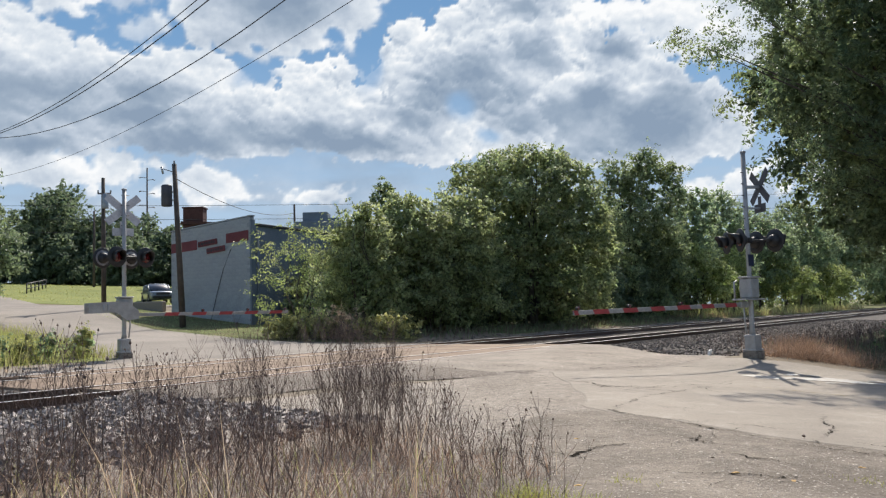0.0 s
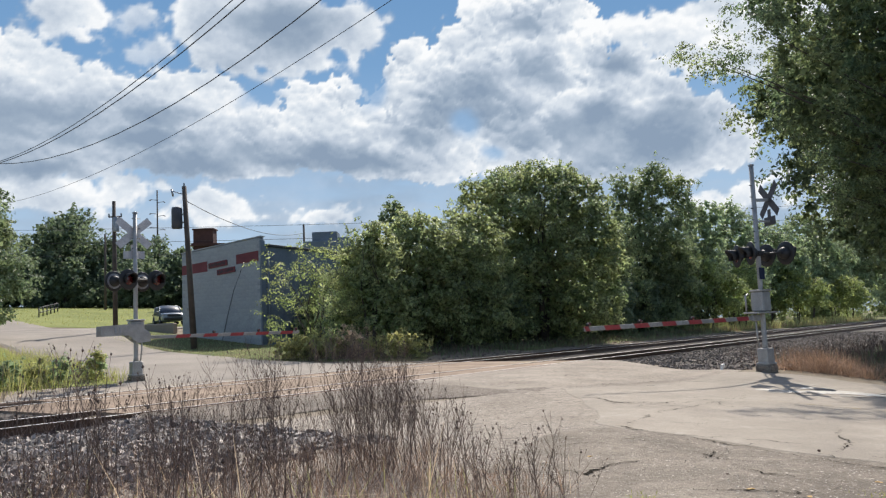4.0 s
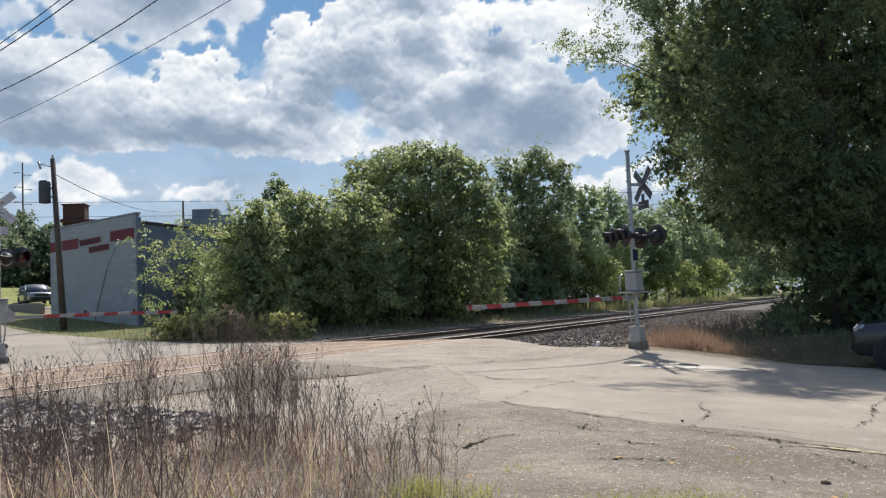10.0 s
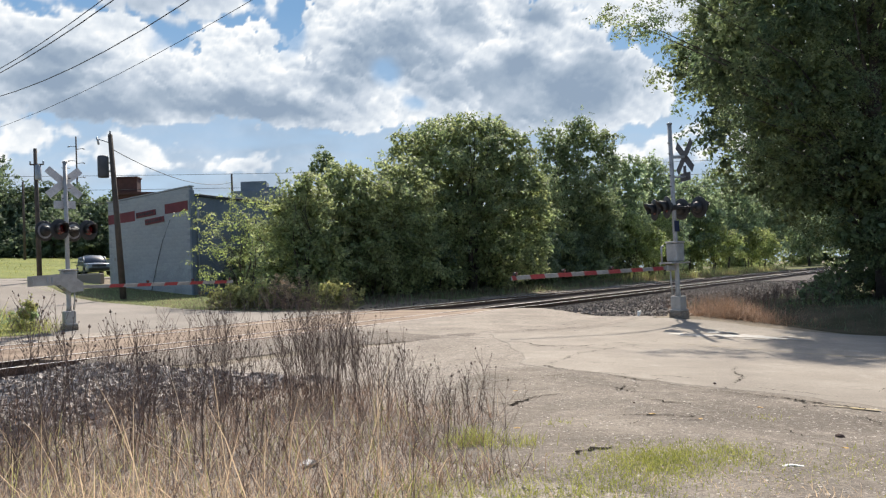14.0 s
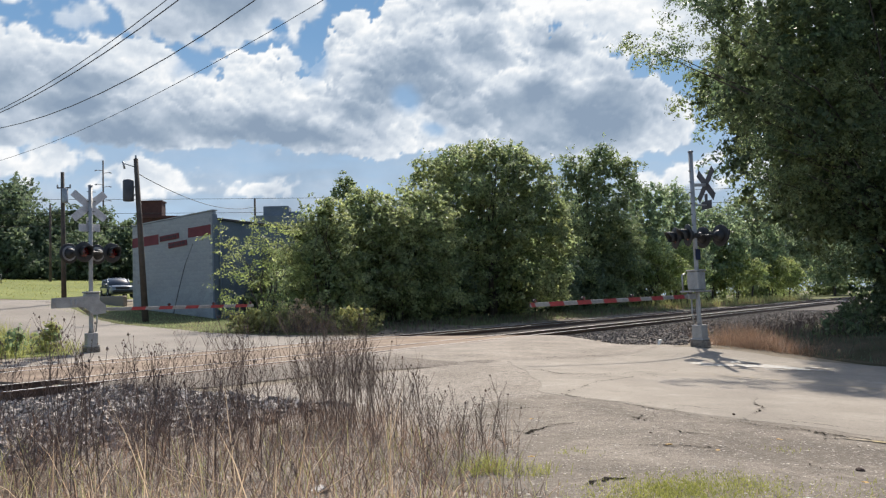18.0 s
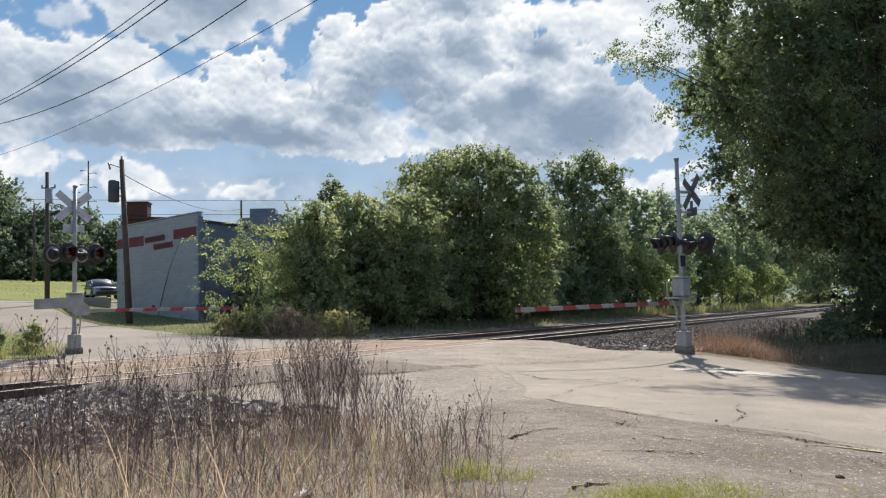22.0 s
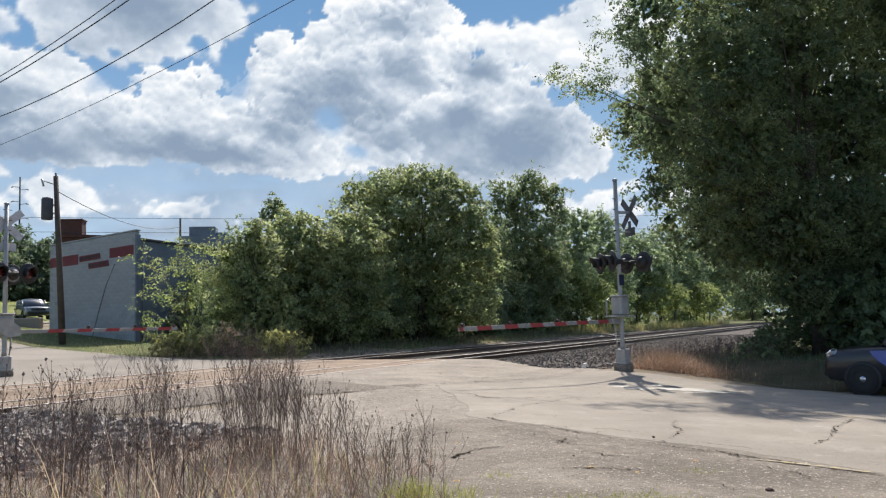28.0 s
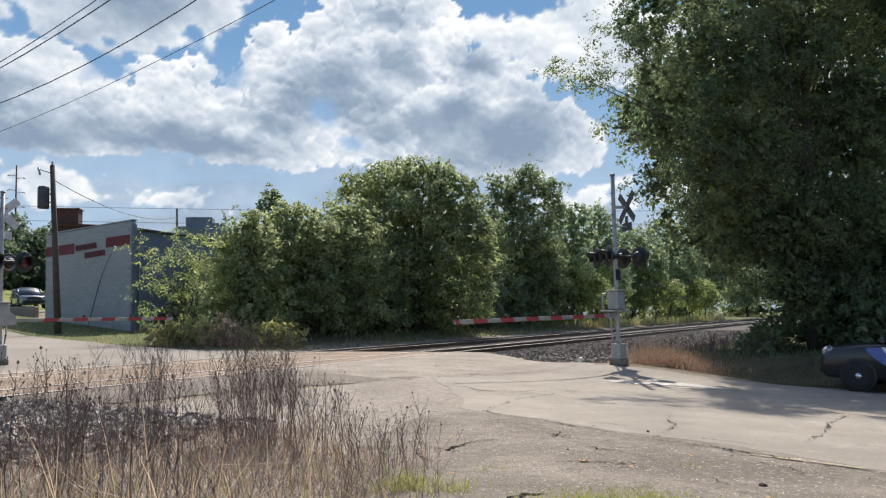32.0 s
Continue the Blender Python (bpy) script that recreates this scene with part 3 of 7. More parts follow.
drape("far_field", [(rail_xy(34, 22.4), rail_xy(34, 60)), (rail_xy(60, 22.4), rail_xy(60, 70)), (rail_xy(140, 22.4), rail_xy(140, 120)), (rail_xy(300, 22.4), rail_xy(300, 200))], M["weedy_ground"], 0.01, "rough green weedy ground beyond the railway", "field", 2.0, ragged=0.3, thick=0.04, flare=0.2)


# railway: two tracks
def rail(n):
    u = np.concatenate([np.arange(-30, 60, 2.0), np.arange(60, 400, 10.0)])
    g = Geo()
    prof = [(-0.065, -0.17), (0.065, -0.17), (0.065, -0.155), (0.012, -0.13), (0.012, -0.04), (0.036, -0.035), (0.036, -0.004), (-0.036, -0.004), (-0.036, -0.035), (-0.012, -0.04), (-0.012, -0.13), (-0.065, -0.155)]
    k = len(prof)
    vs, fs = [], []
    for a in u:
        for dn, dz in prof:
            x, y = rail_xy(a, n + dn)
            vs.append((x, y, 0.155 + dz))
    for i in range(len(u) - 1):
        for j in range(k):
            fs.append((i * k + j, i * k + (j + 1) % k, (i + 1) * k + (j + 1) % k, (i + 1) * k + j))
    g.add(vs, fs)
    top = Geo()
    vs = []
    for a in u:
        for dn, dz in ((-0.034, -0.004), (-0.03, 0.0), (0.03, 0.0), (0.034, -0.004)):
            x, y = rail_xy(a, n + dn)
            vs.append((x, y, 0.156 + dz))
    top.add(vs, [(i * 4 + j, i * 4 + j + 1, i * 4 + j + 5, i * 4 + j + 4) for i in range(len(u) - 1) for j in range(3)])
    r = single("rail", g, M["rail_rust"], "rusty steel rail with a polished running surface", "rail", "rails of the two tracks")
    part("running_surface", top, M["rail_top"], r, "polished bright steel")


for n in RAILS:
    rail(n)


def crossing_timbers():
    """Weathered timber strips along both sides of each rail, with the flangeway between."""
    for n in RAILS:
        for off, w in ((0.135, 0.10), (-0.135, 0.12)):
            g = Geo()
            for k in range(7):
                u0, u1 = 8.6 + 2.3 * k, 10.88 + 2.3 * k
                x, y = rail_xy((u0 + u1) / 2, n + off)
                g.box((x, y, 0.101 + 0.003 * (k % 3)), (u1 - u0, w, 0.08), pose(0, 0, 0, 0, 0, math.degrees(math.atan2(RAIL_D[1], RAIL_D[0]))), 0.008)
            single("crossing_timber", g, M["timber"], "weathered reddish timber strip beside the rail", "timber", "", "structure")


crossing_timbers()


# ---- clouds: a far shell of sky that drifts slowly ----
def lattice_noise(x, y, seed):
    """Smooth value noise on numpy arrays."""
    r = np.random.default_rng(seed).random((256, 256))
    xi, yi = np.floor(x).astype(int), np.floor(y).astype(int)
    fx, fy = x - xi, y - yi
    fx, fy = fx * fx * (3 - 2 * fx), fy * fy * (3 - 2 * fy)
    g = lambda a, b: r[a % 256, b % 256]
    return (g(xi, yi) * (1 - fx) + g(xi + 1, yi) * fx) * (1 - fy) + (g(xi, yi + 1) * (1 - fx) + g(xi + 1, yi + 1) * fx) * fy


def fbm(x, y, seed, octaves=5, billow=False):
    out, amp, tot = 0, 1.0, 0
    for o in range(octaves):
        v = lattice_noise(x * 2 ** o + 17 * o, y * 2 ** o + 5 * o, seed + o)
        out = out + amp * (1 - np.abs(2 * v - 1) if billow else v)
        tot += amp
        amp *= 0.52
    return out / tot


# cloud masses: azimuth, elevation, half width, half height, in degrees
BANK_TOP = [(-11.2, 20.3, 6.4, 2.9), (-15.4, 20.5, 2.3, 1.9), (-5.7, 20.4, 2.3, 1.6), (-9.7, 18.6, 3.5, 1.4), (-24.2, 20.6, 2.7, 1.4), (-13.2, 18.8, 2.3, 1.6)]
BANK_WISP = [(-19.8, 20.1, 1.8, 0.9), (-19.1, 18.5, 1.4, 0.7), (-4.5, 20.6, 1.6, 1.2)]
BANK_RIGHT = [(16.6, 18.6, 3.5, 1.4), (18.7, 17.2, 3.1, 1.6), (14.3, 17.8, 1.9, 0.8), (21.7, 18.9, 4.3, 2.3), (25.6, 17.2, 4.7, 2.3), (33, 15, 6, 4)]
BANK_TOWER = [(6.7, 20.7, 3.7, 1.9), (4.3, 20.2, 1.8, 1.8), (9.4, 19.3, 2.0, 1.9), (11.1, 18.2, 1.2, 1.6), (-1.1, 17.6, 1.6, 1.4), (0.1, 16.4, 2.3, 1.9), (2.2, 18.2, 2.6, 1.6), (4.5, 17.1, 5.1, 3.1), (7.6, 15.8, 4.7, 3.5), (3.2, 14.6, 5.1, 2.7), (-2.0, 14.6, 2.7, 2.3), (-3.1, 15.6, 0.9, 0.5)]
BANK_EAST = [(13.0, 15.7, 2.3, 1.8), (15.0, 16.1, 1.6, 0.9), (15.7, 14.9, 1.6, 1.1), (13.6, 13.6, 3.7, 2.5), (10.9, 12.7, 4.3, 2.9), (16.0, 12.3, 3.3, 2.5), (19.7, 11.3, 1.9, 1.6), (18.3, 12.4, 2.3, 1.6)]
BANK_KNOB = [(-7.8, 15.9, 1.7, 0.9), (-6.5, 15.2, 1.1, 1.3), (-8.8, 15.1, 1.3, 0.9), (-4.1, 14.8, 0.9, 0.6)]
BANK_LOWER = [(-8.3, 13.7, 3.7, 1.6), (-11.4, 13.4, 3.3, 1.6), (-5.2, 12.5, 4.3, 1.8), (-0.5, 12.0, 3.9, 1.7), (2.7, 11.6, 1.4, 1.2), (-13.7, 12.5, 3.5, 1.8), (5.3, 12.6, 1.9, 1.6), (6.6, 11.9, 1.6, 1.6)]
BANK_LEFT = [(-27.5, 17.1, 2.7, 1.9), (-26.2, 15.9, 2.7, 1.8), (-23.2, 15.7, 3.5, 1.6), (-20.1, 15.6, 3.1, 1.4), (-17.3, 15.4, 3.2, 1.8), (-15.0, 15.4, 1.9, 1.6), (-13.4, 14.6, 1.6, 1.4), (-21.5, 13.6, 9.7, 2.3), (-25.5, 12.9, 6.2, 2.7), (-15.9, 13.3, 4.7, 1.9), (-30.5, 15.5, 4.7, 3.5)]
BANK_LOW = [(-25.2, 9.6, 3.3, 1.4), (-21.0, 9.9, 2.3, 1.2), (-15.0, 8.8, 2.4, 1.4), (-27.4, 10.4, 3.5, 1.4), (-7.3, 7.9, 1.8, 0.5), (19.4, 7.6, 3.5, 0.9), (16.4, 9.8, 2.3, 1.2), (30, 8, 5, 1.4)]
# the thick grey hearts and bases of the clouds
GREY = [(-10.8, 20.2, 3.9, 1.4), (-10.4, 21.1, 4.7, 1.2), (-23.9, 14.2, 4.3, 1.2), (-18.0, 14.1, 4.3, 1.0), (-19.8, 13.0, 7.8, 0.9), (-17.0, 11.4, 5.5, 0.9), (-11.4, 11.8, 4.7, 1.0), (-7.9, 12.5, 2.7, 1.2), (-6.0, 11.6, 4.7, 0.9), (3.3, 15.9, 2.1, 1.8), (7.2, 20.0, 2.3, 1.1), (4.4, 14.5, 3.5, 1.6), (0.8, 14.5, 2.3, 1.9), (9.0, 13.1, 4.7, 1.6), (7.3, 17.3, 2.3, 1.2), (14.7, 12.2, 4.7, 1.9), (11.4, 14.0, 2.3, 1.2), (-1.2, 13.4, 1.6, 1.2), (16.2, 13.5, 2.3, 1.6), (12.5, 16.9, 1.2, 1.2), (-27.8, 14.1, 3.5, 1.6), (-26.2, 10.9, 4.3, 0.6)]


def billows(x, y, seed):
    """Heads of cauliflower: the nearest of scattered domes, 0 in the creases to 1 on top."""
    r = np.random.default_rng(seed).random((64, 64, 3))
    xi, yi = np.floor(x).astype(int), np.floor(y).astype(int)
    top = np.zeros(x.shape)
    for dx in (-1, 0, 1):
        for dy in (-1, 0, 1):
            c = r[(xi + dx) % 64, (yi + dy) % 64]
            d2 = (x - xi - dx - c[..., 0]) ** 2 + (y - yi - dy - c[..., 1]) ** 2
            top = np.maximum(top, 1 - d2 / (0.55 + 0.6 * c[..., 2]) ** 2)
    return np.sqrt(np.clip(top, 0, 1))


def cloud_shell():
    step_deg = 0.15
    az, el = np.arange(-38, 46.01, step_deg), np.arange(-2, 28.01, step_deg)
    A, E = np.meshgrid(az, el)
    n = len(el)
    rng = np.random.default_rng(4)
    wx = (fbm(A / 2.2, E / 1.8, 3, 5) - 0.5) * 2.0
    wy = (fbm(A / 2.2, E / 1.8, 9, 5) - 0.5) * 1.6
    X1, Y1 = A + wx * 0.5, (E + wy * 0.5) * 1.15
    domes = 0.45 * billows(X1 / 1.5, Y1 / 1.4, 11) + 0.33 * billows(X1 / 0.72, Y1 / 0.7, 12) + 0.22 * billows(X1 / 0.36, Y1 / 0.36, 13)
    rag = fbm(A / 1.3, E / 1.0, 27, 6) - 0.5
    soft = fbm(A / 3.2, E / 2.0, 33, 5) - 0.5
    heart = np.zeros(A.shape)
    for a, e, w, k in GREY:
        heart = np.maximum(heart, np.exp(-1.1 * (((A + wx * 1.3 - a) / w) ** 2 + ((E + wy * 1.3 - e) / k) ** 2)))
    # a pale veil low over the horizon
    cover = np.clip(0.3 + 2.2 * (fbm(A / 7, E / 1.6, 70, 5) - 0.45), 0, 0.8) * (1 - step(8.5, 13.5, E))
    lit = 0.34 + soft * 0.9
    # masses from the farthest to the nearest: ellipses, crispness, own brightness
    for bank, crisp, glow in ((BANK_LOW, 0.35, 0.06), (BANK_WISP, 0.15, 0.0), (BANK_TOP, 0.3, 0.02), (BANK_RIGHT, 0.5, 0.06), (BANK_TOWER, 1.0, 0.0), (BANK_EAST, 0.85, -0.02), (BANK_KNOB, 1.0, 0.0), (BANK_LEFT, 0.65, 0.02), (BANK_LOWER, 0.85, 0.0)):
        edge = 0.14 + 0.75 * (1 - crisp)
        fuzz = crisp * (domes - 0.55) * 1.5 + (1 - crisp) * rag * 2.2 + rag * 0.9
        # the whole mass first, then its towers one before the other, the lower ones in front
        towers = [bank] + [[l] for l in sorted(bank, key=lambda l: -l[1])]
        extra = [(a + rng.uniform(-0.6, 0.6) * w, e + rng.uniform(-0.4, 0.35) * k, w * rng.uniform(0.25, 0.5), k * rng.uniform(0.35, 0.6)) for a, e, w, k in bank]
        towers += [[l] for l in sorted(extra, key=lambda l: -l[1])] if crisp > 0.4 else []
        for which, group in enumerate(towers):
            D = np.full(A.shape, -9.0)
            for a, e, w, k in group:
                r = np.sqrt(((A + wx * 0.45 - a) / w) ** 2 + ((E + wy * 0.45 - e) / k) ** 2)
                D = np.logaddexp(D * 3.5, (1.0 - r) * min(w, k) * 3.5) / 3.5
            D = D + fuzz * (1.0 if which == 0 else 0.75)
            alpha = np.clip((D + edge * 0.3) / edge, 0, 1)
            alpha = alpha * alpha * (3 - 2 * alpha)
            if crisp < 0.2:
                alpha *= 0.65
            if which:
                a, e, w, k = group[0]
                alpha = alpha * step(-0.7, 0.35, (E + wy * 0.45 - e) / k) * (0.35 + 0.4 * crisp)
            # relief lit from above and behind: thin edges and the slopes that face up are bright
            H = np.minimum(D, 1.6) * 0.5 + domes * (0.3 + 0.5 * crisp)
            gy, gx = np.gradient(H, step_deg)
            slope = np.clip(-(0.95 * gy + 0.25 * gx), -2.0, 2.0)
            rim = np.exp(-np.clip(D, 0, 9) * 2.2)
            tone = 0.60 + glow + 0.15 * slope * (0.2 + 0.8 * crisp) * (1 - 0.45 * heart) + 0.40 * rim * (1 - 0.5 * heart) + soft * 0.75 - 0.60 * heart
            lit = lit * (1 - alpha) + tone * alpha
            cover = cover + (1 - cover) * alpha
    # gaps of blue
    for a, e, w, k in ((2.3, 13.7, 1.0, 1.1), (4.4, 11.9, 1.0, 0.6), (-4.1, 16.8, 1.2, 1.5), (-12.1, 16.1, 1.5, 1.0)):
        cover = cover * (1 - 0.85 * np.exp(-1.3 * (((A + wx * 0.8 - a) / w) ** 2 + ((E + wy * 0.8 - e) / k) ** 2) ** 2))
    R = 2600.0
    X = R * np.cos(np.radians(E)) * np.sin(np.radians(A))
    Y = R * np.cos(np.radians(E)) * np.cos(np.radians(A))
    Z = R * np.sin(np.radians(E))
    V = np.stack([X, Y, Z], 2).reshape(-1, 3)
    c = len(az)
    i, j = np.meshgrid(np.arange(n - 1), np.arange(c - 1), indexing="ij")
    q = (i * c + j).ravel()
    m, t, p = nodes_of("cloud_sky")
    t.nodes.remove(p)
    me = raw_mesh("cloud_backdrop", V, np.stack([q, q + c, q + c + 1, q + 1], 1), m, True)
    for name, val in (("cover", cover), ("lit", lit), ("elev", E / 36), ("rim", np.minimum(np.minimum(step(-38, -34, A), 1 - step(41, 46, A)), 1 - step(24, 28, E)))):
        me.attributes.new(name, "FLOAT", "POINT").data.foreach_set("value", np.ascontiguousarray(val, np.float32).ravel())
    N = t.nodes.new

    def attr(name):
        a = N("ShaderNodeAttribute")
        a.attribute_name = name
        return a.outputs["Fac"]

    def op(kind, a, b):
        o = N("ShaderNodeMath")
        o.operation = kind
        for s, v in zip(o.inputs, (a, b)):
            if isinstance(v, float):
                s.default_value = v
            else:
                t.links.new(v, s)
        return o.outputs[0]

    def ramp(fac, stops):
        r = N("ShaderNodeValToRGB")
        e = r.color_ramp.elements
        for k, (pos, col) in enumerate(stops):
            x = e[k] if k < 2 else e.new(pos)
            x.position, x.color = pos, rgb(col)
        t.links.new(fac, r.inputs[0])
        return r.outputs[0]

    co = N("ShaderNodeTexCoord")
    noise_tex = N("ShaderNodeTexNoise")
    noise_tex.inputs["Scale"].default_value, noise_tex.inputs["Detail"].default_value, noise_tex.inputs["Roughness"].default_value = 0.045, 6.0, 0.6
    t.links.new(co.outputs["Object"], noise_tex.inputs["Vector"])
    grain = op("SUBTRACT", noise_tex.outputs["Fac"], 0.5)
    lit2 = op("ADD", attr("lit"), op("MULTIPLY", grain, 0.22))
    tone = ramp(lit2, [(0.0, (0.27, 0.35, 0.46)), (0.25, (0.36, 0.44, 0.54)), (0.5, (0.52, 0.59, 0.68)), (0.75, (0.74, 0.79, 0.84)), (0.97, (0.98, 0.98, 0.97))])
    blue = ramp(attr("elev"), [(0.06, (0.52, 0.66, 0.80)), (0.22, (0.42, 0.57, 0.74)), (0.36, (0.30, 0.47, 0.69)), (0.50, (0.20, 0.37, 0.61)), (0.75, (0.14, 0.29, 0.53))])
    mx = N("ShaderNodeMix")
    mx.data_type = "RGBA"
    t.links.new(attr("cover"), mx.inputs["Factor"])
    t.links.new(blue, mx.inputs["A"])
    t.links.new(tone, mx.inputs["B"])
    em = N("ShaderNodeEmission")
    t.links.new(mx.outputs["Result"], em.inputs["Color"])
    tr = N("ShaderNodeBsdfTransparent")
    ms = N("ShaderNodeMixShader")
    t.links.new(attr("rim"), ms.inputs[0])
    t.links.new(tr.outputs[0], ms.inputs[1])
    t.links.new(em.outputs[0], ms.inputs[2])
    t.links.new(ms.outputs[0], t.nodes["Material Output"].inputs["Surface"])
    ob = new("cloud_backdrop", me)
    ob.location = (-0.5, 0, 1.4)
    return tagged(ob, "blue sky with white and grey cumulus clouds", "sky", "", "structure")


CLOUDS = cloud_shell()


# ---- trees ----
CLUMP = "trees and shrubs behind the railway"


def leaf_quads(rng, c, a, size, aspect):
    """One pointed leaf for each centre c along the axis a."""
    n = len(c)
    a = a / np.maximum(np.linalg.norm(a, axis=1, keepdims=True), 1e-6)
    b = np.cross(a, rng.normal(0, 0.9, (n, 3)) + np.array([0, -0.2, 0.9]))
    b /= np.maximum(np.linalg.norm(b, axis=1, keepdims=True), 1e-6)
    s = size * rng.uniform(0.6, 1.4, (n, 1))
    return np.stack([c - a * s * 0.5, c + b * s * aspect * 0.5, c + a * s * 0.5, c - b * s * aspect * 0.5], 1).reshape(-1, 3)


def sprays(rng, p, d, length, per, size, aspect=0.5):
    """Leafy twigs: leaves spread along each twig from p in the direction d, hanging to its sides."""
    n = len(p) * per
    s = rng.random(n) ** 0.7
    D = np.repeat(d, per, 0)
    L = np.repeat(length, per)
    side = rng.normal(0, 1, (n, 3))
    c = np.repeat(p, per, 0) + D * (L * s)[:, None] + side * (L * (0.24 - 0.15 * s) * rng.random(n) ** 0.5)[:, None]
    c[:, 2] -= 0.15 * L * s * s
    return leaf_quads(rng, c, D * 0.5 + side * 0.8 + np.array([0, 0, -0.5]), size, aspect)


def lobe_points(rng, lob, per_area, r0, r1, count=None):
    """Points and outward directions in a shell of each ellipsoid lobe, left out where they fall inside another lobe."""
    P, N = [], []
    for i, l in enumerate(lob[:count]):
        ra = (l[3] * l[4] + l[4] * l[5] + l[3] * l[5]) / 3
        n = max(6, int(12.6 * ra * per_area))
        d = rng.normal(0, 1, (n, 3))
        d /= np.linalg.norm(d, axis=1, keepdims=True)
        lump = np.sin(d[:, 0] * 4 + i * 1.7) * np.sin(d[:, 1] * 3.3 + i) + 0.7 * np.sin(d[:, 2] * 7 + 2 * i + 3 * d[:, 0])
        r = rng.uniform(r0, r1, n) * (1 + 0.24 * lump)
        p = l[:3] + d * r[:, None] * l[3:]
        keep = np.ones(n, bool)
        for j, o in enumerate(lob):
            if j != i:
                keep &= (((p - o[:3]) / o[3:]) ** 2).sum(1) > 0.55
        P.append(p[keep])
        N.append((d / l[3:] / np.linalg.norm(d / l[3:], axis=1, keepdims=True))[keep])
    return np.concatenate(P), np.concatenate(N)


def clumps(rng, p, nrm, radius, per, size):
    """Domes of leaves round each point: leaves lie on the upper and outer side of the dome, tilted along it."""
    k = len(p)
    rad = radius * rng.uniform(0.5, 1.45, k)
    num = np.maximum(6, (per * (rad / radius) ** 2 * rng.uniform(0.6, 1.3, k)).astype(int))
    own = np.repeat(np.arange(k), num)
    n = len(own)
    d = nrm[own] * 0.55 + np.array([0, 0, 0.55]) + rng.normal(0, 0.62, (n, 3))
    d /= np.maximum(np.linalg.norm(d, axis=1, keepdims=True), 1e-6)
    c = p[own] + d * (rad[own] * rng.uniform(0.55, 1.12, n))[:, None] * np.array([1, 1, 0.72])
    face = d + rng.normal(0, 0.42, (n, 3))
    face /= np.maximum(np.linalg.norm(face, axis=1, keepdims=True), 1e-6)
    a = np.cross(face, rng.normal(0, 1, (n, 3)))
    a /= np.maximum(np.linalg.norm(a, axis=1, keepdims=True), 1e-6)
    b = np.cross(face, a)
    s = (size * rng.uniform(0.6, 1.4, n))[:, None]
    return np.stack([c - a * s * 0.5, c + b * s * 0.3 - face * s * 0.08, c + a * s * 0.5, c - b * s * 0.3 - face * s * 0.08], 1).reshape(-1, 3)


def tree(name, x, y, lobes, trunk_r, dens, per, size, material, label, group="", seed=1, twig=0.5, stems=1, category="tree", base=None, core=1.0, limbs=3, clump=0.42, thin=0.5, rough=0, heart=0.0):
    """A tapered trunk with limbs that reach into the lobes (dx, dy, z, rx, ry, rz), and a crown of leafy twigs round a shaded heart."""
    rng = np.random.default_rng(seed)
    z0 = h1(x, y) if base is None else base
    root = thing(name, Matrix.Translation((x, y, z0)), label, category, group)
    g = Geo()
    top = max(l[2] + l[5] * 0.5 for l in lobes)
    for s in range(stems):
        a = rng.uniform(0, 6.28)
        lean = 0.0 if stems == 1 else 0.12
        ox, oy = (0.3 * math.cos(a), 0.3 * math.sin(a)) if stems > 1 else (0, 0)
        pts, rad = [], []
        for i in range(7):
            f = i / 6
            pts.append((ox + math.cos(a) * lean * f * top + rng.normal(0, 0.06) * f * 3, oy + math.sin(a) * lean * f * top + rng.normal(0, 0.06) * f * 3, -0.15 + f * top * 0.9))
            rad.append(trunk_r * (1.25 if i == 0 else 1) * (1 - 0.9 * f) / (1 if stems == 1 else 1.4))
        g.tube(pts, rad, 8)
    for l in lobes:
        for _ in range(limbs):
            q = np.array(l[:3]) + rng.normal(0, 0.36, 3) * np.array(l[3:])
            zs = max(0.4, q[2] * rng.uniform(0.35, 0.6))
            p0, p2 = Vector((0, 0, zs)), Vector(q)
            pm = p0.lerp(p2, 0.5) + Vector((0, 0, 0.1 * (p2 - p0).length)) + Vector(rng.normal(0, 0.15, 3))
            r = trunk_r * 0.17
            g.tube([p0, p0.lerp(pm, 0.6), pm, pm.lerp(p2, 0.6), p2], [r, r * 0.8, r * 0.6, r * 0.35, r * 0.12], 5)
    part("trunk", g, M["bark"], root)
    lob = np.array(lobes, float)
    V = []
    # the last lobes (rough of them) lie behind the rest and bear coarser leaves
    for first, last, k in ((0, len(lob) - rough, 1.0), (len(lob) - rough, len(lob), 2.2)):
        if first == last:
            continue
        sz, cl = size * k, clump * k
        sub = np.concatenate([lob[first:last], lob[:first], lob[last:]])
        # clumps of leaves turned up and outward, upright shoots on the outline, and a shaded heart
        p, nrm = lobe_points(rng, sub, dens / (3.2 * cl * cl), 0.74, 1.06, last - first)
        keep = rng.random(len(p)) < np.clip(1 - thin + (0.4 + thin) * p[:, 2] / top, 0, 1)
        p, nrm = p[keep], nrm[keep]
        V.append(clumps(rng, p, nrm, cl, per, sz))
        shoot = (rng.random(len(p)) < 0.4) & (nrm[:, 2] > -0.1)
        d = nrm[shoot] * 0.6 + np.array([0, 0, 0.7]) + rng.normal(0, 0.35, (shoot.sum(), 3))
        d /= np.linalg.norm(d, axis=1, keepdims=True)
        V.append(sprays(rng, p[shoot] + d * cl * 0.5, d, twig * rng.uniform(0.6, 1.6, len(d)), 15, sz))
        if core:
            big = np.concatenate([lob[first:last][lob[first:last, 3] > heart], lob[first:last][lob[first:last, 3] <= heart]])
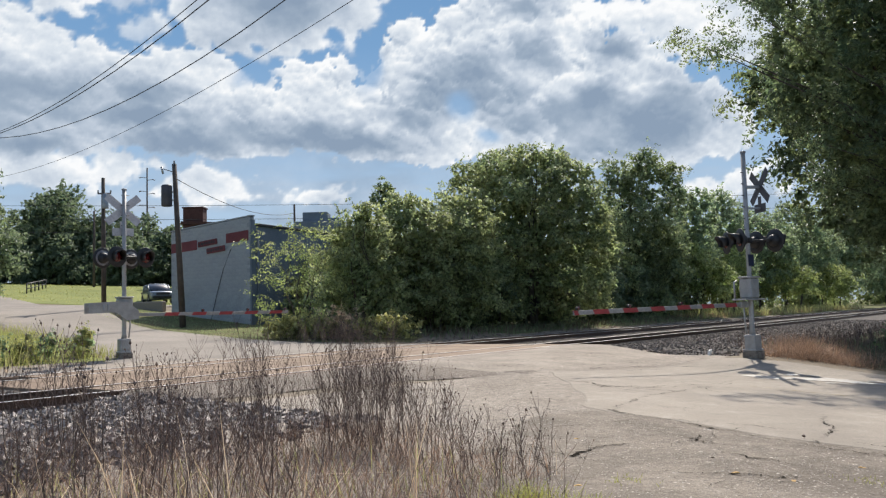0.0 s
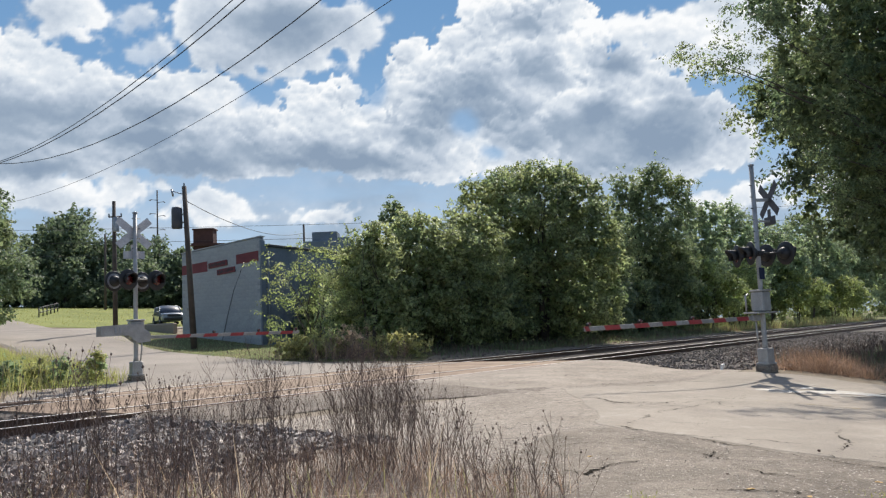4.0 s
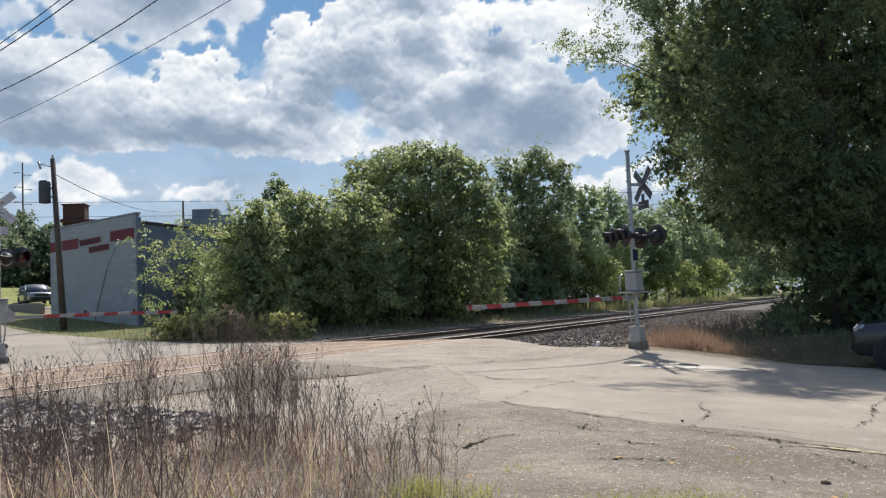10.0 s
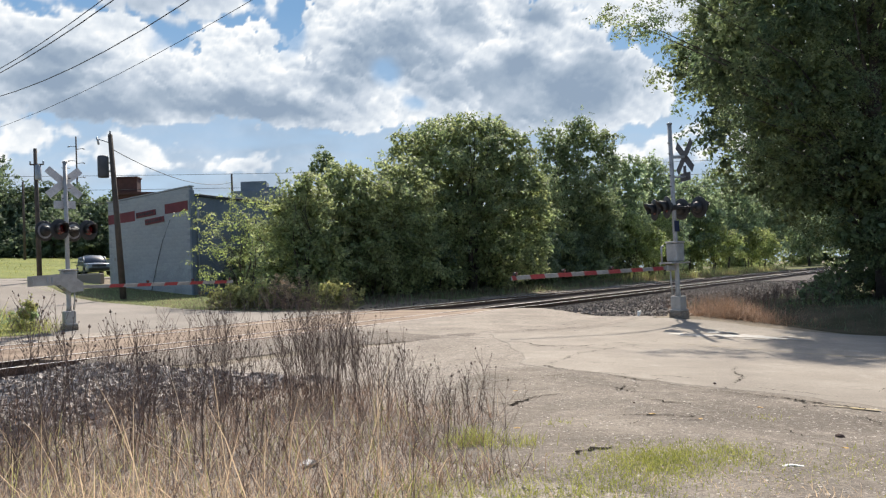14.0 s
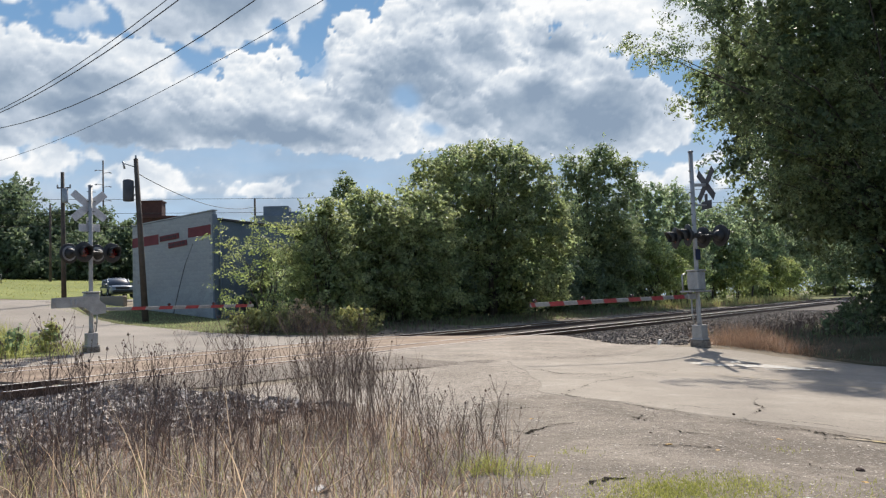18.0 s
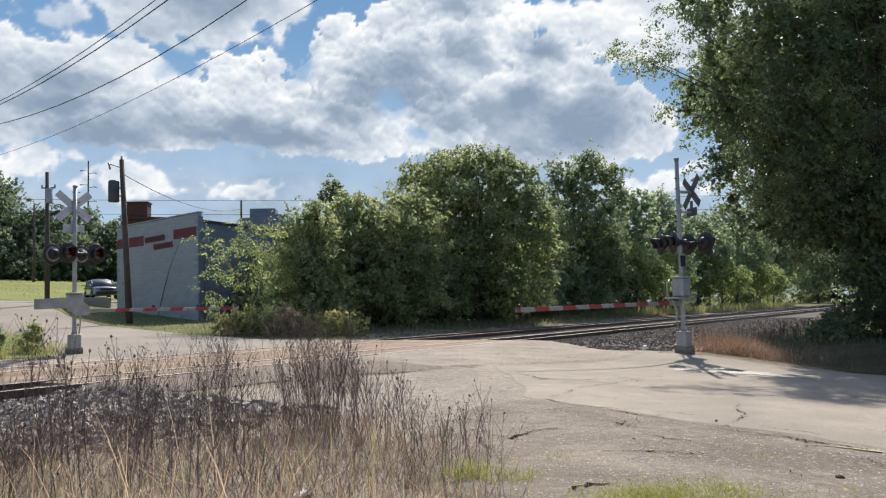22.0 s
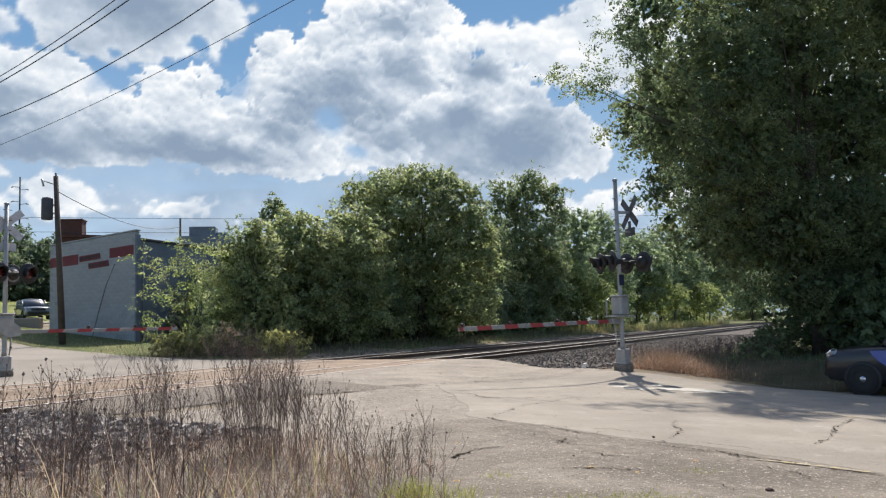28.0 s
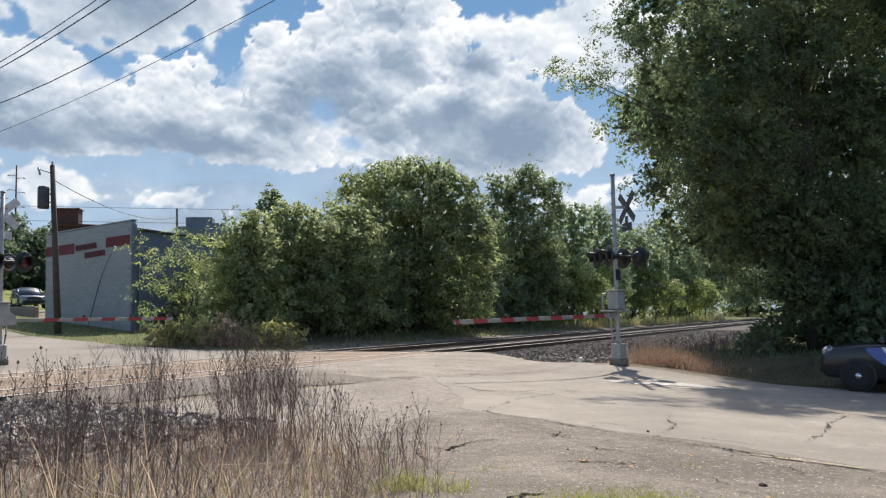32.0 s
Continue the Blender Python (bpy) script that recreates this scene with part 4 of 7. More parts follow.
            q, nq = lobe_points(rng, big, 8 * core / (max(sz, 0.14) / 0.155) ** 2, 0.25, 0.68, int((lob[first:last, 3] > heart).sum()))
            V.append(sprays(rng, q, nq, np.full(len(q), twig * 0.8), 8, max(sz, 0.14) * 1.5, 0.7))
    V = np.concatenate(V)
    low = np.repeat(V.reshape(-1, 4, 3)[:, :, 2].min(1) > 0.02, 4)
    V = V[low]
    ob = new("crown", raw_mesh("crown", V, np.arange(len(V)).reshape(-1, 4), material))
    ob.parent = root
    return root


# young pale tree at the building's corner
tree("young_tree", -6.1, 35.6, [(0.3, 0, 4.15, 0.85, 0.7, 0.6), (-0.8, 0.2, 3.7, 0.75, 0.6, 0.75), (1.1, 0, 3.6, 0.7, 0.6, 0.95), (0.1, -0.2, 2.8, 1.1, 1.0, 1.1), (-1.5, 0, 3.0, 0.6, 0.55, 0.75), (-1.2, 0.1, 1.9, 0.75, 0.65, 0.85), (1.0, 0.2, 1.9, 0.9, 0.8, 1.0), (-0.2, 0, 1.3, 1.1, 0.95, 0.8), (-1.9, 0, 3.9, 0.35, 0.35, 0.4)], 0.05, 0.72, 24, 0.1, M["leaf_light"], "young pale green tree with thin leaves beside the building", CLUMP, 3, 0.7, 6, core=0.0, clump=0.3, thin=0.25)
# shrub mass
DENSE = "dense dark green shrub with light tips"
tree("shrub", -3.7, 37.6, [(-0.4, 0.2, 4.6, 0.91, 0.78, 0.86), (0.5, 0, 5.2, 0.66, 0.56, 0.66), (-0.8, -0.2, 3.5, 0.86, 0.73, 1.12), (0.3, 0, 3.2, 1.27, 1.08, 1.52), (-0.7, 0.2, 1.8, 1.11, 0.94, 1.26), (0.8, 0, 1.6, 1.41, 1.2, 1.16)], 0.09, 1.5, 42, 0.15, M["leaf_main"], DENSE, CLUMP, 5, 0.5, 3, "shrub")
tree("shrub", -1.5, 40.2, [(-0.5, 0, 5.8, 0.82, 0.69, 0.82), (0.5, 0.3, 5.9, 0.82, 0.7, 0.71), (0.0, -0.3, 4.7, 1.52, 1.29, 1.52), (-1.0, 0, 4.2, 1.09, 0.92, 1.36), (1.2, 0, 4.6, 0.98, 0.83, 1.09), (0.3, 0, 2.5, 2.0, 1.7, 1.79), (-1.0, 0, 1.6, 1.51, 1.29, 1.24)], 0.09, 1.5, 42, 0.15, M["leaf_main"], DENSE, CLUMP, 6, 0.55, 3, "shrub")
tree("shrub", 1.2, 42.2, [(-0.4, 0, 6.2, 0.86, 0.73, 0.92), (0.5, 0.3, 5.8, 0.74, 0.63, 0.97), (0.0, -0.3, 4.8, 1.49, 1.26, 1.43), (0.9, 0, 4.2, 0.74, 0.63, 1.2), (-0.6, 0, 3.1, 1.54, 1.31, 1.6), (0.6, -0.3, 2.2, 1.08, 0.92, 1.71), (-0.7, 0, 1.1, 1.7, 1.45, 1.02)], 0.09, 1.5, 42, 0.15, M["leaf_main"], DENSE, CLUMP, 7, 0.55, 3, "shrub")
# the tall broad tree in the middle, the open-topped one beside it
tree("maple_tree", 5.1, 48.0, [(-3.4, 0, 8.6, 0.85, 0.72, 0.79), (-1.9, 0.5, 9.0, 1.24, 1.06, 0.98), (0.0, 0, 9.6, 1.12, 0.95, 0.85), (1.8, 0.5, 9.5, 0.98, 0.84, 0.92), (2.9, 0, 8.3, 0.98, 0.84, 1.05), (-1.0, -0.5, 7.8, 2.62, 2.22, 1.96), (1.6, 0, 7.2, 2.29, 1.94, 1.96), (-2.4, -0.4, 6.2, 1.96, 1.66, 1.96), (3.5, -0.4, 6.0, 1.11, 0.94, 1.44), (0.2, -0.6, 5.1, 2.93, 2.49, 2.61), (4.1, -0.4, 4.4, 0.91, 0.78, 1.37), (3.0, 0, 3.1, 1.62, 1.38, 1.62), (-1.2, 0, 2.9, 2.27, 1.93, 2.27), (1.5, 0, 2.2, 2.59, 2.21, 1.95), (4.0, -0.3, 2.1, 0.78, 0.66, 1.17), (3.7, 0, 7.5, 0.46, 0.39, 0.46)], 0.17, 1.4, 44, 0.165, M["leaf_main"], "tall broad dark green tree lit at its top", CLUMP, 9, 0.6, 4, clump=0.46)
tree("poplar_tree", 14.8, 61.6, [(-1.2, 0, 10.7, 1.1, 0.93, 0.84), (1.0, 0, 11.3, 1.35, 1.15, 1.01), (2.8, 0, 10.5, 0.93, 0.79, 1.1), (0.3, 0, 9.6, 1.7, 1.5, 1.3), (-1.7, 0, 9.0, 0.84, 0.71, 1.09), (2.5, 0, 8.7, 1.09, 0.93, 1.26), (0.3, 0, 6.8, 2.6, 2.21, 2.1), (-0.4, 0, 3.9, 2.34, 1.99, 2.51), (1.9, 0, 4.7, 1.67, 1.42, 2.51), (0.3, 0, 1.2, 2.92, 2.48, 1.88)], 0.16, 0.95, 40, 0.17, M["leaf_dark"], "upright dark green tree with an open top", CLUMP, 19, 0.8, 2, clump=0.5)
ROW = "mid green tree in the row behind the railway"
tree("ash_tree", 20.9, 69.0, [(-0.6, 0, 10.0, 0.84, 0.76, 0.84), (1.1, 0, 9.5, 1.03, 0.93, 0.94), (0.1, 0, 7.3, 1.88, 1.69, 2.11), (0.4, 0, 4.4, 1.88, 1.69, 2.81)], 0.16, 1.3, 29, 0.228, M["leaf_far"], ROW, CLUMP, 31, 0.62, 2, clump=0.53)
tree("ash_tree", 26.4, 77.6, [(0.3, 0, 9.3, 1.85, 1.66, 2.01), (-0.1, 0, 10.6, 0.95, 0.85, 0.84), (1.0, 0, 6.8, 2.11, 1.9, 3.17), (1.3, 0, 3.7, 2.11, 1.9, 2.64)], 0.16, 1.3, 29, 0.24, M["leaf_far"], ROW, CLUMP, 32, 0.69, 2, clump=0.56)
tree("ash_tree", 33.3, 86.5, [(0.3, 0, 8.9, 2.65, 2.38, 1.76), (-0.8, 0, 9.8, 1.41, 1.27, 1.06), (2.0, 0, 6.8, 2.65, 2.38, 2.65), (0.0, 0, 3.9, 2.94, 2.65, 2.35)], 0.16, 1.3, 29, 0.264, M["leaf_far"], ROW, CLUMP, 33, 0.76, 2, clump=0.62)
tree("ash_tree", 42.8, 98.6, [(0.4, 0, 10.2, 2.68, 2.41, 2.15), (-0.5, 0, 11.5, 1.47, 1.33, 1.07), (2.3, 0, 7.4, 3.02, 2.71, 3.02), (0.1, 0, 4.8, 3.35, 3.02, 2.68)], 0.16, 1.3, 29, 0.288, M["leaf_far"], ROW, CLUMP, 34, 0.83, 2, clump=0.67)
tree("ash_tree", 55.4, 114.7, [(0.5, 0, 11.5, 3.74, 3.37, 2.81), (3.5, 0, 8.2, 4.29, 3.86, 3.9), (0.1, 0, 5.2, 3.9, 3.51, 3.12)], 0.16, 1.3, 29, 0.336, M["leaf_far"], ROW, CLUMP, 35, 0.9, 2, clump=0.78)
tree("ash_tree", 82.4, 150.9, [(0.7, 0, 14.9, 6.15, 5.54, 5.13), (3.5, 0, 10.2, 6.15, 5.54, 6.15), (-1.0, 0, 5.1, 6.15, 5.54, 3.59)], 0.16, 1.3, 29, 0.48, M["leaf_far"], ROW, CLUMP, 36, 0.97, 2, clump=1.12)
tree("ash_tree", 124.6, 200.0, [(1.1, 0, 19.7, 9.52, 8.57, 8.16), (6.1, 0, 12.6, 9.52, 8.57, 8.16), (-2.6, 0, 7.4, 8.16, 7.34, 6.12)], 0.16, 1.3, 29, 0.6, M["leaf_far"], ROW, CLUMP, 37, 1.04, 2, clump=1.4)
tree("shrub", 20.3, 65.9, [(-0.1, 0, 3.6, 2.04, 1.61, 2.02), (-1.3, 0, 4.3, 1.23, 0.97, 1.52), (1.4, 0, 2.9, 1.63, 1.29, 1.7)], 0.08, 1.4, 42, 0.17, M["leaf_light"], "bright green shrub beside the railway", CLUMP, 51, 0.55, 3, "shrub", clump=0.48)
tree("shrub", 25.5, 72.9, [(0.1, 0, 4.0, 1.7, 1.34, 2.18), (1.0, 0, 2.5, 1.7, 1.34, 1.49)], 0.08, 1.4, 42, 0.18, M["leaf_light"], "bright green shrub beside the railway", CLUMP, 52, 0.55, 3, "shrub", clump=0.5)
tree("shrub", 35.8, 86.1, [(0.0, 0, 3.8, 2.67, 2.11, 2.11), (-1.5, 0, 2.9, 1.87, 1.48, 1.52), (1.5, 0, 3.1, 2.01, 1.58, 1.64)], 0.08, 1.4, 42, 0.2, M["leaf_light"], "bright green shrub beside the railway", CLUMP, 53, 0.55, 3, "shrub", clump=0.56)
tree("shrub", 46.6, 100.2, [(0.0, 0, 4.1, 3.1, 2.45, 2.32), (1.7, 0, 3.0, 2.64, 2.08, 1.63)], 0.08, 1.4, 42, 0.22, M["leaf_light"], "bright green shrub beside the railway", CLUMP, 54, 0.55, 3, "shrub", clump=0.62)
tree("hedge_tree", -0.3, 49.9, [(0.0, 0, 4.3, 2.38, 2.14, 1.53), (-1.7, 0, 2.9, 2.04, 1.83, 2.04), (1.7, 0, 2.5, 2.04, 1.83, 2.04)], 0.1, 1.2, 24, 0.24, M["leaf_dark"], "dark green tree behind the shrubs", CLUMP, 61, 0.6, 2, clump=0.56)
tree("hedge_tree", 13.5, 67.6, [(0.6, 0, 6.9, 1.84, 1.65, 2.3), (-0.4, 0, 4.1, 2.3, 2.07, 3.22), (1.4, 0, 3.1, 2.3, 2.07, 2.76)], 0.1, 1.2, 24, 0.24, M["leaf_dark"], "dark green tree behind the shrubs", CLUMP, 62, 0.6, 2, clump=0.56)
tree("hedge_tree", -3.7, 45.6, [(0.0, 0, 3.6, 1.55, 1.39, 1.39), (-0.6, 0, 2.4, 1.55, 1.39, 1.7)], 0.1, 1.2, 24, 0.24, M["leaf_dark"], "dark green tree behind the shrubs", CLUMP, 63, 0.6, 2, clump=0.56)
tree("shrub", -3.1, 38.6, [(0.0, 0, 3.1, 1.2, 0.94, 1.31), (-0.0, 0, 1.3, 1.35, 1.06, 1.18), (-0.2, 0, 4.4, 0.72, 0.57, 0.68)], 0.08, 1.4, 42, 0.13, M["leaf_main"], DENSE, CLUMP, 142, 0.5, 3, "shrub", clump=0.36)
tree("shrub", -0.5, 40.9, [(-0.0, 0, 4.1, 1.21, 0.95, 1.67), (-0.0, 0, 1.8, 1.42, 1.13, 1.67), (-0.1, 0, 5.2, 0.64, 0.5, 0.67)], 0.08, 1.4, 42, 0.13, M["leaf_main"], DENSE, CLUMP, 143, 0.5, 3, "shrub", clump=0.36)
tree("shrub", 3.0, 45.5, [(-0.2, 0, 2.5, 1.41, 1.11, 1.85), (-0.0, 0, 1.3, 1.58, 1.25, 1.39)], 0.08, 1.4, 42, 0.13, M["leaf_main"], DENSE, CLUMP, 144, 0.5, 3, "shrub", clump=0.36)
tree("shrub", 11.7, 58.0, [(0.2, 0, 5.7, 1.57, 1.24, 1.97), (0.2, 0, 2.9, 2.02, 1.6, 2.37), (-0.7, 0, 1.4, 2.02, 1.6, 1.58)], 0.08, 1.4, 42, 0.16, M["leaf_main"], DENSE, CLUMP, 145, 0.5, 3, "shrub", clump=0.45)
tree("shrub", 17.1, 64.1, [(0.6, 0, 5.1, 1.58, 1.26, 2.62), (0.4, 0, 2.1, 2.23, 1.77, 1.96)], 0.08, 1.4, 42, 0.16, M["leaf_main"], DENSE, CLUMP, 146, 0.5, 3, "shrub", clump=0.45)
tree("hedgerow_tree", -5.8, 47.8, [(0.0, 0, 2.4, 2.27, 2.05, 1.62), (-1.3, 0, 1.7, 1.62, 1.46, 1.46), (0.0, -0.5, 0.7, 2.61, 2.05, 0.97), (-1.3, -0.5, 0.5, 1.86, 1.46, 0.88)], 0.14, 1.2, 24, 0.24, M["leaf_main"], "tree in the dense hedgerow beyond the railway", CLUMP, 161, 0.8, 2, clump=0.56)
tree("hedgerow_tree", 2.9, 58.9, [(0.0, 0, 4.2, 3.2, 2.52, 2.4), (3.2, 0, 3.3, 3.2, 2.52, 2.4), (0.0, -0.5, 1.3, 3.68, 2.52, 1.44), (3.2, -0.5, 1.0, 3.68, 2.52, 1.44)], 0.14, 1.2, 24, 0.264, M["leaf_main"], "tree in the dense hedgerow beyond the railway", CLUMP, 162, 0.8, 2, clump=0.62)
tree("hedgerow_tree", 12.4, 74.3, [(0.0, 0, 4.5, 4.04, 3.18, 3.53), (4.1, 0, 3.8, 3.53, 3.18, 3.03), (0.0, -0.5, 1.3, 4.65, 3.18, 2.12), (4.1, -0.5, 1.1, 4.06, 3.18, 1.82)], 0.14, 1.2, 24, 0.3, M["leaf_main"], "tree in the dense hedgerow beyond the railway", CLUMP, 163, 0.8, 2, clump=0.7)
tree("hedgerow_tree", 27.0, 93.0, [(0.1, 0, 6.2, 5.06, 3.98, 4.43), (4.5, 0, 4.8, 4.43, 3.98, 3.48), (0.1, -0.5, 1.9, 5.82, 3.98, 2.66), (4.5, -0.5, 1.4, 5.09, 3.98, 2.09)], 0.14, 1.2, 24, 0.336, M["leaf_main"], "tree in the dense hedgerow beyond the railway", CLUMP, 164, 0.8, 2, clump=0.78)
tree("hedgerow_tree", 47.4, 122.3, [(0.1, 0, 6.6, 6.65, 5.24, 4.99), (5.1, 0, 5.6, 5.82, 5.24, 4.57), (0.1, -0.5, 2.0, 7.65, 5.24, 2.99), (5.1, -0.5, 1.7, 6.69, 5.24, 2.74)], 0.14, 1.2, 24, 0.384, M["leaf_main"], "tree in the dense hedgerow beyond the railway", CLUMP, 165, 0.8, 2, clump=0.9)
tree("hedgerow_tree", 79.9, 167.1, [(0.2, 0, 8.1, 10.23, 7.16, 7.39), (8.2, 0, 6.8, 10.23, 7.16, 6.82), (0.2, -0.5, 2.4, 11.76, 7.16, 4.43), (8.2, -0.5, 2.0, 11.76, 7.16, 4.09)], 0.14, 1.2, 24, 0.432, M["leaf_main"], "tree in the dense hedgerow beyond the railway", CLUMP, 166, 0.8, 2, clump=1.01)
# backing shrubs added behind the trees; dark leaf colour stands in for shade
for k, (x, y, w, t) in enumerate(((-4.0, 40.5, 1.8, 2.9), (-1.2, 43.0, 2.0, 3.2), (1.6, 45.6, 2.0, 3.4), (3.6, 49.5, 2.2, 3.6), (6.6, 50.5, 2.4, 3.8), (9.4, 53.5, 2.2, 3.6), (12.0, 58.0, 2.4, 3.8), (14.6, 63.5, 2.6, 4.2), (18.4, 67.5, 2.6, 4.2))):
    tree("understory_shrub", x, y, [(0, 0, t * 0.3, w, w * 0.7, t * 0.32), (0.3 * w, 0.3, t * 0.62, w * 0.8, w * 0.6, t * 0.34), (-0.5 * w, 0.2, t * 0.5, w * 0.7, w * 0.6, t * 0.3)], 0.07, 1.6, 27, 0.228, M["leaf_wood"], "dense dark backing shrub, the trees' shade put in its leaf colour", CLUMP, 400 + k, 0.5, 3, "shrub", core=1.5, clump=0.5, thin=0.0)
for k, (x, y, s) in enumerate(((-6.7, 34.0, 0.7), (-5.6, 34.2, 0.9))):
    tree("bramble_bush", x, y, [(0, 0, 0.5 * s, 0.8 * s, 0.6, 0.55 * s), (0.6, 0.1, 0.35 * s, 0.6, 0.5, 0.4)], 0.03, 1.3, 42, 0.1, M["weed_green"], "low tangled olive bush before the shrubs", CLUMP, 180 + k, 0.35, 3, "bush", clump=0.28)
tree("slender_tree", -3.7, 60.2, [(0.1, 0, 8.7, 0.74, 0.66, 0.65), (0.3, 0, 8.1, 0.57, 0.52, 0.49), (-0.6, 0, 7.9, 0.57, 0.52, 0.41), (0.1, 0, 6.7, 0.9, 0.81, 1.23)], 0.08, 1.0, 42, 0.18, M["leaf_dark"], "slender tree whose top shows over the shrubs", CLUMP, 27, 0.4, clump=0.5)
# left: woods on the hill, and a nearer bright tree at the edge
HILL = "woods on the hill"
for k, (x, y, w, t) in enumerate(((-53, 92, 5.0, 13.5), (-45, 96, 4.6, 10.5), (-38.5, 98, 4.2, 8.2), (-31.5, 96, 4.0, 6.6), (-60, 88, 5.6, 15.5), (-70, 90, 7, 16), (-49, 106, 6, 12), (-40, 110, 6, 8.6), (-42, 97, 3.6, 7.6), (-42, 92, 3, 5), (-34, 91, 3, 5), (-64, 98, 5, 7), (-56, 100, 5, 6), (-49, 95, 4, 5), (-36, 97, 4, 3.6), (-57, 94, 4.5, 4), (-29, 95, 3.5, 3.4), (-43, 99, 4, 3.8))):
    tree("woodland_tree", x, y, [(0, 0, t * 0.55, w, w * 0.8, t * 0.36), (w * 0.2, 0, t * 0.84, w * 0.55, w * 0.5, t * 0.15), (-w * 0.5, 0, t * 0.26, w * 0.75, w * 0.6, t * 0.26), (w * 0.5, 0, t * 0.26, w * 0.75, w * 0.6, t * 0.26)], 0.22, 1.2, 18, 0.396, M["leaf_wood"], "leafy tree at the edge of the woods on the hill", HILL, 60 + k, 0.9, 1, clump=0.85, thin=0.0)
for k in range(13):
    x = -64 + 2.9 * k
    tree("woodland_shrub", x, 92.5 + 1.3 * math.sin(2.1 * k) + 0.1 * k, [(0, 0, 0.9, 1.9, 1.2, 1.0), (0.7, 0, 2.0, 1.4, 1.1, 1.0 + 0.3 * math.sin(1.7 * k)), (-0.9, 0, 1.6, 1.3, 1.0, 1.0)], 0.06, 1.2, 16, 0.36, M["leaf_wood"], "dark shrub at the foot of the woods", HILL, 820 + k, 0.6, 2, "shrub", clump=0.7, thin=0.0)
tree("roadside_tree", -22.6, 38.5, [(0.2, 0, 3.6, 2.3, 2.2, 2.0), (0.0, 0, 5.6, 1.9, 1.8, 1.5), (1.6, 0, 2.8, 1.5, 1.4, 1.2), (1.3, -0.3, 4.6, 1.3, 1.2, 1.1), (0.9, 0, 1.4, 1.3, 1.2, 0.9)], 0.16, 1.2, 42, 0.15, M["leaf_dark"], "leafy olive green tree at the roadside", "", 81, 0.55, 1, clump=0.42, thin=0.2)
# the great tree over the road, with undergrowth at its foot; its last 16 lobes,
# mostly out of sight, are added to throw shade on road and bank
tree("great_maple_tree", 16.2, 25.5, [(-6.6, -2, 10.6, 0.96, 0.91, 1.12), (-4.3, 0.6, 12.6, 1.0, 0.9, 0.7), (-7.9, -3, 9.3, 0.73, 0.7, 0.58), (-9.6, -4, 8.1, 0.61, 0.58, 0.35), (-8.6, -3.5, 8.1, 0.6, 0.57, 0.36), (-5.9, -2, 7.6, 1.2, 1.14, 1.44), (-6.1, -2.2, 5.9, 0.55, 0.52, 0.5), (-3.5, -1, 9.5, 1.83, 1.74, 2.0), (-0.2, 0, 10.4, 2.6, 2.31, 2.43), (-3.1, -1, 6.7, 2.0, 1.9, 1.67), (1.7, 0, 8.2, 2.6, 2.31, 2.95), (-5.1, -2, 5.2, 0.8, 0.76, 0.48), (-1.3, -1, 4.4, 2.0, 1.9, 1.5), (1.2, -1, 4.4, 2.17, 2.06, 2.17), (-1.6, -1, 2.6, 1.0, 0.95, 0.92), (-0.2, -1.5, 1.8, 1.63, 1.55, 0.98), (-1.1, 0, 14.0, 3.47, 2.31, 1.56), (3.9, 0, 12.9, 2.77, 2.31, 2.43), (2.7, -1, 2.4, 1.5, 1.42, 1.83), (-3.4, -1, 4.8, 1.0, 0.95, 0.6), (-5.4, -2, 6.5, 0.75, 0.7, 0.75), (-4.9, -2, 5.7, 0.7, 0.66, 0.6), (-4.2, -1.5, 5.9, 0.98, 0.93, 0.98), (-3.2, -0.5, 3.8, 1.02, 0.97, 0.68), (-2.3, -0.5, 2.8, 0.85, 0.81, 0.85), (-6.2, -2, 8.6, 0.9, 0.85, 0.9), (-5.3, -1.5, 4.8, 0.5, 0.48, 0.34), (-4.4, -1, 4.4, 0.75, 0.71, 0.47), (3.5, 0.5, 16.5, 4.5, 3.5, 3.0), (7.5, -1, 11, 3.5, 3, 4), (7, -2, 5, 3, 2.5, 3.5), (0.5, 5, 9.5, 3.4, 3, 3.6), (5, 5, 8.5, 4, 3, 4), (0, 4, 13.5, 3.6, 3, 2.5), (6, 5, 14, 4, 3, 3.5), (3, 4, 4.5, 3, 2.5, 2.6), (-1.6, 6.5, 8.6, 1.7, 2.4, 2.0), (-0.8, 7.5, 7.2, 2.0, 2.4, 2.4), (-1.4, 9, 10.5, 2.6, 2.5, 2.5), (-2.2, 4, 10.4, 1.6, 2.0, 1.8), (2.5, 9, 8, 3, 3, 4), (-0.9, 7.5, 6.2, 1.5, 2.0, 1.5), (-1.0, 5.0, 5.2, 1.6, 1.8, 1.5), (1.5, 6.5, 5.0, 2.4, 2.2, 2.4)], 0.30, 1.15, 46, 0.082, M["leaf_big"], "huge dark broad-leaved tree overhanging the road", "", 90, 0.5, 1, core=0.8, limbs=1, clump=0.3, thin=0.0, rough=16, heart=0.85)
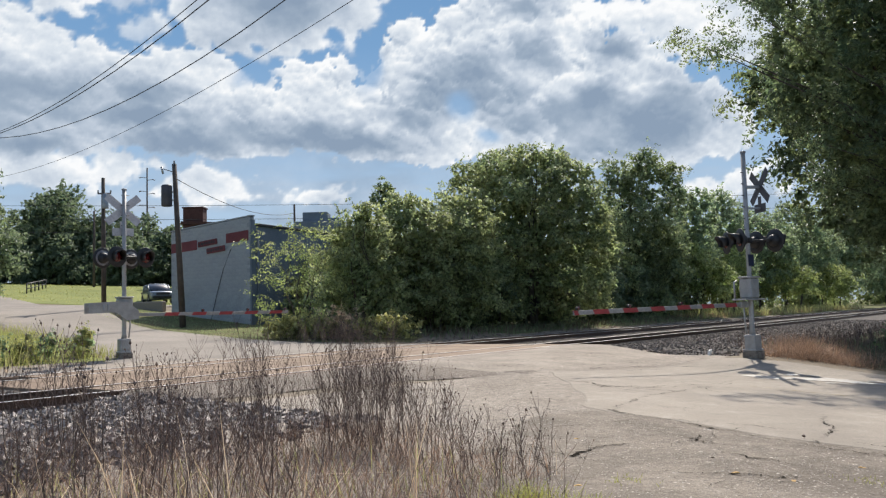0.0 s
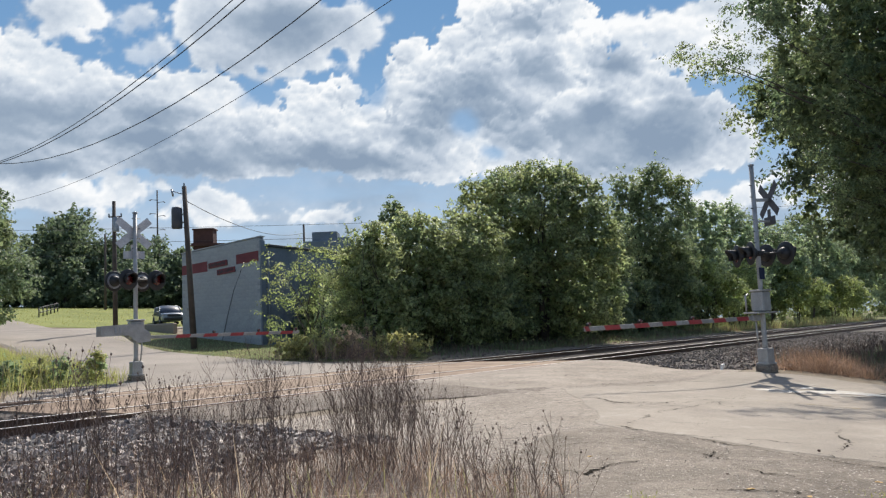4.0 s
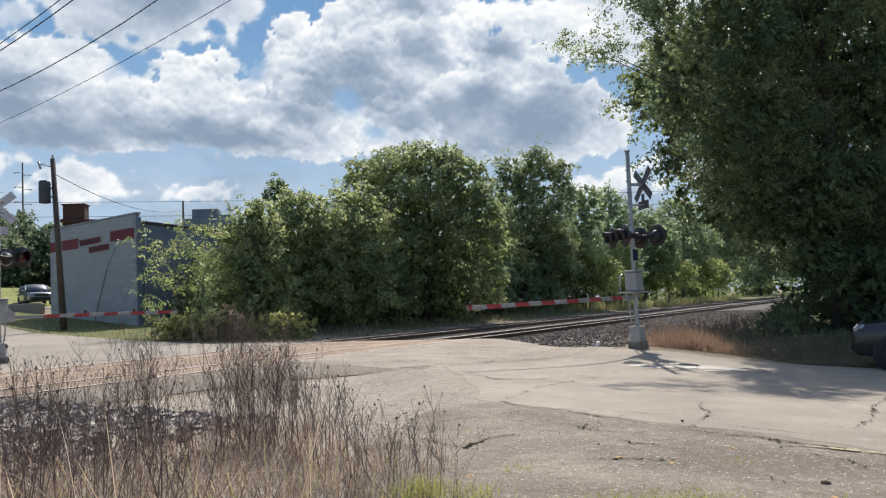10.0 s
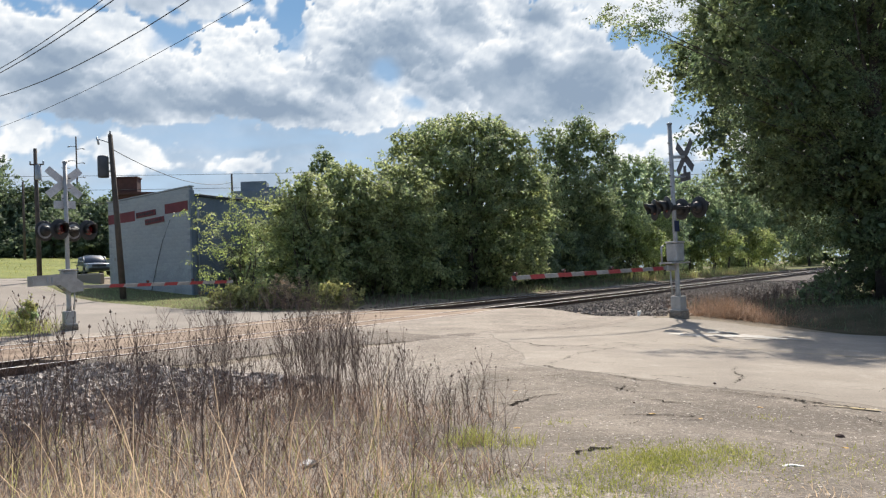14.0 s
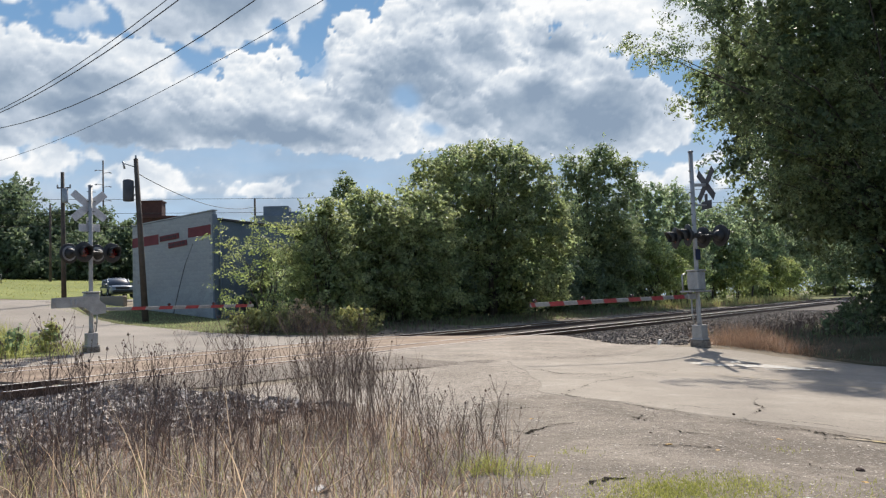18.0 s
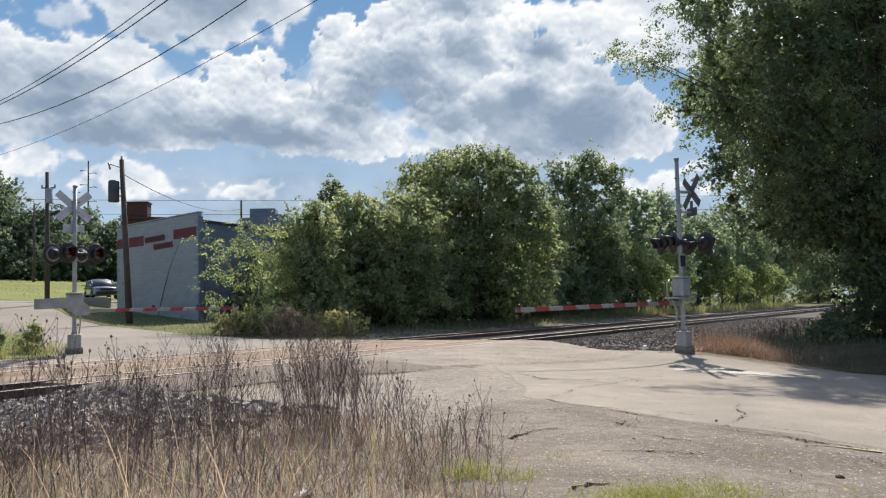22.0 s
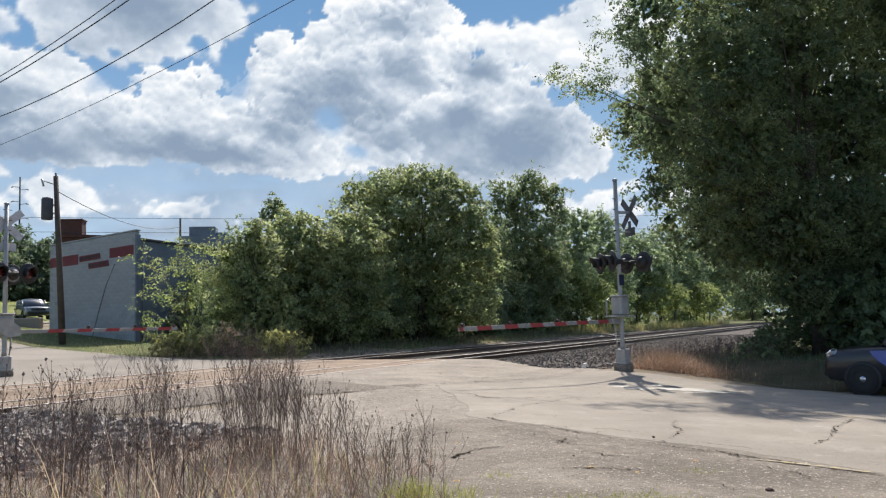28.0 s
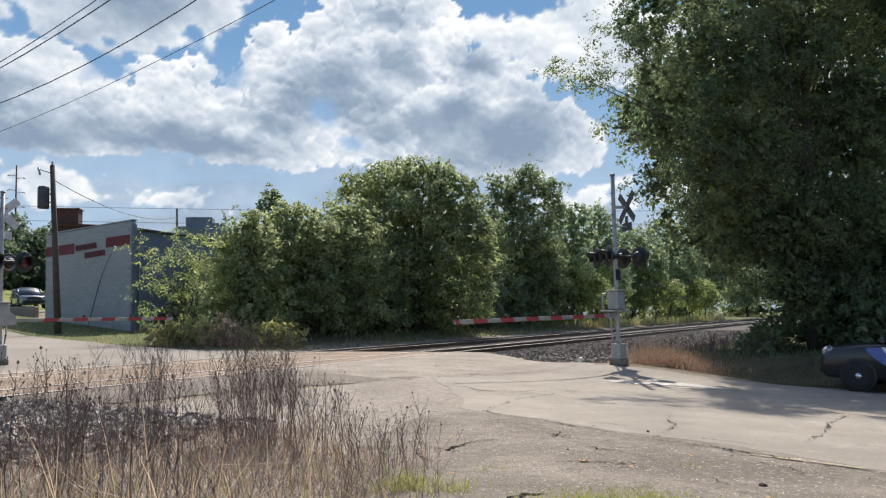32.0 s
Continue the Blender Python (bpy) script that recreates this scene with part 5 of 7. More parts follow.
for k, (x, y, s) in enumerate(((16.6, 23.0, 0.8), (17.8, 27.5, 1.2), (17.1, 24.6, 1.0), (21.3, 32, 1.5), (18.0, 24.6, 1.0), (18.8, 23.0, 1.2), (20.8, 20.6, 1.3), (21.5, 29.5, 1.8), (22.5, 27.5, 2.2), (25, 24, 2.4), (20.0, 27.4, 1.4), (23.0, 33, 1.3), (26.5, 36.5, 1.6), (30.5, 40, 1.8), (26, 33, 2.4), (31, 38, 2.8), (36, 47, 2.0), (42, 52, 2.4))):
    tree("undergrowth_shrub", x, y, [(0, 0, 1.0 * s, 1.5 * s, 1.3 * min(1, s), 1.2 * s), (0.6 * s, 0, 1.9 * s, 1.1 * min(1, s), 1.0 * min(1, s), 0.9 * min(1, s))], 0.06, 1.4, 29, 0.228, M["leaf_big"], "dark shaded undergrowth shrub below the great tree", "undergrowth", 120 + k, 0.5, 3, "shrub", clump=0.5)


# ---- crossing signals with gates ----
def flasher(root, x, z, facing, turn, reach_out=0.36, back_mat="sign_grey"):
    """One lamp head: background disc, housing, hood and red lens. facing: +1 or -1 along the signal's y."""
    y = reach_out * facing
    m = pose(0, 0, 0, 0, 0, turn) @ Matrix.Translation((x, y, z)) @ pose(0, 0, 0, -90 * facing)
    g = Geo()
    g.lathe([(0.0, -0.012), (0.295, -0.012), (0.302, -0.006), (0.302, 0.006), (0.295, 0.012), (0.165, 0.012)], m, 28)
    disc = part("background_disc", g, M["black"], root, "round black background disc")
    back = Geo()
    back.lathe([(0.225, -0.0145), (0.0, -0.0145)], m, 28)
    part("disc_back", back, M[back_mat], disc, "painted back of the disc")
    g = Geo()
    g.lathe([(0.0, -0.16), (0.10, -0.155), (0.15, -0.10), (0.165, -0.02)], m, 20)
    part("lamp_housing", g, M["black"], disc)
    hood = Geo()
    vs, fs = [], []
    for i in range(19):
        w = radians(-35 + 250 * i / 18)
        reach = 0.30 * (0.55 + 0.45 * math.sin(max(0, min(math.pi, w))))
        for r, zz in ((0.172, 0.012), (0.178, reach), (0.168, reach), (0.162, 0.012)):
            vs.append(m @ Vector((r * math.cos(w), -facing * r * math.sin(w), zz)))
    for i in range(18):
        for k in range(4):
            fs.append((i * 4 + k, i * 4 + (k + 1) % 4, i * 4 + 4 + (k + 1) % 4, i * 4 + 4 + k))
    hood.add(vs, fs, True)
    part("hood", hood, M["black"], disc)
    lens = Geo()
    lens.lathe([(0.152, 0.014), (0.12, 0.03), (0.06, 0.042), (0.0, 0.046)], m, 20)
    part("lens", lens, M["red_lens"], disc, "round red glass lens")


def crossing_signal(x, y, yaw, top, arm_len, arm_z, arm_rise, mech_z, buck_z, plate_z, lamp_z, label, stripe0, ground_z, lean=0.0, tail=1.05, turn=0.0, period=0.86, buck=(0.0, 0.115), heads=((0.0, 0.36, 0.47), (180.0, 0.36, 0.47)), buck_mat="sign_grey", buck_label="weathered silver-backed white crossbuck blade"):
    root = thing("crossing_signal", Matrix.Translation((x, y, ground_z)) @ pose(0, 0, 0, 0, 0, yaw), label, "crossing signal", "crossing signals with gates")
    g = Geo().box((0, 0, 0.06), (0.40, 0.40, 0.2), None, 0.02)
    part("foundation", g, M["asphalt"], root, "concrete foundation block")
    g = Geo().box((0, 0, 0.37), (0.31, 0.31, 0.42), None, 0.02).box((0, 0, 0.19), (0.38, 0.38, 0.05), None, 0.01).box((0, -0.16, 0.40), (0.2, 0.012, 0.26), None, 0.004)
    part("junction_base", g, M["silver"], root, "silver painted junction box base")
    g = Geo().tube([(0, 0, 0.55), (0, 0, 0.7), (lean * 0.5, 0, top / 2), (lean, 0, top)], [0.085, 0.064, 0.062, 0.06], 16)
    g.lathe([(0.075, top - 0.02), (0.075, top + 0.015), (0.0, top + 0.04)], Matrix.Translation((lean, 0, 0)), 14)
    part("mast", g, M["silver"], root, "silver painted round steel mast")
    # crossbuck on the traffic side, carried clear of the mast on a bracket
    bm = pose(lean * 0.9, 0, 0, 0, 0, buck[0])
    by = buck[1]
    for sgn in (1, -1):
        tilt = bm.to_3x3().to_4x4() @ pose(0, 0, 0, 0, 40 * sgn, 0)
        b = part("crossbuck_blade", Geo().box(bm @ Vector((0, by + 0.004 * sgn, buck_z)), (1.22, 0.006, 0.225), tilt, 0.002), M[buck_mat], root, buck_label)
        for k in range(6):
            for side in (-1, 1):
                c = pose(0, 0, 0, 0, 40 * sgn, 0) @ Vector((side * (0.17 + 0.07 * k), 0, 0))
                part("lettering_bar", Geo().box(bm @ Vector((c.x, by + 0.0065 + 0.004 * sgn, buck_z + c.z)), (0.04, 0.004, 0.12), tilt), M["black"], b)
    part("bracket", Geo().box(bm @ Vector((0, by / 2, buck_z)), (0.08, by, 0.08), bm.to_3x3().to_4x4(), 0.01), M["galv"], root)
    part("track_plate", Geo().box(bm @ Vector((0, by - 0.005, plate_z)), (0.62, 0.006, 0.23), bm.to_3x3().to_4x4(), 0.002).box(bm @ Vector((0, by - 0.01, plate_z + 0.21)), (0.18, 0.006, 0.2), bm.to_3x3().to_4x4(), 0.002), M[buck_mat], root, "small metal plate with the number of tracks")
    part("bracket", Geo().box(bm @ Vector((0, by / 2, plate_z)), (0.05, by, 0.05), bm.to_3x3().to_4x4(), 0.01), M["galv"], root)
    for k in range(6):
        part("step_bolt", Geo().tube([(-0.09, 0, 3.3 + 0.3 * k), (0.15, 0, 3.3 + 0.3 * k)], 0.012, 6), M["black"], root)
    # flashing lights in two pairs on cross arms
    g = Geo().box((0, 0, lamp_z + 0.02), (0.2, 0.2, 0.14), None, 0.02)
    part("arm_clamp", g, M["black"], root)
    for t, f, w in heads:
        q = pose(0, 0, 0, 0, 0, t)
        g = Geo().tube([q @ Vector((-w - 0.05, f - 0.22, lamp_z + 0.02)), q @ Vector((w + 0.05, f - 0.22, lamp_z + 0.02))], 0.028, 10)
        g.tube([Vector((0, 0, lamp_z + 0.02)), q @ Vector((0, f - 0.22, lamp_z + 0.02))], 0.028, 10)
        for s in (-w, w):
            g.tube([q @ Vector((s, f - 0.24, lamp_z)), q @ Vector((s, f - 0.12, lamp_z))], 0.035, 10)
        part("cross_arm", g, M["black"], root)
        for s in (-w, w):
            flasher(root, s, lamp_z, 1, t, f, "black" if buck_mat == "sign_dark" else "sign_grey")
    # gate drive and counterweights
    g = Geo().box((0.0, -0.02, mech_z), (0.40, 0.34, 0.52), None, 0.03).box((0, -0.02, mech_z + 0.28), (0.44, 0.38, 0.05), None, 0.015).box((0.0, -0.21, mech_z), (0.28, 0.02, 0.36), None, 0.006)
    gd = part("gate_drive", g, M["silver"], root, "silver gate drive box clamped to the mast")
    part("latch", Geo().box((0.12, -0.225, mech_z), (0.03, 0.02, 0.09), None, 0.005), M["galv"], gd)
    if tail > 0.5:
        for sy in (-0.26, 0.22):
            o = [(0.34, arm_z - 0.12), (0.34, arm_z + 0.12), (0.0, mech_z + 0.16), (-tail * 0.4, mech_z + 0.16), (-tail, mech_z + 0.13), (-tail, mech_z - 0.17), (-0.3, mech_z - 0.15), (0.0, arm_z - 0.16)]
            w = part("counterweight", Geo().prism(o, sy - 0.018, sy + 0.018), M["silver"], root, "grey steel counterweight arm")
            if sy < 0:
                for bx in (-tail * 0.62, -tail * 0.5):
                    part("bolt", Geo().box((bx, sy - 0.026, mech_z), (0.05, 0.02, 0.18), None, 0.006), M["galv"], w)
    else:
        # a platform bracket with guard rods, and a short arm clamp
        part("bracket", Geo().box((0.05, -0.02, mech_z - 0.29), (0.9, 0.42, 0.045), None, 0.01), M["silver"], root)
        for sx in (-0.34, 0.40):
            part("guard_rod", Geo().tube([(sx, -0.2, mech_z - 0.28), (sx, -0.2, mech_z + 0.16), (sx * 0.7, -0.2, mech_z + 0.2)], 0.024, 8), M["silver"], root)
        part("arm_clamp", Geo().box((0.30, -0.02, arm_z), (0.34, 0.09, 0.16), None, 0.02), M["silver"], root)
        part("drive_rod", Geo().tube([(-0.2, -0.12, 0.7), (-0.2, -0.12, mech_z - 0.3)], 0.03, 8), M["silver"], root)
    part("conduit", Geo().tube([(0.10, -0.1, 0.6), (0.13, -0.12, 0.9), (0.13, -0.12, mech_z - 0.2)], 0.022, 8), M["silver"], root)
    # arm with red and white stripes
    q = Matrix.Translation((0.34, -0.02, arm_z)) @ pose(0, 0, 0, 0, -arm_rise, 0)
    L = arm_len - 0.34
    arm = part("gate_arm", Geo().box(q @ Vector((L / 2, 0, 0)), (L, 0.03, 0.10), q.to_3x3().to_4x4(), 0.008), M["white_paint"], root, "white gate arm with red stripes lowered across the road")
    k, sx = 0, stripe0
    while sx < L - 0.1:
        w = min(period * 0.5, L - sx - 0.02)
        sk = 0.03
        for sy, sg in ((-0.0185, -1), (0.0185, 1)):
            o = [(sx - sk, -0.051), (sx + w - sk, -0.051), (sx + w + sk, 0.051), (sx + sk, 0.051)]
            g = Geo().prism(o, sy - 0.002, sy + 0.002, q)
            part("red_stripe", g, M["red_paint"], arm, "red reflective stripe")
        sx += period
    for f in (0.42, 0.72, 0.985):
        c = q @ Vector((L * f - 0.05, 0, 0.095))
        lamp = part("gate_lamp", Geo().box(c, (0.10, 0.07, 0.07), None, 0.015).box(c - Vector((0, 0, 0.045)), (0.03, 0.03, 0.05)), M["black"], arm, "small red lamp on the gate arm")
        for s in (-1, 1):
            part("lens", Geo().lathe([(0.042, 0), (0.03, 0.015), (0, 0.02)], Matrix.Translation(c + Vector((0, 0.036 * s, 0.005))) @ pose(0, 0, 0, -90 * s), 12), M["red_lens"], lamp)
    return root


SIG_L = crossing_signal(-9.53, 24.86, 36.87, 4.98, 5.3, 1.27, -0.3, 1.5, 4.38, 3.72, 2.95, "silver railway crossing signal with lights and lowered gate", 0.85, 0.25, 0.0, 1.05, 0.0, heads=((17.3, 0.36, 0.47), (197.3, 0.36, 0.47)), buck_mat="buck_white", buck_label="weathered pale grey crossbuck blade")
# the right crossbuck is coloured dark because it stands backlit
SIG_R = crossing_signal(7.76, 21.8, 216.87, 5.35, 6.6, 1.36, -0.6, 1.78, 4.42, 3.86, 3.0, "silver railway crossing signal with crossbuck and lowered gate", 0.3, -0.03, 0.0, 0.34, 23.0, 0.97, (58.0, 0.40), ((-124.9, 0.38, 0.45), (77.1, 0.62, 0.33)), "sign_dark", "dark metal back of a crossbuck blade, shade put in its colour")
part("location_plate", Geo().box((0, 0.07, 2.5), (0.24, 0.006, 0.30), None, 0.002), M["blue_plate"], SIG_R, "small blue sign plate")


# ---- poles and wires ----
def utility_pole(x, y, top, lean_x, r, label, transformer=False, arms=()):
    z = h1(x, y)
    root = thing("utility_pole", Matrix.Translation((x, y, z)), label, "utility pole", "utility poles")
    part("pole", Geo().tube([(0, 0, -0.2), (lean_x * 0.5, 0, top / 2), (lean_x, 0, top)], [r, r * 0.85, r * 0.68], 12), M["pole_wood"], root)
    if transformer:
        g = Geo().lathe([(0.0, -0.55), (0.24, -0.55), (0.26, -0.5), (0.26, 0.42), (0.22, 0.5), (0.0, 0.54)], Matrix.Translation((lean_x * 0.8 - 0.42, -0.1, top - 1.55)), 18)
        part("transformer", g, M["sign_dark"], root, "dark grey can transformer")
        for bz in (1.4, 1.8):
            part("bracket", Geo().box((lean_x * 0.8 - 0.1, -0.05, top - bz), (0.3, 0.06, 0.08), None, 0.01), M["galv"], root)
        part("cutout", Geo().tube([(lean_x - 0.05, -0.1, top - 0.4), (lean_x - 0.5, -0.15, top - 0.25)], 0.025, 6).tube([(lean_x - 0.5, -0.15, top - 0.5), (lean_x - 0.58, -0.15, top - 0.15)], 0.05, 8), M["galv"], root)
        part("insulator", Geo().lathe([(0.03, 0), (0.06, 0.05), (0.04, 0.1), (0.055, 0.15), (0, 0.2)], Matrix.Translation((lean_x, 0, top)), 8), M["galv"], root)
    for az in arms:
        part("insulator_arm", Geo().tube([(lean_x, 0, az), (lean_x - 0.9, 0, az + 0.12)], 0.05, 6).tube([(lean_x - 0.9, 0, az + 0.12), (lean_x - 1.25, 0, az + 0.02)], 0.09, 6), M["galv"], root)
        part("insulator_arm", Geo().tube([(lean_x, 0, az - 0.4), (lean_x + 0.9, 0, az - 0.28)], 0.05, 6).tube([(lean_x + 0.9, 0, az - 0.28), (lean_x + 1.25, 0, az - 0.4)], 0.09, 6), M["galv"], root)
    return root


utility_pole(-12.62, 41.0, 8.05, -0.4, 0.16, "leaning brown wooden utility pole with a transformer", True)
_p = utility_pole(-18.8, 47.0, 7.4, -0.06, 0.14, "dark brown wooden utility pole by the road")
part("cable_box", Geo().lathe([(0.0, -0.45), (0.16, -0.45), (0.17, -0.4), (0.17, 0.36), (0.0, 0.42)], Matrix.Translation((0.12, -0.12, 6.1)), 12), M["galv"], _p, "grey cable box near the top")
part("crossarm", Geo().box((0.05, -0.1, 6.5), (0.75, 0.08, 0.07), None, 0.01), M["pole_wood"], _p)
for dx in (-0.3, 0.4):
    part("insulator", Geo().lathe([(0.03, 0), (0.06, 0.05), (0.04, 0.1), (0.05, 0.14), (0, 0.18)], Matrix.Translation((dx, -0.1, 6.53)), 8), M["galv"], _p)
utility_pole(-45.0, 131.0, 18.6, 0.0, 0.15, "tall thin transmission pole with insulator arms", arms=(17.0, 14.8, 12.6))
utility_pole(-33.5, 82.0, 7.5, 0.0, 0.13, "distant plain wooden utility pole")
utility_pole(-13.2, 78.0, 9.0, 0.0, 0.13, "distant wooden pole behind the building")


def wire(a, b, sag, r, label="black overhead power line"):
    a, b = Vector(a), Vector(b)
    pts = [a.lerp(b, i / 30) - Vector((0, 0, 4 * sag * (i / 30) * (1 - i / 30))) for i in range(31)]
    single("power_line", Geo().tube(pts, r, 5), M["wire"], label, "power line", "overhead power lines")


def sagging(a, b, k, r, label="black overhead power line"):
    """A long wire that passes a and b at 9 m, hanging by k."""
    a, b = Vector(a), Vector(b)
    L = (b - a).length
    pts = []
    for i in range(41):
        t = -26 + i * 2.0
        p = a + (b - a) / L * t
        pts.append((p.x, p.y, 9.0 + k * t * (t - L)))
    single("power_line", Geo().tube(pts, r, 5), M["wire"], label, "power line", "overhead power lines")


sagging((-5.66, 19.86), (-17.73, 33.58), 0.0046, 0.015)
sagging((-5.95, 19.86), (-17.8, 33.45), 0.0046, 0.012)
sagging((-3.85, 19.98), (-18.15, 34.41), 0.0076, 0.014)
sagging((-2.22, 20.08), (-20.62, 41.93), 0.0023, 0.009, "thin dark overhead line")
for z in (12.6, 11.2, 9.9):
    wire((-70, 84, z + 1.5), (70, 82, z), 1.2, 0.02, "thin distant power line")
wire((-12.9, 41.0, 8.2), (-13.2, 78, 10.9), 0.8, 0.02)


# ---- buildings ----
def block_building():
    a, b = Vector((-15.05, 47.0, 0)), Vector((-10.04, 44.35, 0))
    w = (b - a).length
    yaw = math.degrees(math.atan2(b.y - a.y, b.x - a.x))
    z0 = 0.3
    root = thing("garage_building", Matrix.Translation((a.x, a.y, z0)) @ pose(0, 0, 0, 0, 0, yaw), "pale grey painted block garage with a faded red stripe", "building")
    H0, H1, dep = 5.9, 6.38, 17.0
    # front wall core and blocks
    o = [(0.02, 0), (w - 0.02, 0), (w - 0.02, H1 - 0.03), (0.02, H0 - 0.03)]
    part("front_wall", Geo().prism(o, -0.0115, 0.3), M["mortar"], root, "block wall core with recessed joints")
    part("side_wall", Geo().box((w - 0.1, dep / 2 + 0.2, 2.95), (0.2, dep - 0.2, 5.9), None, 0.01), M["side_wall"], root, "blue-grey side wall")
    part("side_wall", Geo().box((0.1, dep / 2 + 0.2, 2.85), (0.2, dep - 0.2, 5.7), None, 0.01), M["side_wall"], root, "blue-grey side wall")
    part("back_wall", Geo().box((w / 2, dep + 0.1, 2.85), (w, 0.2, 5.7), None, 0.01), M["side_wall"], root)
    part("roof", Geo().box((w / 2, dep / 2 + 0.25, 5.95), (w + 0.2, dep - 0.3, 0.14), None, 0.02), M["roof_dark"], root, "dark flat roof edge")
    part("coping", Geo().prism([(-0.03, H0), (w + 0.04, H1), (w + 0.04, H1 + 0.06), (-0.03, H0 + 0.06)], -0.03, 0.33), M["block_wall"], root)
    for x0, x1 in ((0.03, 1.93), (4.0, w - 0.12)):
        c = lambda x, d: H0 - d + (H1 - H0) * x / w
        part("red_stripe", Geo().prism([(x0, c(x0, 1.22)), (x1, c(x1, 1.28)), (x1, c(x1, 0.72)), (x0, c(x0, 0.70))], -0.026, -0.018), M["stripe_red"], root, "faded dark red painted stripe")
    part("corner_post", Geo().box((w + 0.005, 0.15, 3.1), (0.10, 0.34, 6.2), None, 0.01), M["side_wall"], root, "dark blue-grey corner trim")
    part("downpipe", Geo().tube([(w + 0.1, 0.5, 5.7), (w + 0.1, 0.5, 0.1)], 0.05, 8), M["side_wall"], root)
    return root, w, H0, H1


GARAGE, GW, GH0, GH1 = block_building()
def garage_details():
    """Painted blocks in courses, the red stripe, sign boards, conduit."""
    w, H0, H1 = GW, GH0, GH1
    bw, bh = 0.40, 0.2
    ncol = int(w / bw)
    rows = int(H1 / bh)
    mesh_full = Geo().box((0, 0, 0), (bw - 0.005, 0.05, bh - 0.005), None, 0.004).mesh("block", M["block_wall"])
    rng = random.Random(5)
    off = (w - ncol * bw) / 2
    joined = Geo()
    count = 0
    wall = [c for c in GARAGE.children if c.name.startswith("front_wall")][0]
    for r in range(rows + 1):
        for c in range(-1, ncol + 1):
            x = off + (c + 0.5 + (0.5 if r % 2 else 0)) * bw
            z = (r + 0.5) * bh
            lim = H0 + (H1 - H0) * x / w - bh / 2 - 0.03
            if x < 0.18 or x > w - 0.18 or z > lim:
                continue
            if count < 300 and z > 2.4:
                ob = new("block", mesh_full)
                ob.parent = wall
                ob.location = (x, 0.01 + rng.uniform(-0.0015, 0.0015), z)
                count += 1
            else:
                joined.box((x, 0.01, z), (bw - 0.005, 0.05, bh - 0.005), None, 0.004)
    ob = part("block_work", joined, M["block_wall"], wall, "painted concrete blocks low on the wall")
    ob["kind"] = "stuff"
    slope = -math.degrees(math.atan2(H1 - H0, w)) * 1.1
    for x, z, L in ((2.72, 5.12, 1.36), (3.3, 4.72, 1.30)):
        b = part("sign_board", Geo().box((x, -0.05, z), (L, 0.05, 0.30), pose(0, 0, 0, 0, slope, 0), 0.008), M["stripe_red"], GARAGE, "faded dark red sign board")
        k = 0
        xx = x - L / 2 + 0.12
        while xx < x + L / 2 - 0.1:
            wd = rng.uniform(0.05, 0.10)
            dz = -(xx - x) * math.tan(radians(slope))
            part("lettering_bar", Geo().box((xx, -0.083, z + dz + rng.uniform(-0.02, 0.02)), (wd, 0.012, 0.15), None, 0.003), M["roof_dark"], b)
            xx += wd + 0.05
    part("conduit", Geo().tube([(4.35, -0.03, 4.7), (3.8, -0.04, 3.6), (3.35, -0.04, 2.3), (2.9, -0.04, 0.8)], 0.014, 6), M["roof_dark"], GARAGE, "dangling dark cable on the wall")
    part("meter_plate", Geo().box((0.45, -0.03, 2.75), (0.16, 0.03, 0.18), None, 0.01), M["white_paint"], GARAGE)
    part("wall_vent", Geo().lathe([(0.16, 0.0), (0.16, 0.3), (0.2, 0.32), (0.12, 0.45), (0, 0.48)], Matrix.Translation((1.9, 4, 6.0)), 12), M["galv"], GARAGE)


garage_details()


def brick_house():
    root = thing("brick_building", Matrix.Translation((-25.5, 88, 3.0)), "distant dark red brick building with a big chimney", "building")
    part("wall", Geo().box((1.6, 3, 4.1), (5.4, 6, 8.2), None, 0.03), M["brick_dark"], root)
    part("roof", Geo().prism([(-1.3, 8.2), (4.6, 8.0), (4.6, 8.25), (-1.2, 8.5)], -0.3, 6.3), M["brick_dark"], root)
    ch = part("chimney", Geo().box((-0.1, 1, 9.0), (2.1, 1.6, 1.9), None, 0.03), M["brick_dark"], root, "broad brick chimney")
    part("chimney_cap", Geo().box((-0.1, 1, 10.0), (2.3, 1.8, 0.16), None, 0.03), M["brick_dark"], ch)
    root2 = thing("flat_roof_building", Matrix.Translation((-10.2, 72, 2.0)), "distant blue-grey flat-roofed building", "building")
    part("wall", Geo().box((0, 2.5, 3.7), (4.2, 5, 7.4), None, 0.03), M["side_wall"], root2)
    part("roof_unit", Geo().box((-0.3, 1.5, 7.8), (2.2, 2.0, 0.9), None, 0.04), M["side_wall"], root2)
    part("roof_unit", Geo().box((1.2, 1.5, 7.55), (1.2, 1.6, 0.4), None, 0.04), M["side_wall"], root2)


brick_house()


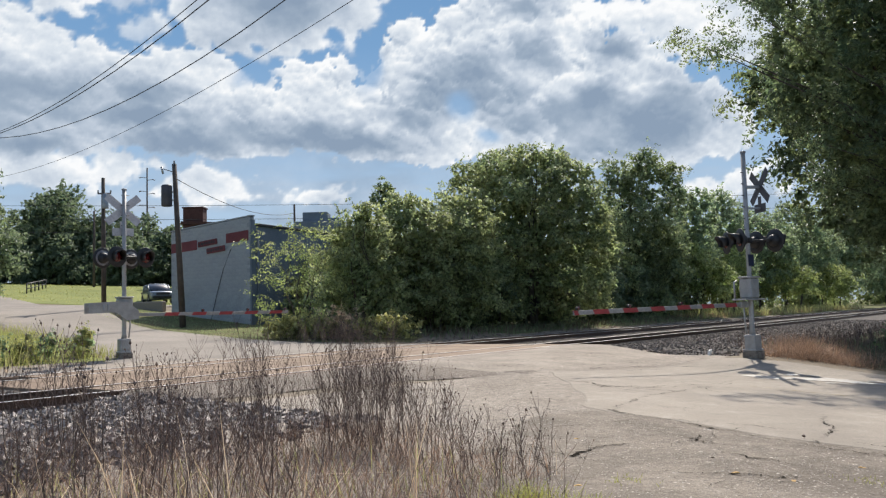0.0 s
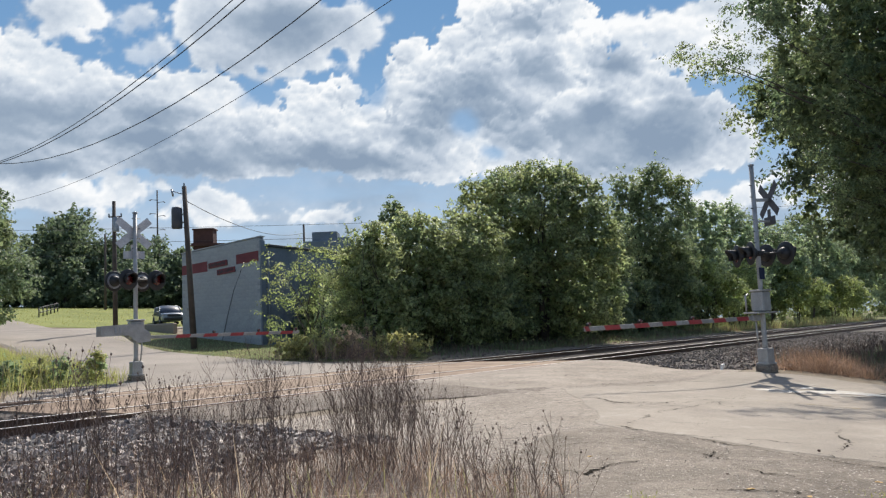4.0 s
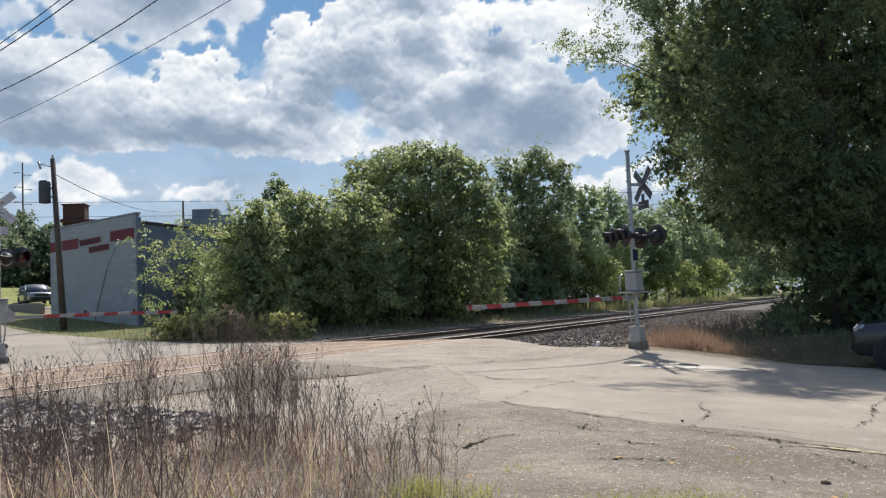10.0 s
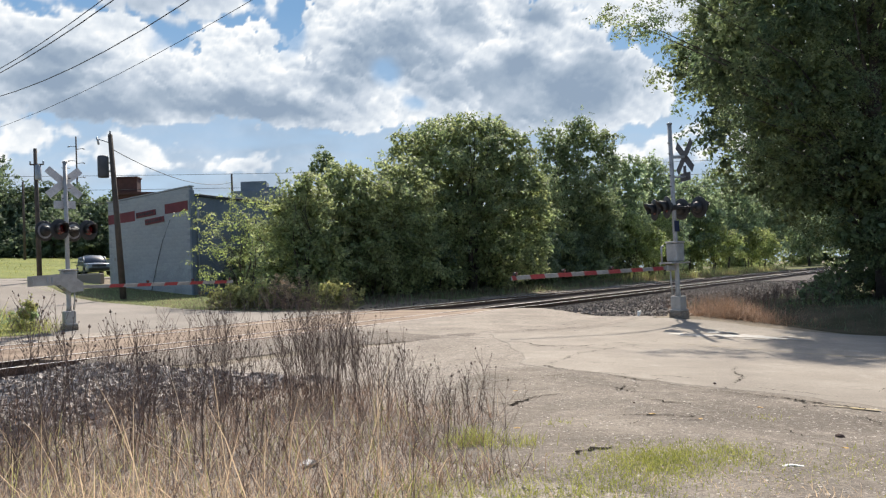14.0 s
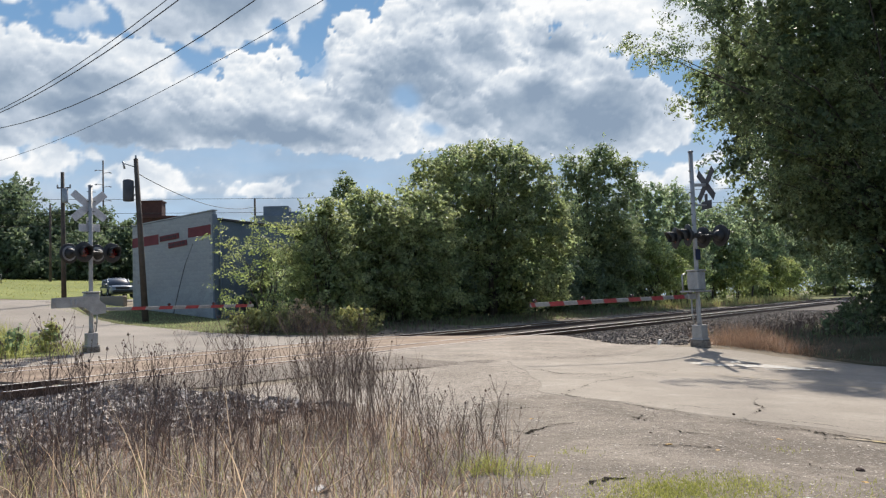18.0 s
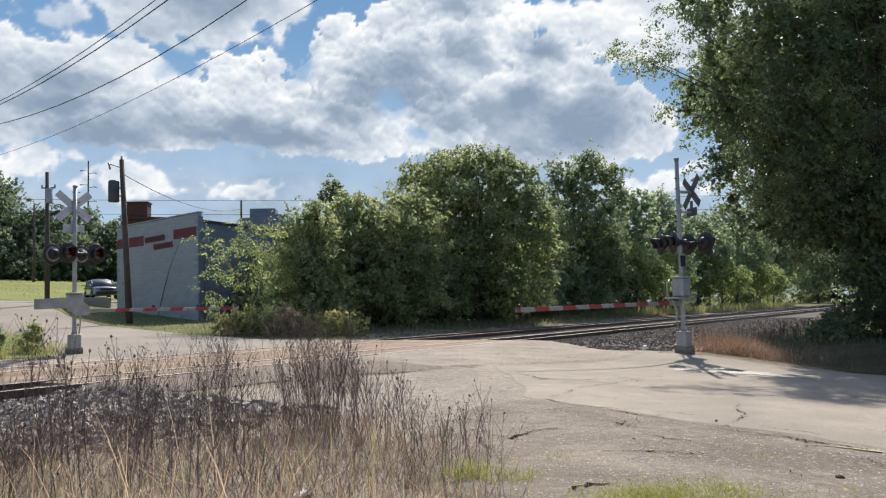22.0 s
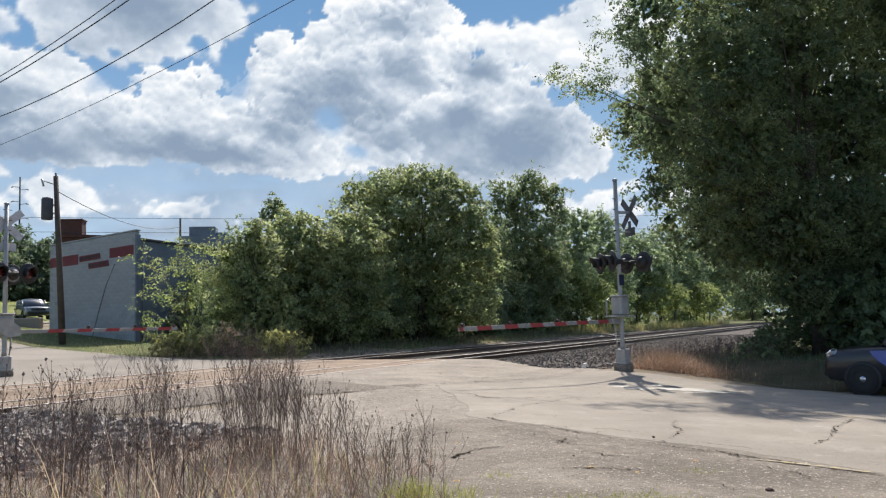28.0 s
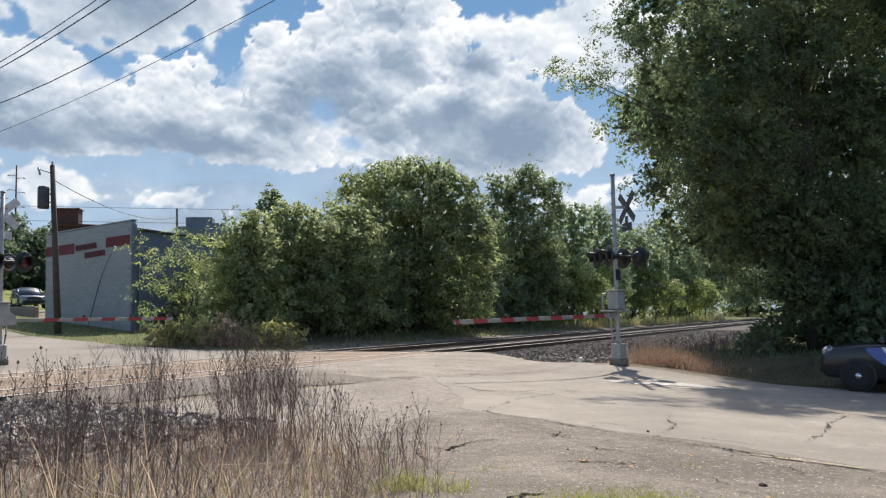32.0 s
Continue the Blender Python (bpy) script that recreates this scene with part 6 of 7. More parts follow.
# ---- cars ----
def wheel_parts(root, x, y, r, side):
    m = Matrix.Translation((x, y, r)) @ pose(0, 0, 0, 90 * side)
    w = part("wheel", Geo().lathe([(r * 0.62, -0.10), (r * 0.93, -0.115), (r, -0.09), (r, 0.09), (r * 0.93, 0.115), (r * 0.62, 0.10)], m, 28), M["tyre"], root, "black tyre")
    part("rim", Geo().lathe([(r * 0.64, 0.10), (r * 0.6, 0.07), (r * 0.25, 0.06), (r * 0.22, 0.085), (0, 0.09)], m, 24), M["rim"], w, "dark steel rim")
    part("hub_cap", Geo().lathe([(r * 0.22, 0.085), (r * 0.2, 0.105), (0, 0.11)], m, 16), M["chrome"], w, "bright round hub cap")
    for k in range(8):
        a = 2 * math.pi * k / 8
        part("rim_slot", Geo().box(m @ Vector((r * 0.44 * math.cos(a), r * 0.44 * math.sin(a), 0.072)), (0.06, 0.02, 0.06), m.to_3x3().to_4x4(), 0.008), M["black"], w)


def car(name, m, label, paint, stripe=None, length=4.9, width=1.95, tall=1.75, hood=1.12, wr=0.38):
    """A car along +x (its nose), resting on z = 0; body lofted from cross-sections."""
    root = thing(name, m, label, "car")
    L, W = length, width / 2

    def loft(stations, mat_, nm, parent, lab=""):
        g = Geo()
        vs, fs = [], []
        k = 0
        for x, z0, z1, w, tuck in stations:
            ring = [(-w * 0.92, z0), (-w, z0 + 0.1), (-w, z1 - 0.22), (-w * (1 - tuck * 0.4), z1 - 0.08), (-w * (1 - tuck), z1), (0, z1 + 0.03), (w * (1 - tuck), z1), (w * (1 - tuck * 0.4), z1 - 0.08), (w, z1 - 0.22), (w, z0 + 0.1), (w * 0.92, z0)]
            vs += [(x, y, z) for y, z in ring]
            k = len(ring)
        for i in range(len(stations) - 1):
            for j in range(k - 1):
                fs.append((i * k + j, i * k + k + j, i * k + k + j + 1, i * k + j + 1))
            fs.append((i * k + k - 1, i * k + 2 * k - 1, i * k + k, i * k))
        fs += [tuple(range(k)), tuple(range(len(vs) - 1, len(vs) - k - 1, -1))]
        g.add(vs, fs, True)
        return part(nm, g, mat_, parent, lab)

    f = L / 2
    body = loft([(-f, 0.45, hood - 0.1, W * 0.86, 0.1), (-f + 0.1, 0.3, hood - 0.02, W * 0.97, 0.08), (-f + 0.7, 0.26, hood, W, 0.05), (0, 0.26, hood, W, 0.05), (f - 1.5, 0.26, hood, W, 0.06), (f - 0.9, 0.26, hood - 0.03, W, 0.1), (f - 0.35, 0.27, hood - 0.06, W * 0.97, 0.14), (f - 0.1, 0.30, hood - 0.12, W * 0.92, 0.16), (f, 0.40, hood - 0.2, W * 0.86, 0.18)], paint, "body", root)
    loft([(-f + 0.12, hood - 0.05, tall - 0.25, W * 0.8, 0.12), (-f + 0.5, hood - 0.05, tall - 0.03, W * 0.84, 0.15), (-0.3, hood - 0.05, tall, W * 0.85, 0.16), (0.35, hood - 0.05, tall - 0.06, W * 0.84, 0.17), (f - 1.35, hood - 0.06, hood + 0.03, W * 0.88, 0.08)], M["glass_dark"], "cabin_glass", root, "dark tinted cabin glass")
    loft([(-f + 0.35, tall - 0.16, tall + 0.02, W * 0.80, 0.2), (-0.3, tall - 0.14, tall + 0.035, W * 0.83, 0.2), (0.3, tall - 0.16, tall - 0.02, W * 0.80, 0.2)], paint, "roof", root)
    for y in (-1, 1):
        for x0, x1 in ((f - 1.42, 0.36), (-0.35, -0.42), (-f + 0.7, -f + 0.6)):
            part("pillar", Geo().tube([(x0, y * W * 0.9, hood - 0.02), (x1, y * W * 0.82, tall - 0.08)], 0.045, 6), paint, root)
        for x in (f - 0.92, -f + 0.95):
            arch = Geo()
            arch.lathe([(wr + 0.02, -0.02), (wr + 0.085, -0.02), (wr + 0.085, 0.012), (wr + 0.02, 0.012)], Matrix.Translation((x, y * (W + 0.002), wr)) @ pose(0, 0, 0, -90 * y), 30)
            part("wheel_arch", arch, M["black"], root)
            part("wheel_well", Geo().lathe([(0.0, -0.003), (wr + 0.03, -0.003)], Matrix.Translation((x, y * (W + 0.004), wr)) @ pose(0, 0, 0, -90 * y), 28), M["black"], root)
            wheel_parts(root, x, y * (W - 0.08), wr, -y)
        hl = Geo().box((f - 0.17, y * W * 0.80, hood - 0.2), (0.34, 0.22, 0.24), pose(0, 0, 0, 0, 20, -y * 24), 0.08)
        lamp = part("headlamp", hl, M["headlamp"], root, "clear glass headlamp")
        part("door_mirror", Geo().box((f - 1.5, y * (W + 0.08), hood + 0.1), (0.14, 0.22, 0.17), None, 0.05), paint, root)
        part("tail_lamp", Geo().box((-f + 0.05, y * W * 0.84, hood - 0.18), (0.1, 0.2, 0.3), None, 0.03), M["red_lens"], root)
        part("door_line", Geo().box((f - 1.62, y * (W + 0.001), 0.72), (0.012, 0.006, 0.8)), M["black"], root)
    part("bumper", Geo().box((f - 0.06, 0, 0.46), (0.24, W * 1.66, 0.24), None, 0.07), M["black"], root, "dark front bumper")
    part("grille", Geo().box((f - 0.02, 0, 0.70), (0.08, W * 1.1, 0.2), None, 0.03), M["rim"], root)
    part("bumper", Geo().box((-f + 0.06, 0, 0.5), (0.2, W * 1.7, 0.24), None, 0.06), M["black"], root, "dark rear bumper")
    if stripe:
        for y in (-1, 1):
            yy = y * (W + 0.004)
            o = [(f - 1.10, hood - 0.09), (f - 1.16, hood - 0.20), (f - 1.30, hood - 0.34), (f - 1.50, hood - 0.48), (f - 1.75, 0.55), (f - 1.95, 0.40), (f - 2.35, 0.40), (f - 2.2, hood - 0.05)]
            part("blue_sweep", Geo().prism(o, yy - 0.004, yy + 0.004), M["car_blue"], root, "blue livery panel")
            o = [(f - 1.46, hood - 0.07), (f - 1.55, hood - 0.20), (f - 1.75, hood - 0.36), (f - 2.6, hood - 0.40), (f - 2.6, hood - 0.06)]
            part("white_sweep", Geo().prism(o, yy - 0.006 + 0.003 * y, yy + 0.006 + 0.003 * y), M["car_white"], root, "white livery panel")
    return root


SUV_HEAD = math.degrees(math.atan2(0.8, -0.6))
SUV_X, SUV_Y = 12.40, 17.93


def suv_pose(back):
    """The police car's pose, so many metres behind its last place."""
    hx, hy = -0.6, 0.8
    # centre from the near front wheel
    cx = SUV_X - hx * (1.53 + back) + 0.8 * 0.9
    cy = SUV_Y - hy * (1.53 + back) + 0.6 * 0.9
    return pose(cx, cy, -0.60, 0, -1.0, SUV_HEAD)


SUV = car("patrol_car", suv_pose(0), "black patrol car with blue and white side panels, waiting", M["car_black"], True, wr=0.345)
car("parked_car", pose(-21.6, 64.6, h1(-21.6, 64.6) - 0.02, 0, 0, -62), "old dark estate car with pale bumpers parked on the hill", M["car_grey"], None, 4.6, 1.8, 1.5, 0.95, 0.32)
wall_geo = Geo().box((0, 0, 0.15), (2.3, 0.35, 0.62), None, 0.05)
single("retaining_wall", wall_geo, M["far_road"], "low pale concrete retaining wall beside the building", "wall", m=pose(-16.9, 48.6, h1(-16.9, 48.6), 0, 0, -20))


# ---- railway ballast and ties ----
TIE_MESH = Geo().box((0, 0, 0), (0.23, 2.6, 0.18), None, 0.015).mesh("railway_tie", M["tie"])
for track, c in enumerate(((RAILS[0] + RAILS[1]) / 2, (RAILS[2] + RAILS[3]) / 2)):
    rng = random.Random(track)
    for u in [*np.arange(-11, 7.8, 0.55), *np.arange(26.2, 62, 0.55)]:
        x, y = rail_xy(u, c)
        ob = new("railway_tie", TIE_MESH)
        ob.matrix_world = pose(x, y, -0.105 + rng.uniform(-0.008, 0.008), 0, 0, math.degrees(math.atan2(RAIL_D[1], RAIL_D[0])) + rng.uniform(-1.5, 1.5))
        tagged(ob, "dark weathered wooden railway tie in ballast", "railway tie", "ties under the rails")


def stones(name, xy, size, material, label, seed, base=0.0, sink=0.3, flat=1.0):
    """Many small uneven stones in one mesh."""
    rng = np.random.default_rng(seed)
    n = len(xy)
    cube = np.array([(x, y, z) for z in (-1, 1) for y in (-1, 1) for x in (-1, 1)], float)
    faces = np.array([(0, 2, 3, 1), (4, 5, 7, 6), (0, 1, 5, 4), (2, 6, 7, 3), (0, 4, 6, 2), (1, 3, 7, 5)])
    s = size * rng.uniform(0.55, 1.35, (n, 1, 1)) * rng.uniform(0.6, 1.2, (n, 1, 3)) * 0.5
    P = cube[None] * s + rng.normal(0, 0.22, (n, 8, 3)) * s
    q = rng.normal(0, 1, (n, 4))
    q /= np.linalg.norm(q, axis=1, keepdims=True)
    a, b, c, d = q.T
    R = np.stack([1 - 2 * (c * c + d * d), 2 * (b * c - d * a), 2 * (b * d + c * a), 2 * (b * c + d * a), 1 - 2 * (b * b + d * d), 2 * (c * d - b * a), 2 * (b * d - c * a), 2 * (c * d + b * a), 1 - 2 * (b * b + c * c)], 1).reshape(n, 3, 3)
    P = np.einsum("nij,nkj->nki", R, P)
    P[..., 2] *= flat
    z = height(xy[:, 0], xy[:, 1]) + base
    P += np.concatenate([xy, (z + size * (0.5 - sink) * rng.uniform(0.2, 1.4, n))[:, None]], 1)[:, None, :]
    F = (np.arange(n)[:, None, None] * 8 + faces[None]).reshape(-1, 4)
    ob = new(name, raw_mesh(name, P.reshape(-1, 3), F, material))
    return tagged(ob, label, "", "", "stuff")


def rail_scatter(rng, n, u0, u1, n0, n1):
    u, v = rng.uniform(u0, u1, n), rng.uniform(n0, n1, n)
    return np.stack([RAIL_D[0] * u + RAIL_N[0] * v, RAIL_D[1] * u + RAIL_N[1] * v], 1)


_r = np.random.default_rng(8)
drape("ballast_bed", [(rail_xy(u, 11.6), rail_xy(u, 21.8)) for u in np.arange(-30, 8.5, 2)], M["ballast_bed"], 0.0, "dark track bed", "track bed", 0.5)
drape("ballast_bed", [(rail_xy(u, 7.2 if u > 27 else 12.0), rail_xy(u, 21.8)) for u in np.arange(25.0, 140, 2.5)], M["ballast_bed"], 0.0, "dark track bed", "track bed", 0.5)
near_left = rail_scatter(_r, 13000, -5, 8.3, 7.6, 14.0)
edge = RAIL_N[0] * near_left[:, 0] + RAIL_N[1] * near_left[:, 1]
near_left = near_left[_r.random(len(near_left)) < np.clip((edge - 7.4) / 2.0, 0.05, 1)]
stones("ballast", near_left, 0.075, M["stone"], "grey-brown crushed stone ballast", 1, -0.02)
stones("ballast", rail_scatter(_r, 3500, -6, 7.8, 14.2, 21.5), 0.075, M["stone_dark"], "dark crushed stone ballast between the rails", 2, -0.03)
right = rail_scatter(_r, 14000, 22.8, 60, 6.6, 14.0)
ru, rn = RAIL_D[0] * right[:, 0] + RAIL_D[1] * right[:, 1], RAIL_N[0] * right[:, 0] + RAIL_N[1] * right[:, 1]
right = right[(ru - 22.8 > (13.8 - rn) * -0.0 + (rn - 8.6) * 0.55) & (rn > 8.4 - step(24.5, 28, ru) * 2) & (_r.random(len(right)) < np.clip((rn - 6.2) / 2.0, 0, 1))]
stones("ballast", right, 0.062, M["ballast_stone"], "grey crushed stone ballast below the rails", 3, 0.0)
stones("ballast", rail_scatter(_r, 7500, 25.6, 66, 14.2, 22.4), 0.08, M["stone_dark"], "dark crushed stone ballast between the rails", 4, -0.07)
# loose gravel over the apron and in front of it
gx = np.stack([_r.uniform(-0.6, 7, 19000), 2.5 + 10 * _r.random(19000) ** 1.3], 1)
gn = ROAD_N[0] * gx[:, 0] + ROAD_N[1] * gx[:, 1]
gx = gx[(gn < 8.1) & (gx[:, 0] > 0.2 - 0.1 * gx[:, 1] + 0.5)]
stones("gravel", gx, 0.012, M["gravel"], "fine loose gravel on the asphalt", 5, 0.004, 0.4, 0.35)

gx = np.stack([_r.uniform(-0.2, 7, 2600), 2.5 + 8.5 * _r.random(2600) ** 1.2], 1)
gn = ROAD_N[0] * gx[:, 0] + ROAD_N[1] * gx[:, 1]
stones("gravel", gx[(gn < 8.0) & (gx[:, 0] > 0.6 - 0.1 * gx[:, 1])], 0.018, M["gravel"], "scattered pale pebbles on the asphalt", 6, 0.004, 0.42, 0.3)


# ---- cracks and markings ----
def ribbon(name, pts, width, material, lift, label, category, seed=0, wob=0.04, kind="", sub=0.04):
    """A thin uneven strip laid on the ground along a line."""
    rng = np.random.default_rng(seed)
    p = np.array(pts, float)
    d = np.concatenate([[0], np.cumsum(np.linalg.norm(np.diff(p, axis=0), axis=1))])
    t = np.arange(0, d[-1], sub)
    q = np.stack([np.interp(t, d, p[:, i]) for i in (0, 1)], 1)
    q += np.cumsum(rng.normal(0, wob * 0.35, q.shape), 0) * 0.3 + rng.normal(0, wob * 0.25, q.shape)
    way = np.gradient(q, axis=0)
    nrm = np.stack([-way[:, 1], way[:, 0]], 1) / np.maximum(np.linalg.norm(way, axis=1, keepdims=True), 1e-6)
    w = width * rng.uniform(0.1, 1.4, len(q)) * np.sin(np.linspace(0.15, math.pi - 0.15, len(q))) ** 0.4
    gate = np.interp(np.arange(len(q)), np.arange(0, len(q) + 9, 9), rng.uniform(-0.25, 1.3, len(np.arange(0, len(q) + 9, 9))))
    w = w * np.clip(gate if name == "pavement_crack" else 1.0, 0.03, 1.2)
    a, b = q + nrm * w[:, None] / 2, q - nrm * w[:, None] / 2
    P = np.concatenate([a, b])
    V = np.concatenate([P, (height(P[:, 0], P[:, 1]) + lift)[:, None]], 1)
    n = len(q)
    i = np.arange(n - 1)
    ob = new(name, raw_mesh(name, V, np.stack([i, i + 1, i + 1 + n, i + n], 1), material))
    return tagged(ob, label, category, "", kind or "structure")


CRK = "dark open crack in the pavement"
for k, (w, lift, pts) in enumerate((
        (0.05, 0.018, [(1.81, 16.15), (2.36, 15.96), (2.54, 14.9), (2.75, 14.5), (3.23, 14.8)]),
        (0.05, 0.052, [(2.53, 18.9), (3.27, 19.43), (4.54, 20.34), (6.5, 20.2)]),
        (0.035, 0.052, [(2.5, 19.45), (4.28, 21.2), (4.85, 21.6)]),
        (0.10, 0.052, [(0.95, 19.6), (1.3, 19.1)]),
        (0.03, 0.018, [(1.9, 11.5), (2.5, 12.64), (3.1, 13.62), (4.2, 15.1), (5.18, 16.5)]),
        (0.03, 0.018, [(4.75, 11.65), (4.42, 10.73), (3.89, 9.68), (3.41, 9.1)]),
        (0.035, 0.018, [(8.28, 12.3), (7.45, 11.36), (6.99, 10.62), (5.9, 9.31), (5.23, 8.6)]),
        (0.07, 0.018, [(1.7, 11.75), (2.46, 10.57), (2.84, 9.8), (3.4, 9.0), (4.1, 8.1), (5.2, 6.6), (7, 4.2)]),
        (0.11, 0.013, [(0.75, 8.1), (0.9, 8.28), (1.2, 8.53), (1.51, 8.64), (1.79, 8.62), (1.95, 8.3)]),
        (0.035, 0.013, [(1.43, 7.35), (1.8, 7.06), (2.3, 6.96), (2.56, 7.04)]),
        (0.09, 0.013, [(0.85, 5.72), (1.02, 5.85), (1.22, 5.9)]),
        (0.03, 0.013, [(0.3, 9.0), (0.7, 8.3), (0.9, 7.9)]),
        (0.03, 0.013, [(2.3, 8.9), (2.2, 8.2), (2.6, 7.6), (3.0, 7.5)]),
        (0.028, 0.052, [(-2.69, 15.4), (-1.27, 16.5), (-0.14, 17.2), (1.2, 18.0)]),
        (0.03, 0.018, [(3.4, 14.9), (4.1, 15.8), (4.9, 16.4), (5.6, 17.4)]),
        (0.03, 0.018, [(2.7, 14.4), (3.6, 15.5), (4.2, 16.6)]),
        (0.02, 0.018, [(5.6, 15.4), (6.6, 13.2), (9.0, 10.1), (13, 5)]))):
    ribbon("pavement_crack", pts, w * 0.75, M["crack"], lift, CRK, "crack", k, 0.11)
_c = random.Random(31)
for k in range(46):
    # crazing: round the worn corner of the concrete, on the ramp, and over the apron
    cx, cy, sp, lift, w = ((3.3, 14.4, 0.9, 0.018, 0.022), (2.5, 16.2, 0.9, 0.020, 0.022), (2.2, 10.4, 0.9, 0.014, 0.02), (3.0, 8.0, 0.8, 0.014, 0.018), (4.6, 20.4, 1.2, 0.053, 0.03), (1.2, 9.6, 0.9, 0.014, 0.02))[k % 6]
    x, y, a = _c.gauss(cx, sp), _c.gauss(cy, sp), _c.uniform(0, 6.28)
    pts = [(x, y)]
    for _ in range(_c.randint(2, 5)):
        a += _c.gauss(0, 0.6)
        x, y = x + 0.3 * math.cos(a), y + 0.3 * math.sin(a)
        pts.append((x, y))
    ribbon("pavement_crack", pts, w, M["crack"], lift, "fine branching crack in the worn pavement", "crack", 600 + k, 0.09)
ribbon("yellow_line", [road_xy(s, 14.05) for s in np.linspace(-9.6, 24, 30)], 0.13, M["yellow_line"], 0.017, "worn yellow centre line", "road marking", 91, 0.006)
# sheen near the right signal, laid on as ragged whitish strips
for k, (x0, y0, x1, y1, w) in enumerate(((6.3, 18.6, 7.1, 18.2, 0.5), (6.9, 18.2, 7.8, 17.9, 0.8), (7.6, 18.2, 8.5, 17.8, 0.7), (8.1, 17.7, 9.0, 17.4, 0.45), (6.4, 18.0, 6.9, 17.8, 0.35), (7.3, 18.8, 8.0, 18.6, 0.3), (8.6, 18.0, 9.2, 17.7, 0.3), (7.5, 17.3, 8.0, 17.1, 0.3))):
    high = RAIL_N[0] * (x0 + x1) / 2 + RAIL_N[1] * (y0 + y1) / 2 > 9.0
    ribbon("sheen_patch", [(x0, y0), ((x0 + x1) / 2, (y0 + y1) / 2 + 0.08), (x1, y1)], w, M["sheen_white"], (0.051 if high else 0.020) + 0.0006 * k, "pale broken sheen on the road, laid on as whitish patches", "road marking", 94 + k, 0.2, sub=0.06)
ribbon("yellow_line", [(3.86, 7.75), (4.35, 7.3), (4.7, 6.9)], 0.10, M["yellow_line"], 0.017, "worn yellow paint at the road's edge", "road marking", 93, 0.02)
for k, (x, y) in enumerate(((1.95, 7.2), (2.3, 6.9), (3.2, 7.6), (1.0, 9.2), (2.9, 5.6), (0.6, 6.9))):
    g = Geo().prism([(-0.03, 0), (0.012, 0.008), (0.035, 0.002), (0.006, -0.002)], -0.016, 0.016)
    single("fallen_leaf", g, M["orange_leaf"], "dry yellow fallen leaf on the asphalt", "leaf", "fallen leaves", m=pose(x, y, h1(x, y) + 0.005, 0, 0, 70 * k))
for k, (x, y, s) in enumerate(((3.12, 6.03, 0.045), (3.43, 9.25, 0.025), (2.0, 7.9, 0.022), (1.6, 7.1, 0.018), (0.9, 8.8, 0.018))):
    g = Geo().box((0, 0, 0), (s * 1.6, s * 1.2, s), None, s * 0.3)
    single("loose_stone", g, M["rail_rust"], "small dark loose stone on the pavement", "stone", "loose stones", m=pose(x, y, h1(x, y) + s * 0.4 + (0.03 if k == 1 else -0.01), 10, 14, 50 * k))
single("litter", Geo().prism([(-0.08, 0), (0.0, 0.012), (0.08, 0.0), (0.0, 0.004)], -0.018, 0.018), M["litter"], "crumpled scrap of white litter on the gravel", "litter", m=pose(2.17, 5.0, h1(2.17, 5.0) + 0.004, 0, 0, -15))
single("litter", Geo().prism([(-0.06, 0), (0.0, 0.05), (0.05, 0.16), (-0.04, 0.14)], -0.04, 0.04), M["litter"], "white paper cup lying on the ballast", "litter", m=pose(6.9, 22.6, h1(6.9, 22.6) + 0.03, 0, 0, 20))
single("litter", Geo().prism([(-0.08, 0), (0.0, 0.03), (0.08, 0.0), (0.0, 0.008)], -0.04, 0.04), M["litter"], "crumpled scrap of white litter among the weeds", "litter", m=pose(-1.15, 5.9, h1(-1.15, 5.9) + 0.02, 0, 0, 40))


# ---- grass and weeds ----
def blades(name, xy, length, width, material, label, seed, lean=0.35, curl=0.5, kind="stuff", base=-0.01):
    """Many bent tapering blades in one mesh: three rungs each."""
    rng = np.random.default_rng(seed)
    n = len(xy)
    a = rng.uniform(0, 2 * math.pi, n)
    out = np.stack([np.cos(a), np.sin(a)], 1)
    side = np.stack([-out[:, 1], out[:, 0]], 1)
    tw = rng.uniform(0, 2 * math.pi, n)
    side = np.stack([np.cos(tw), np.sin(tw)], 1)
    L = length * rng.uniform(0.45, 1.3, n)
    le, cu = lean * rng.random(n), curl * rng.random(n) ** 2
    z0 = height(xy[:, 0], xy[:, 1]) + base
    rungs = []
    for f, wf in ((0, 1.0), (0.4, 0.85), (0.75, 0.6), (1.0, 0.08)):
        d = L * (le * f + cu * f * f)
        c = xy + out * d[:, None]
        z = z0 + L * f * np.sqrt(np.clip(1 - (le + cu * f) ** 2 * 0.6, 0.15, 1))
        hw = (width * wf * 0.5)
        for sg in (-1, 1):
            rungs.append(np.concatenate([c + side * hw * sg, z[:, None]], 1))
    V = np.stack(rungs, 1).reshape(-1, 3)
    q = np.array([(0, 1, 3, 2), (2, 3, 5, 4), (4, 5, 7, 6)])
    F = (np.arange(n)[:, None, None] * 8 + q[None]).reshape(-1, 4)
    ob = new(name, raw_mesh(name, V, F, material))
    return tagged(ob, label, "", "", kind)


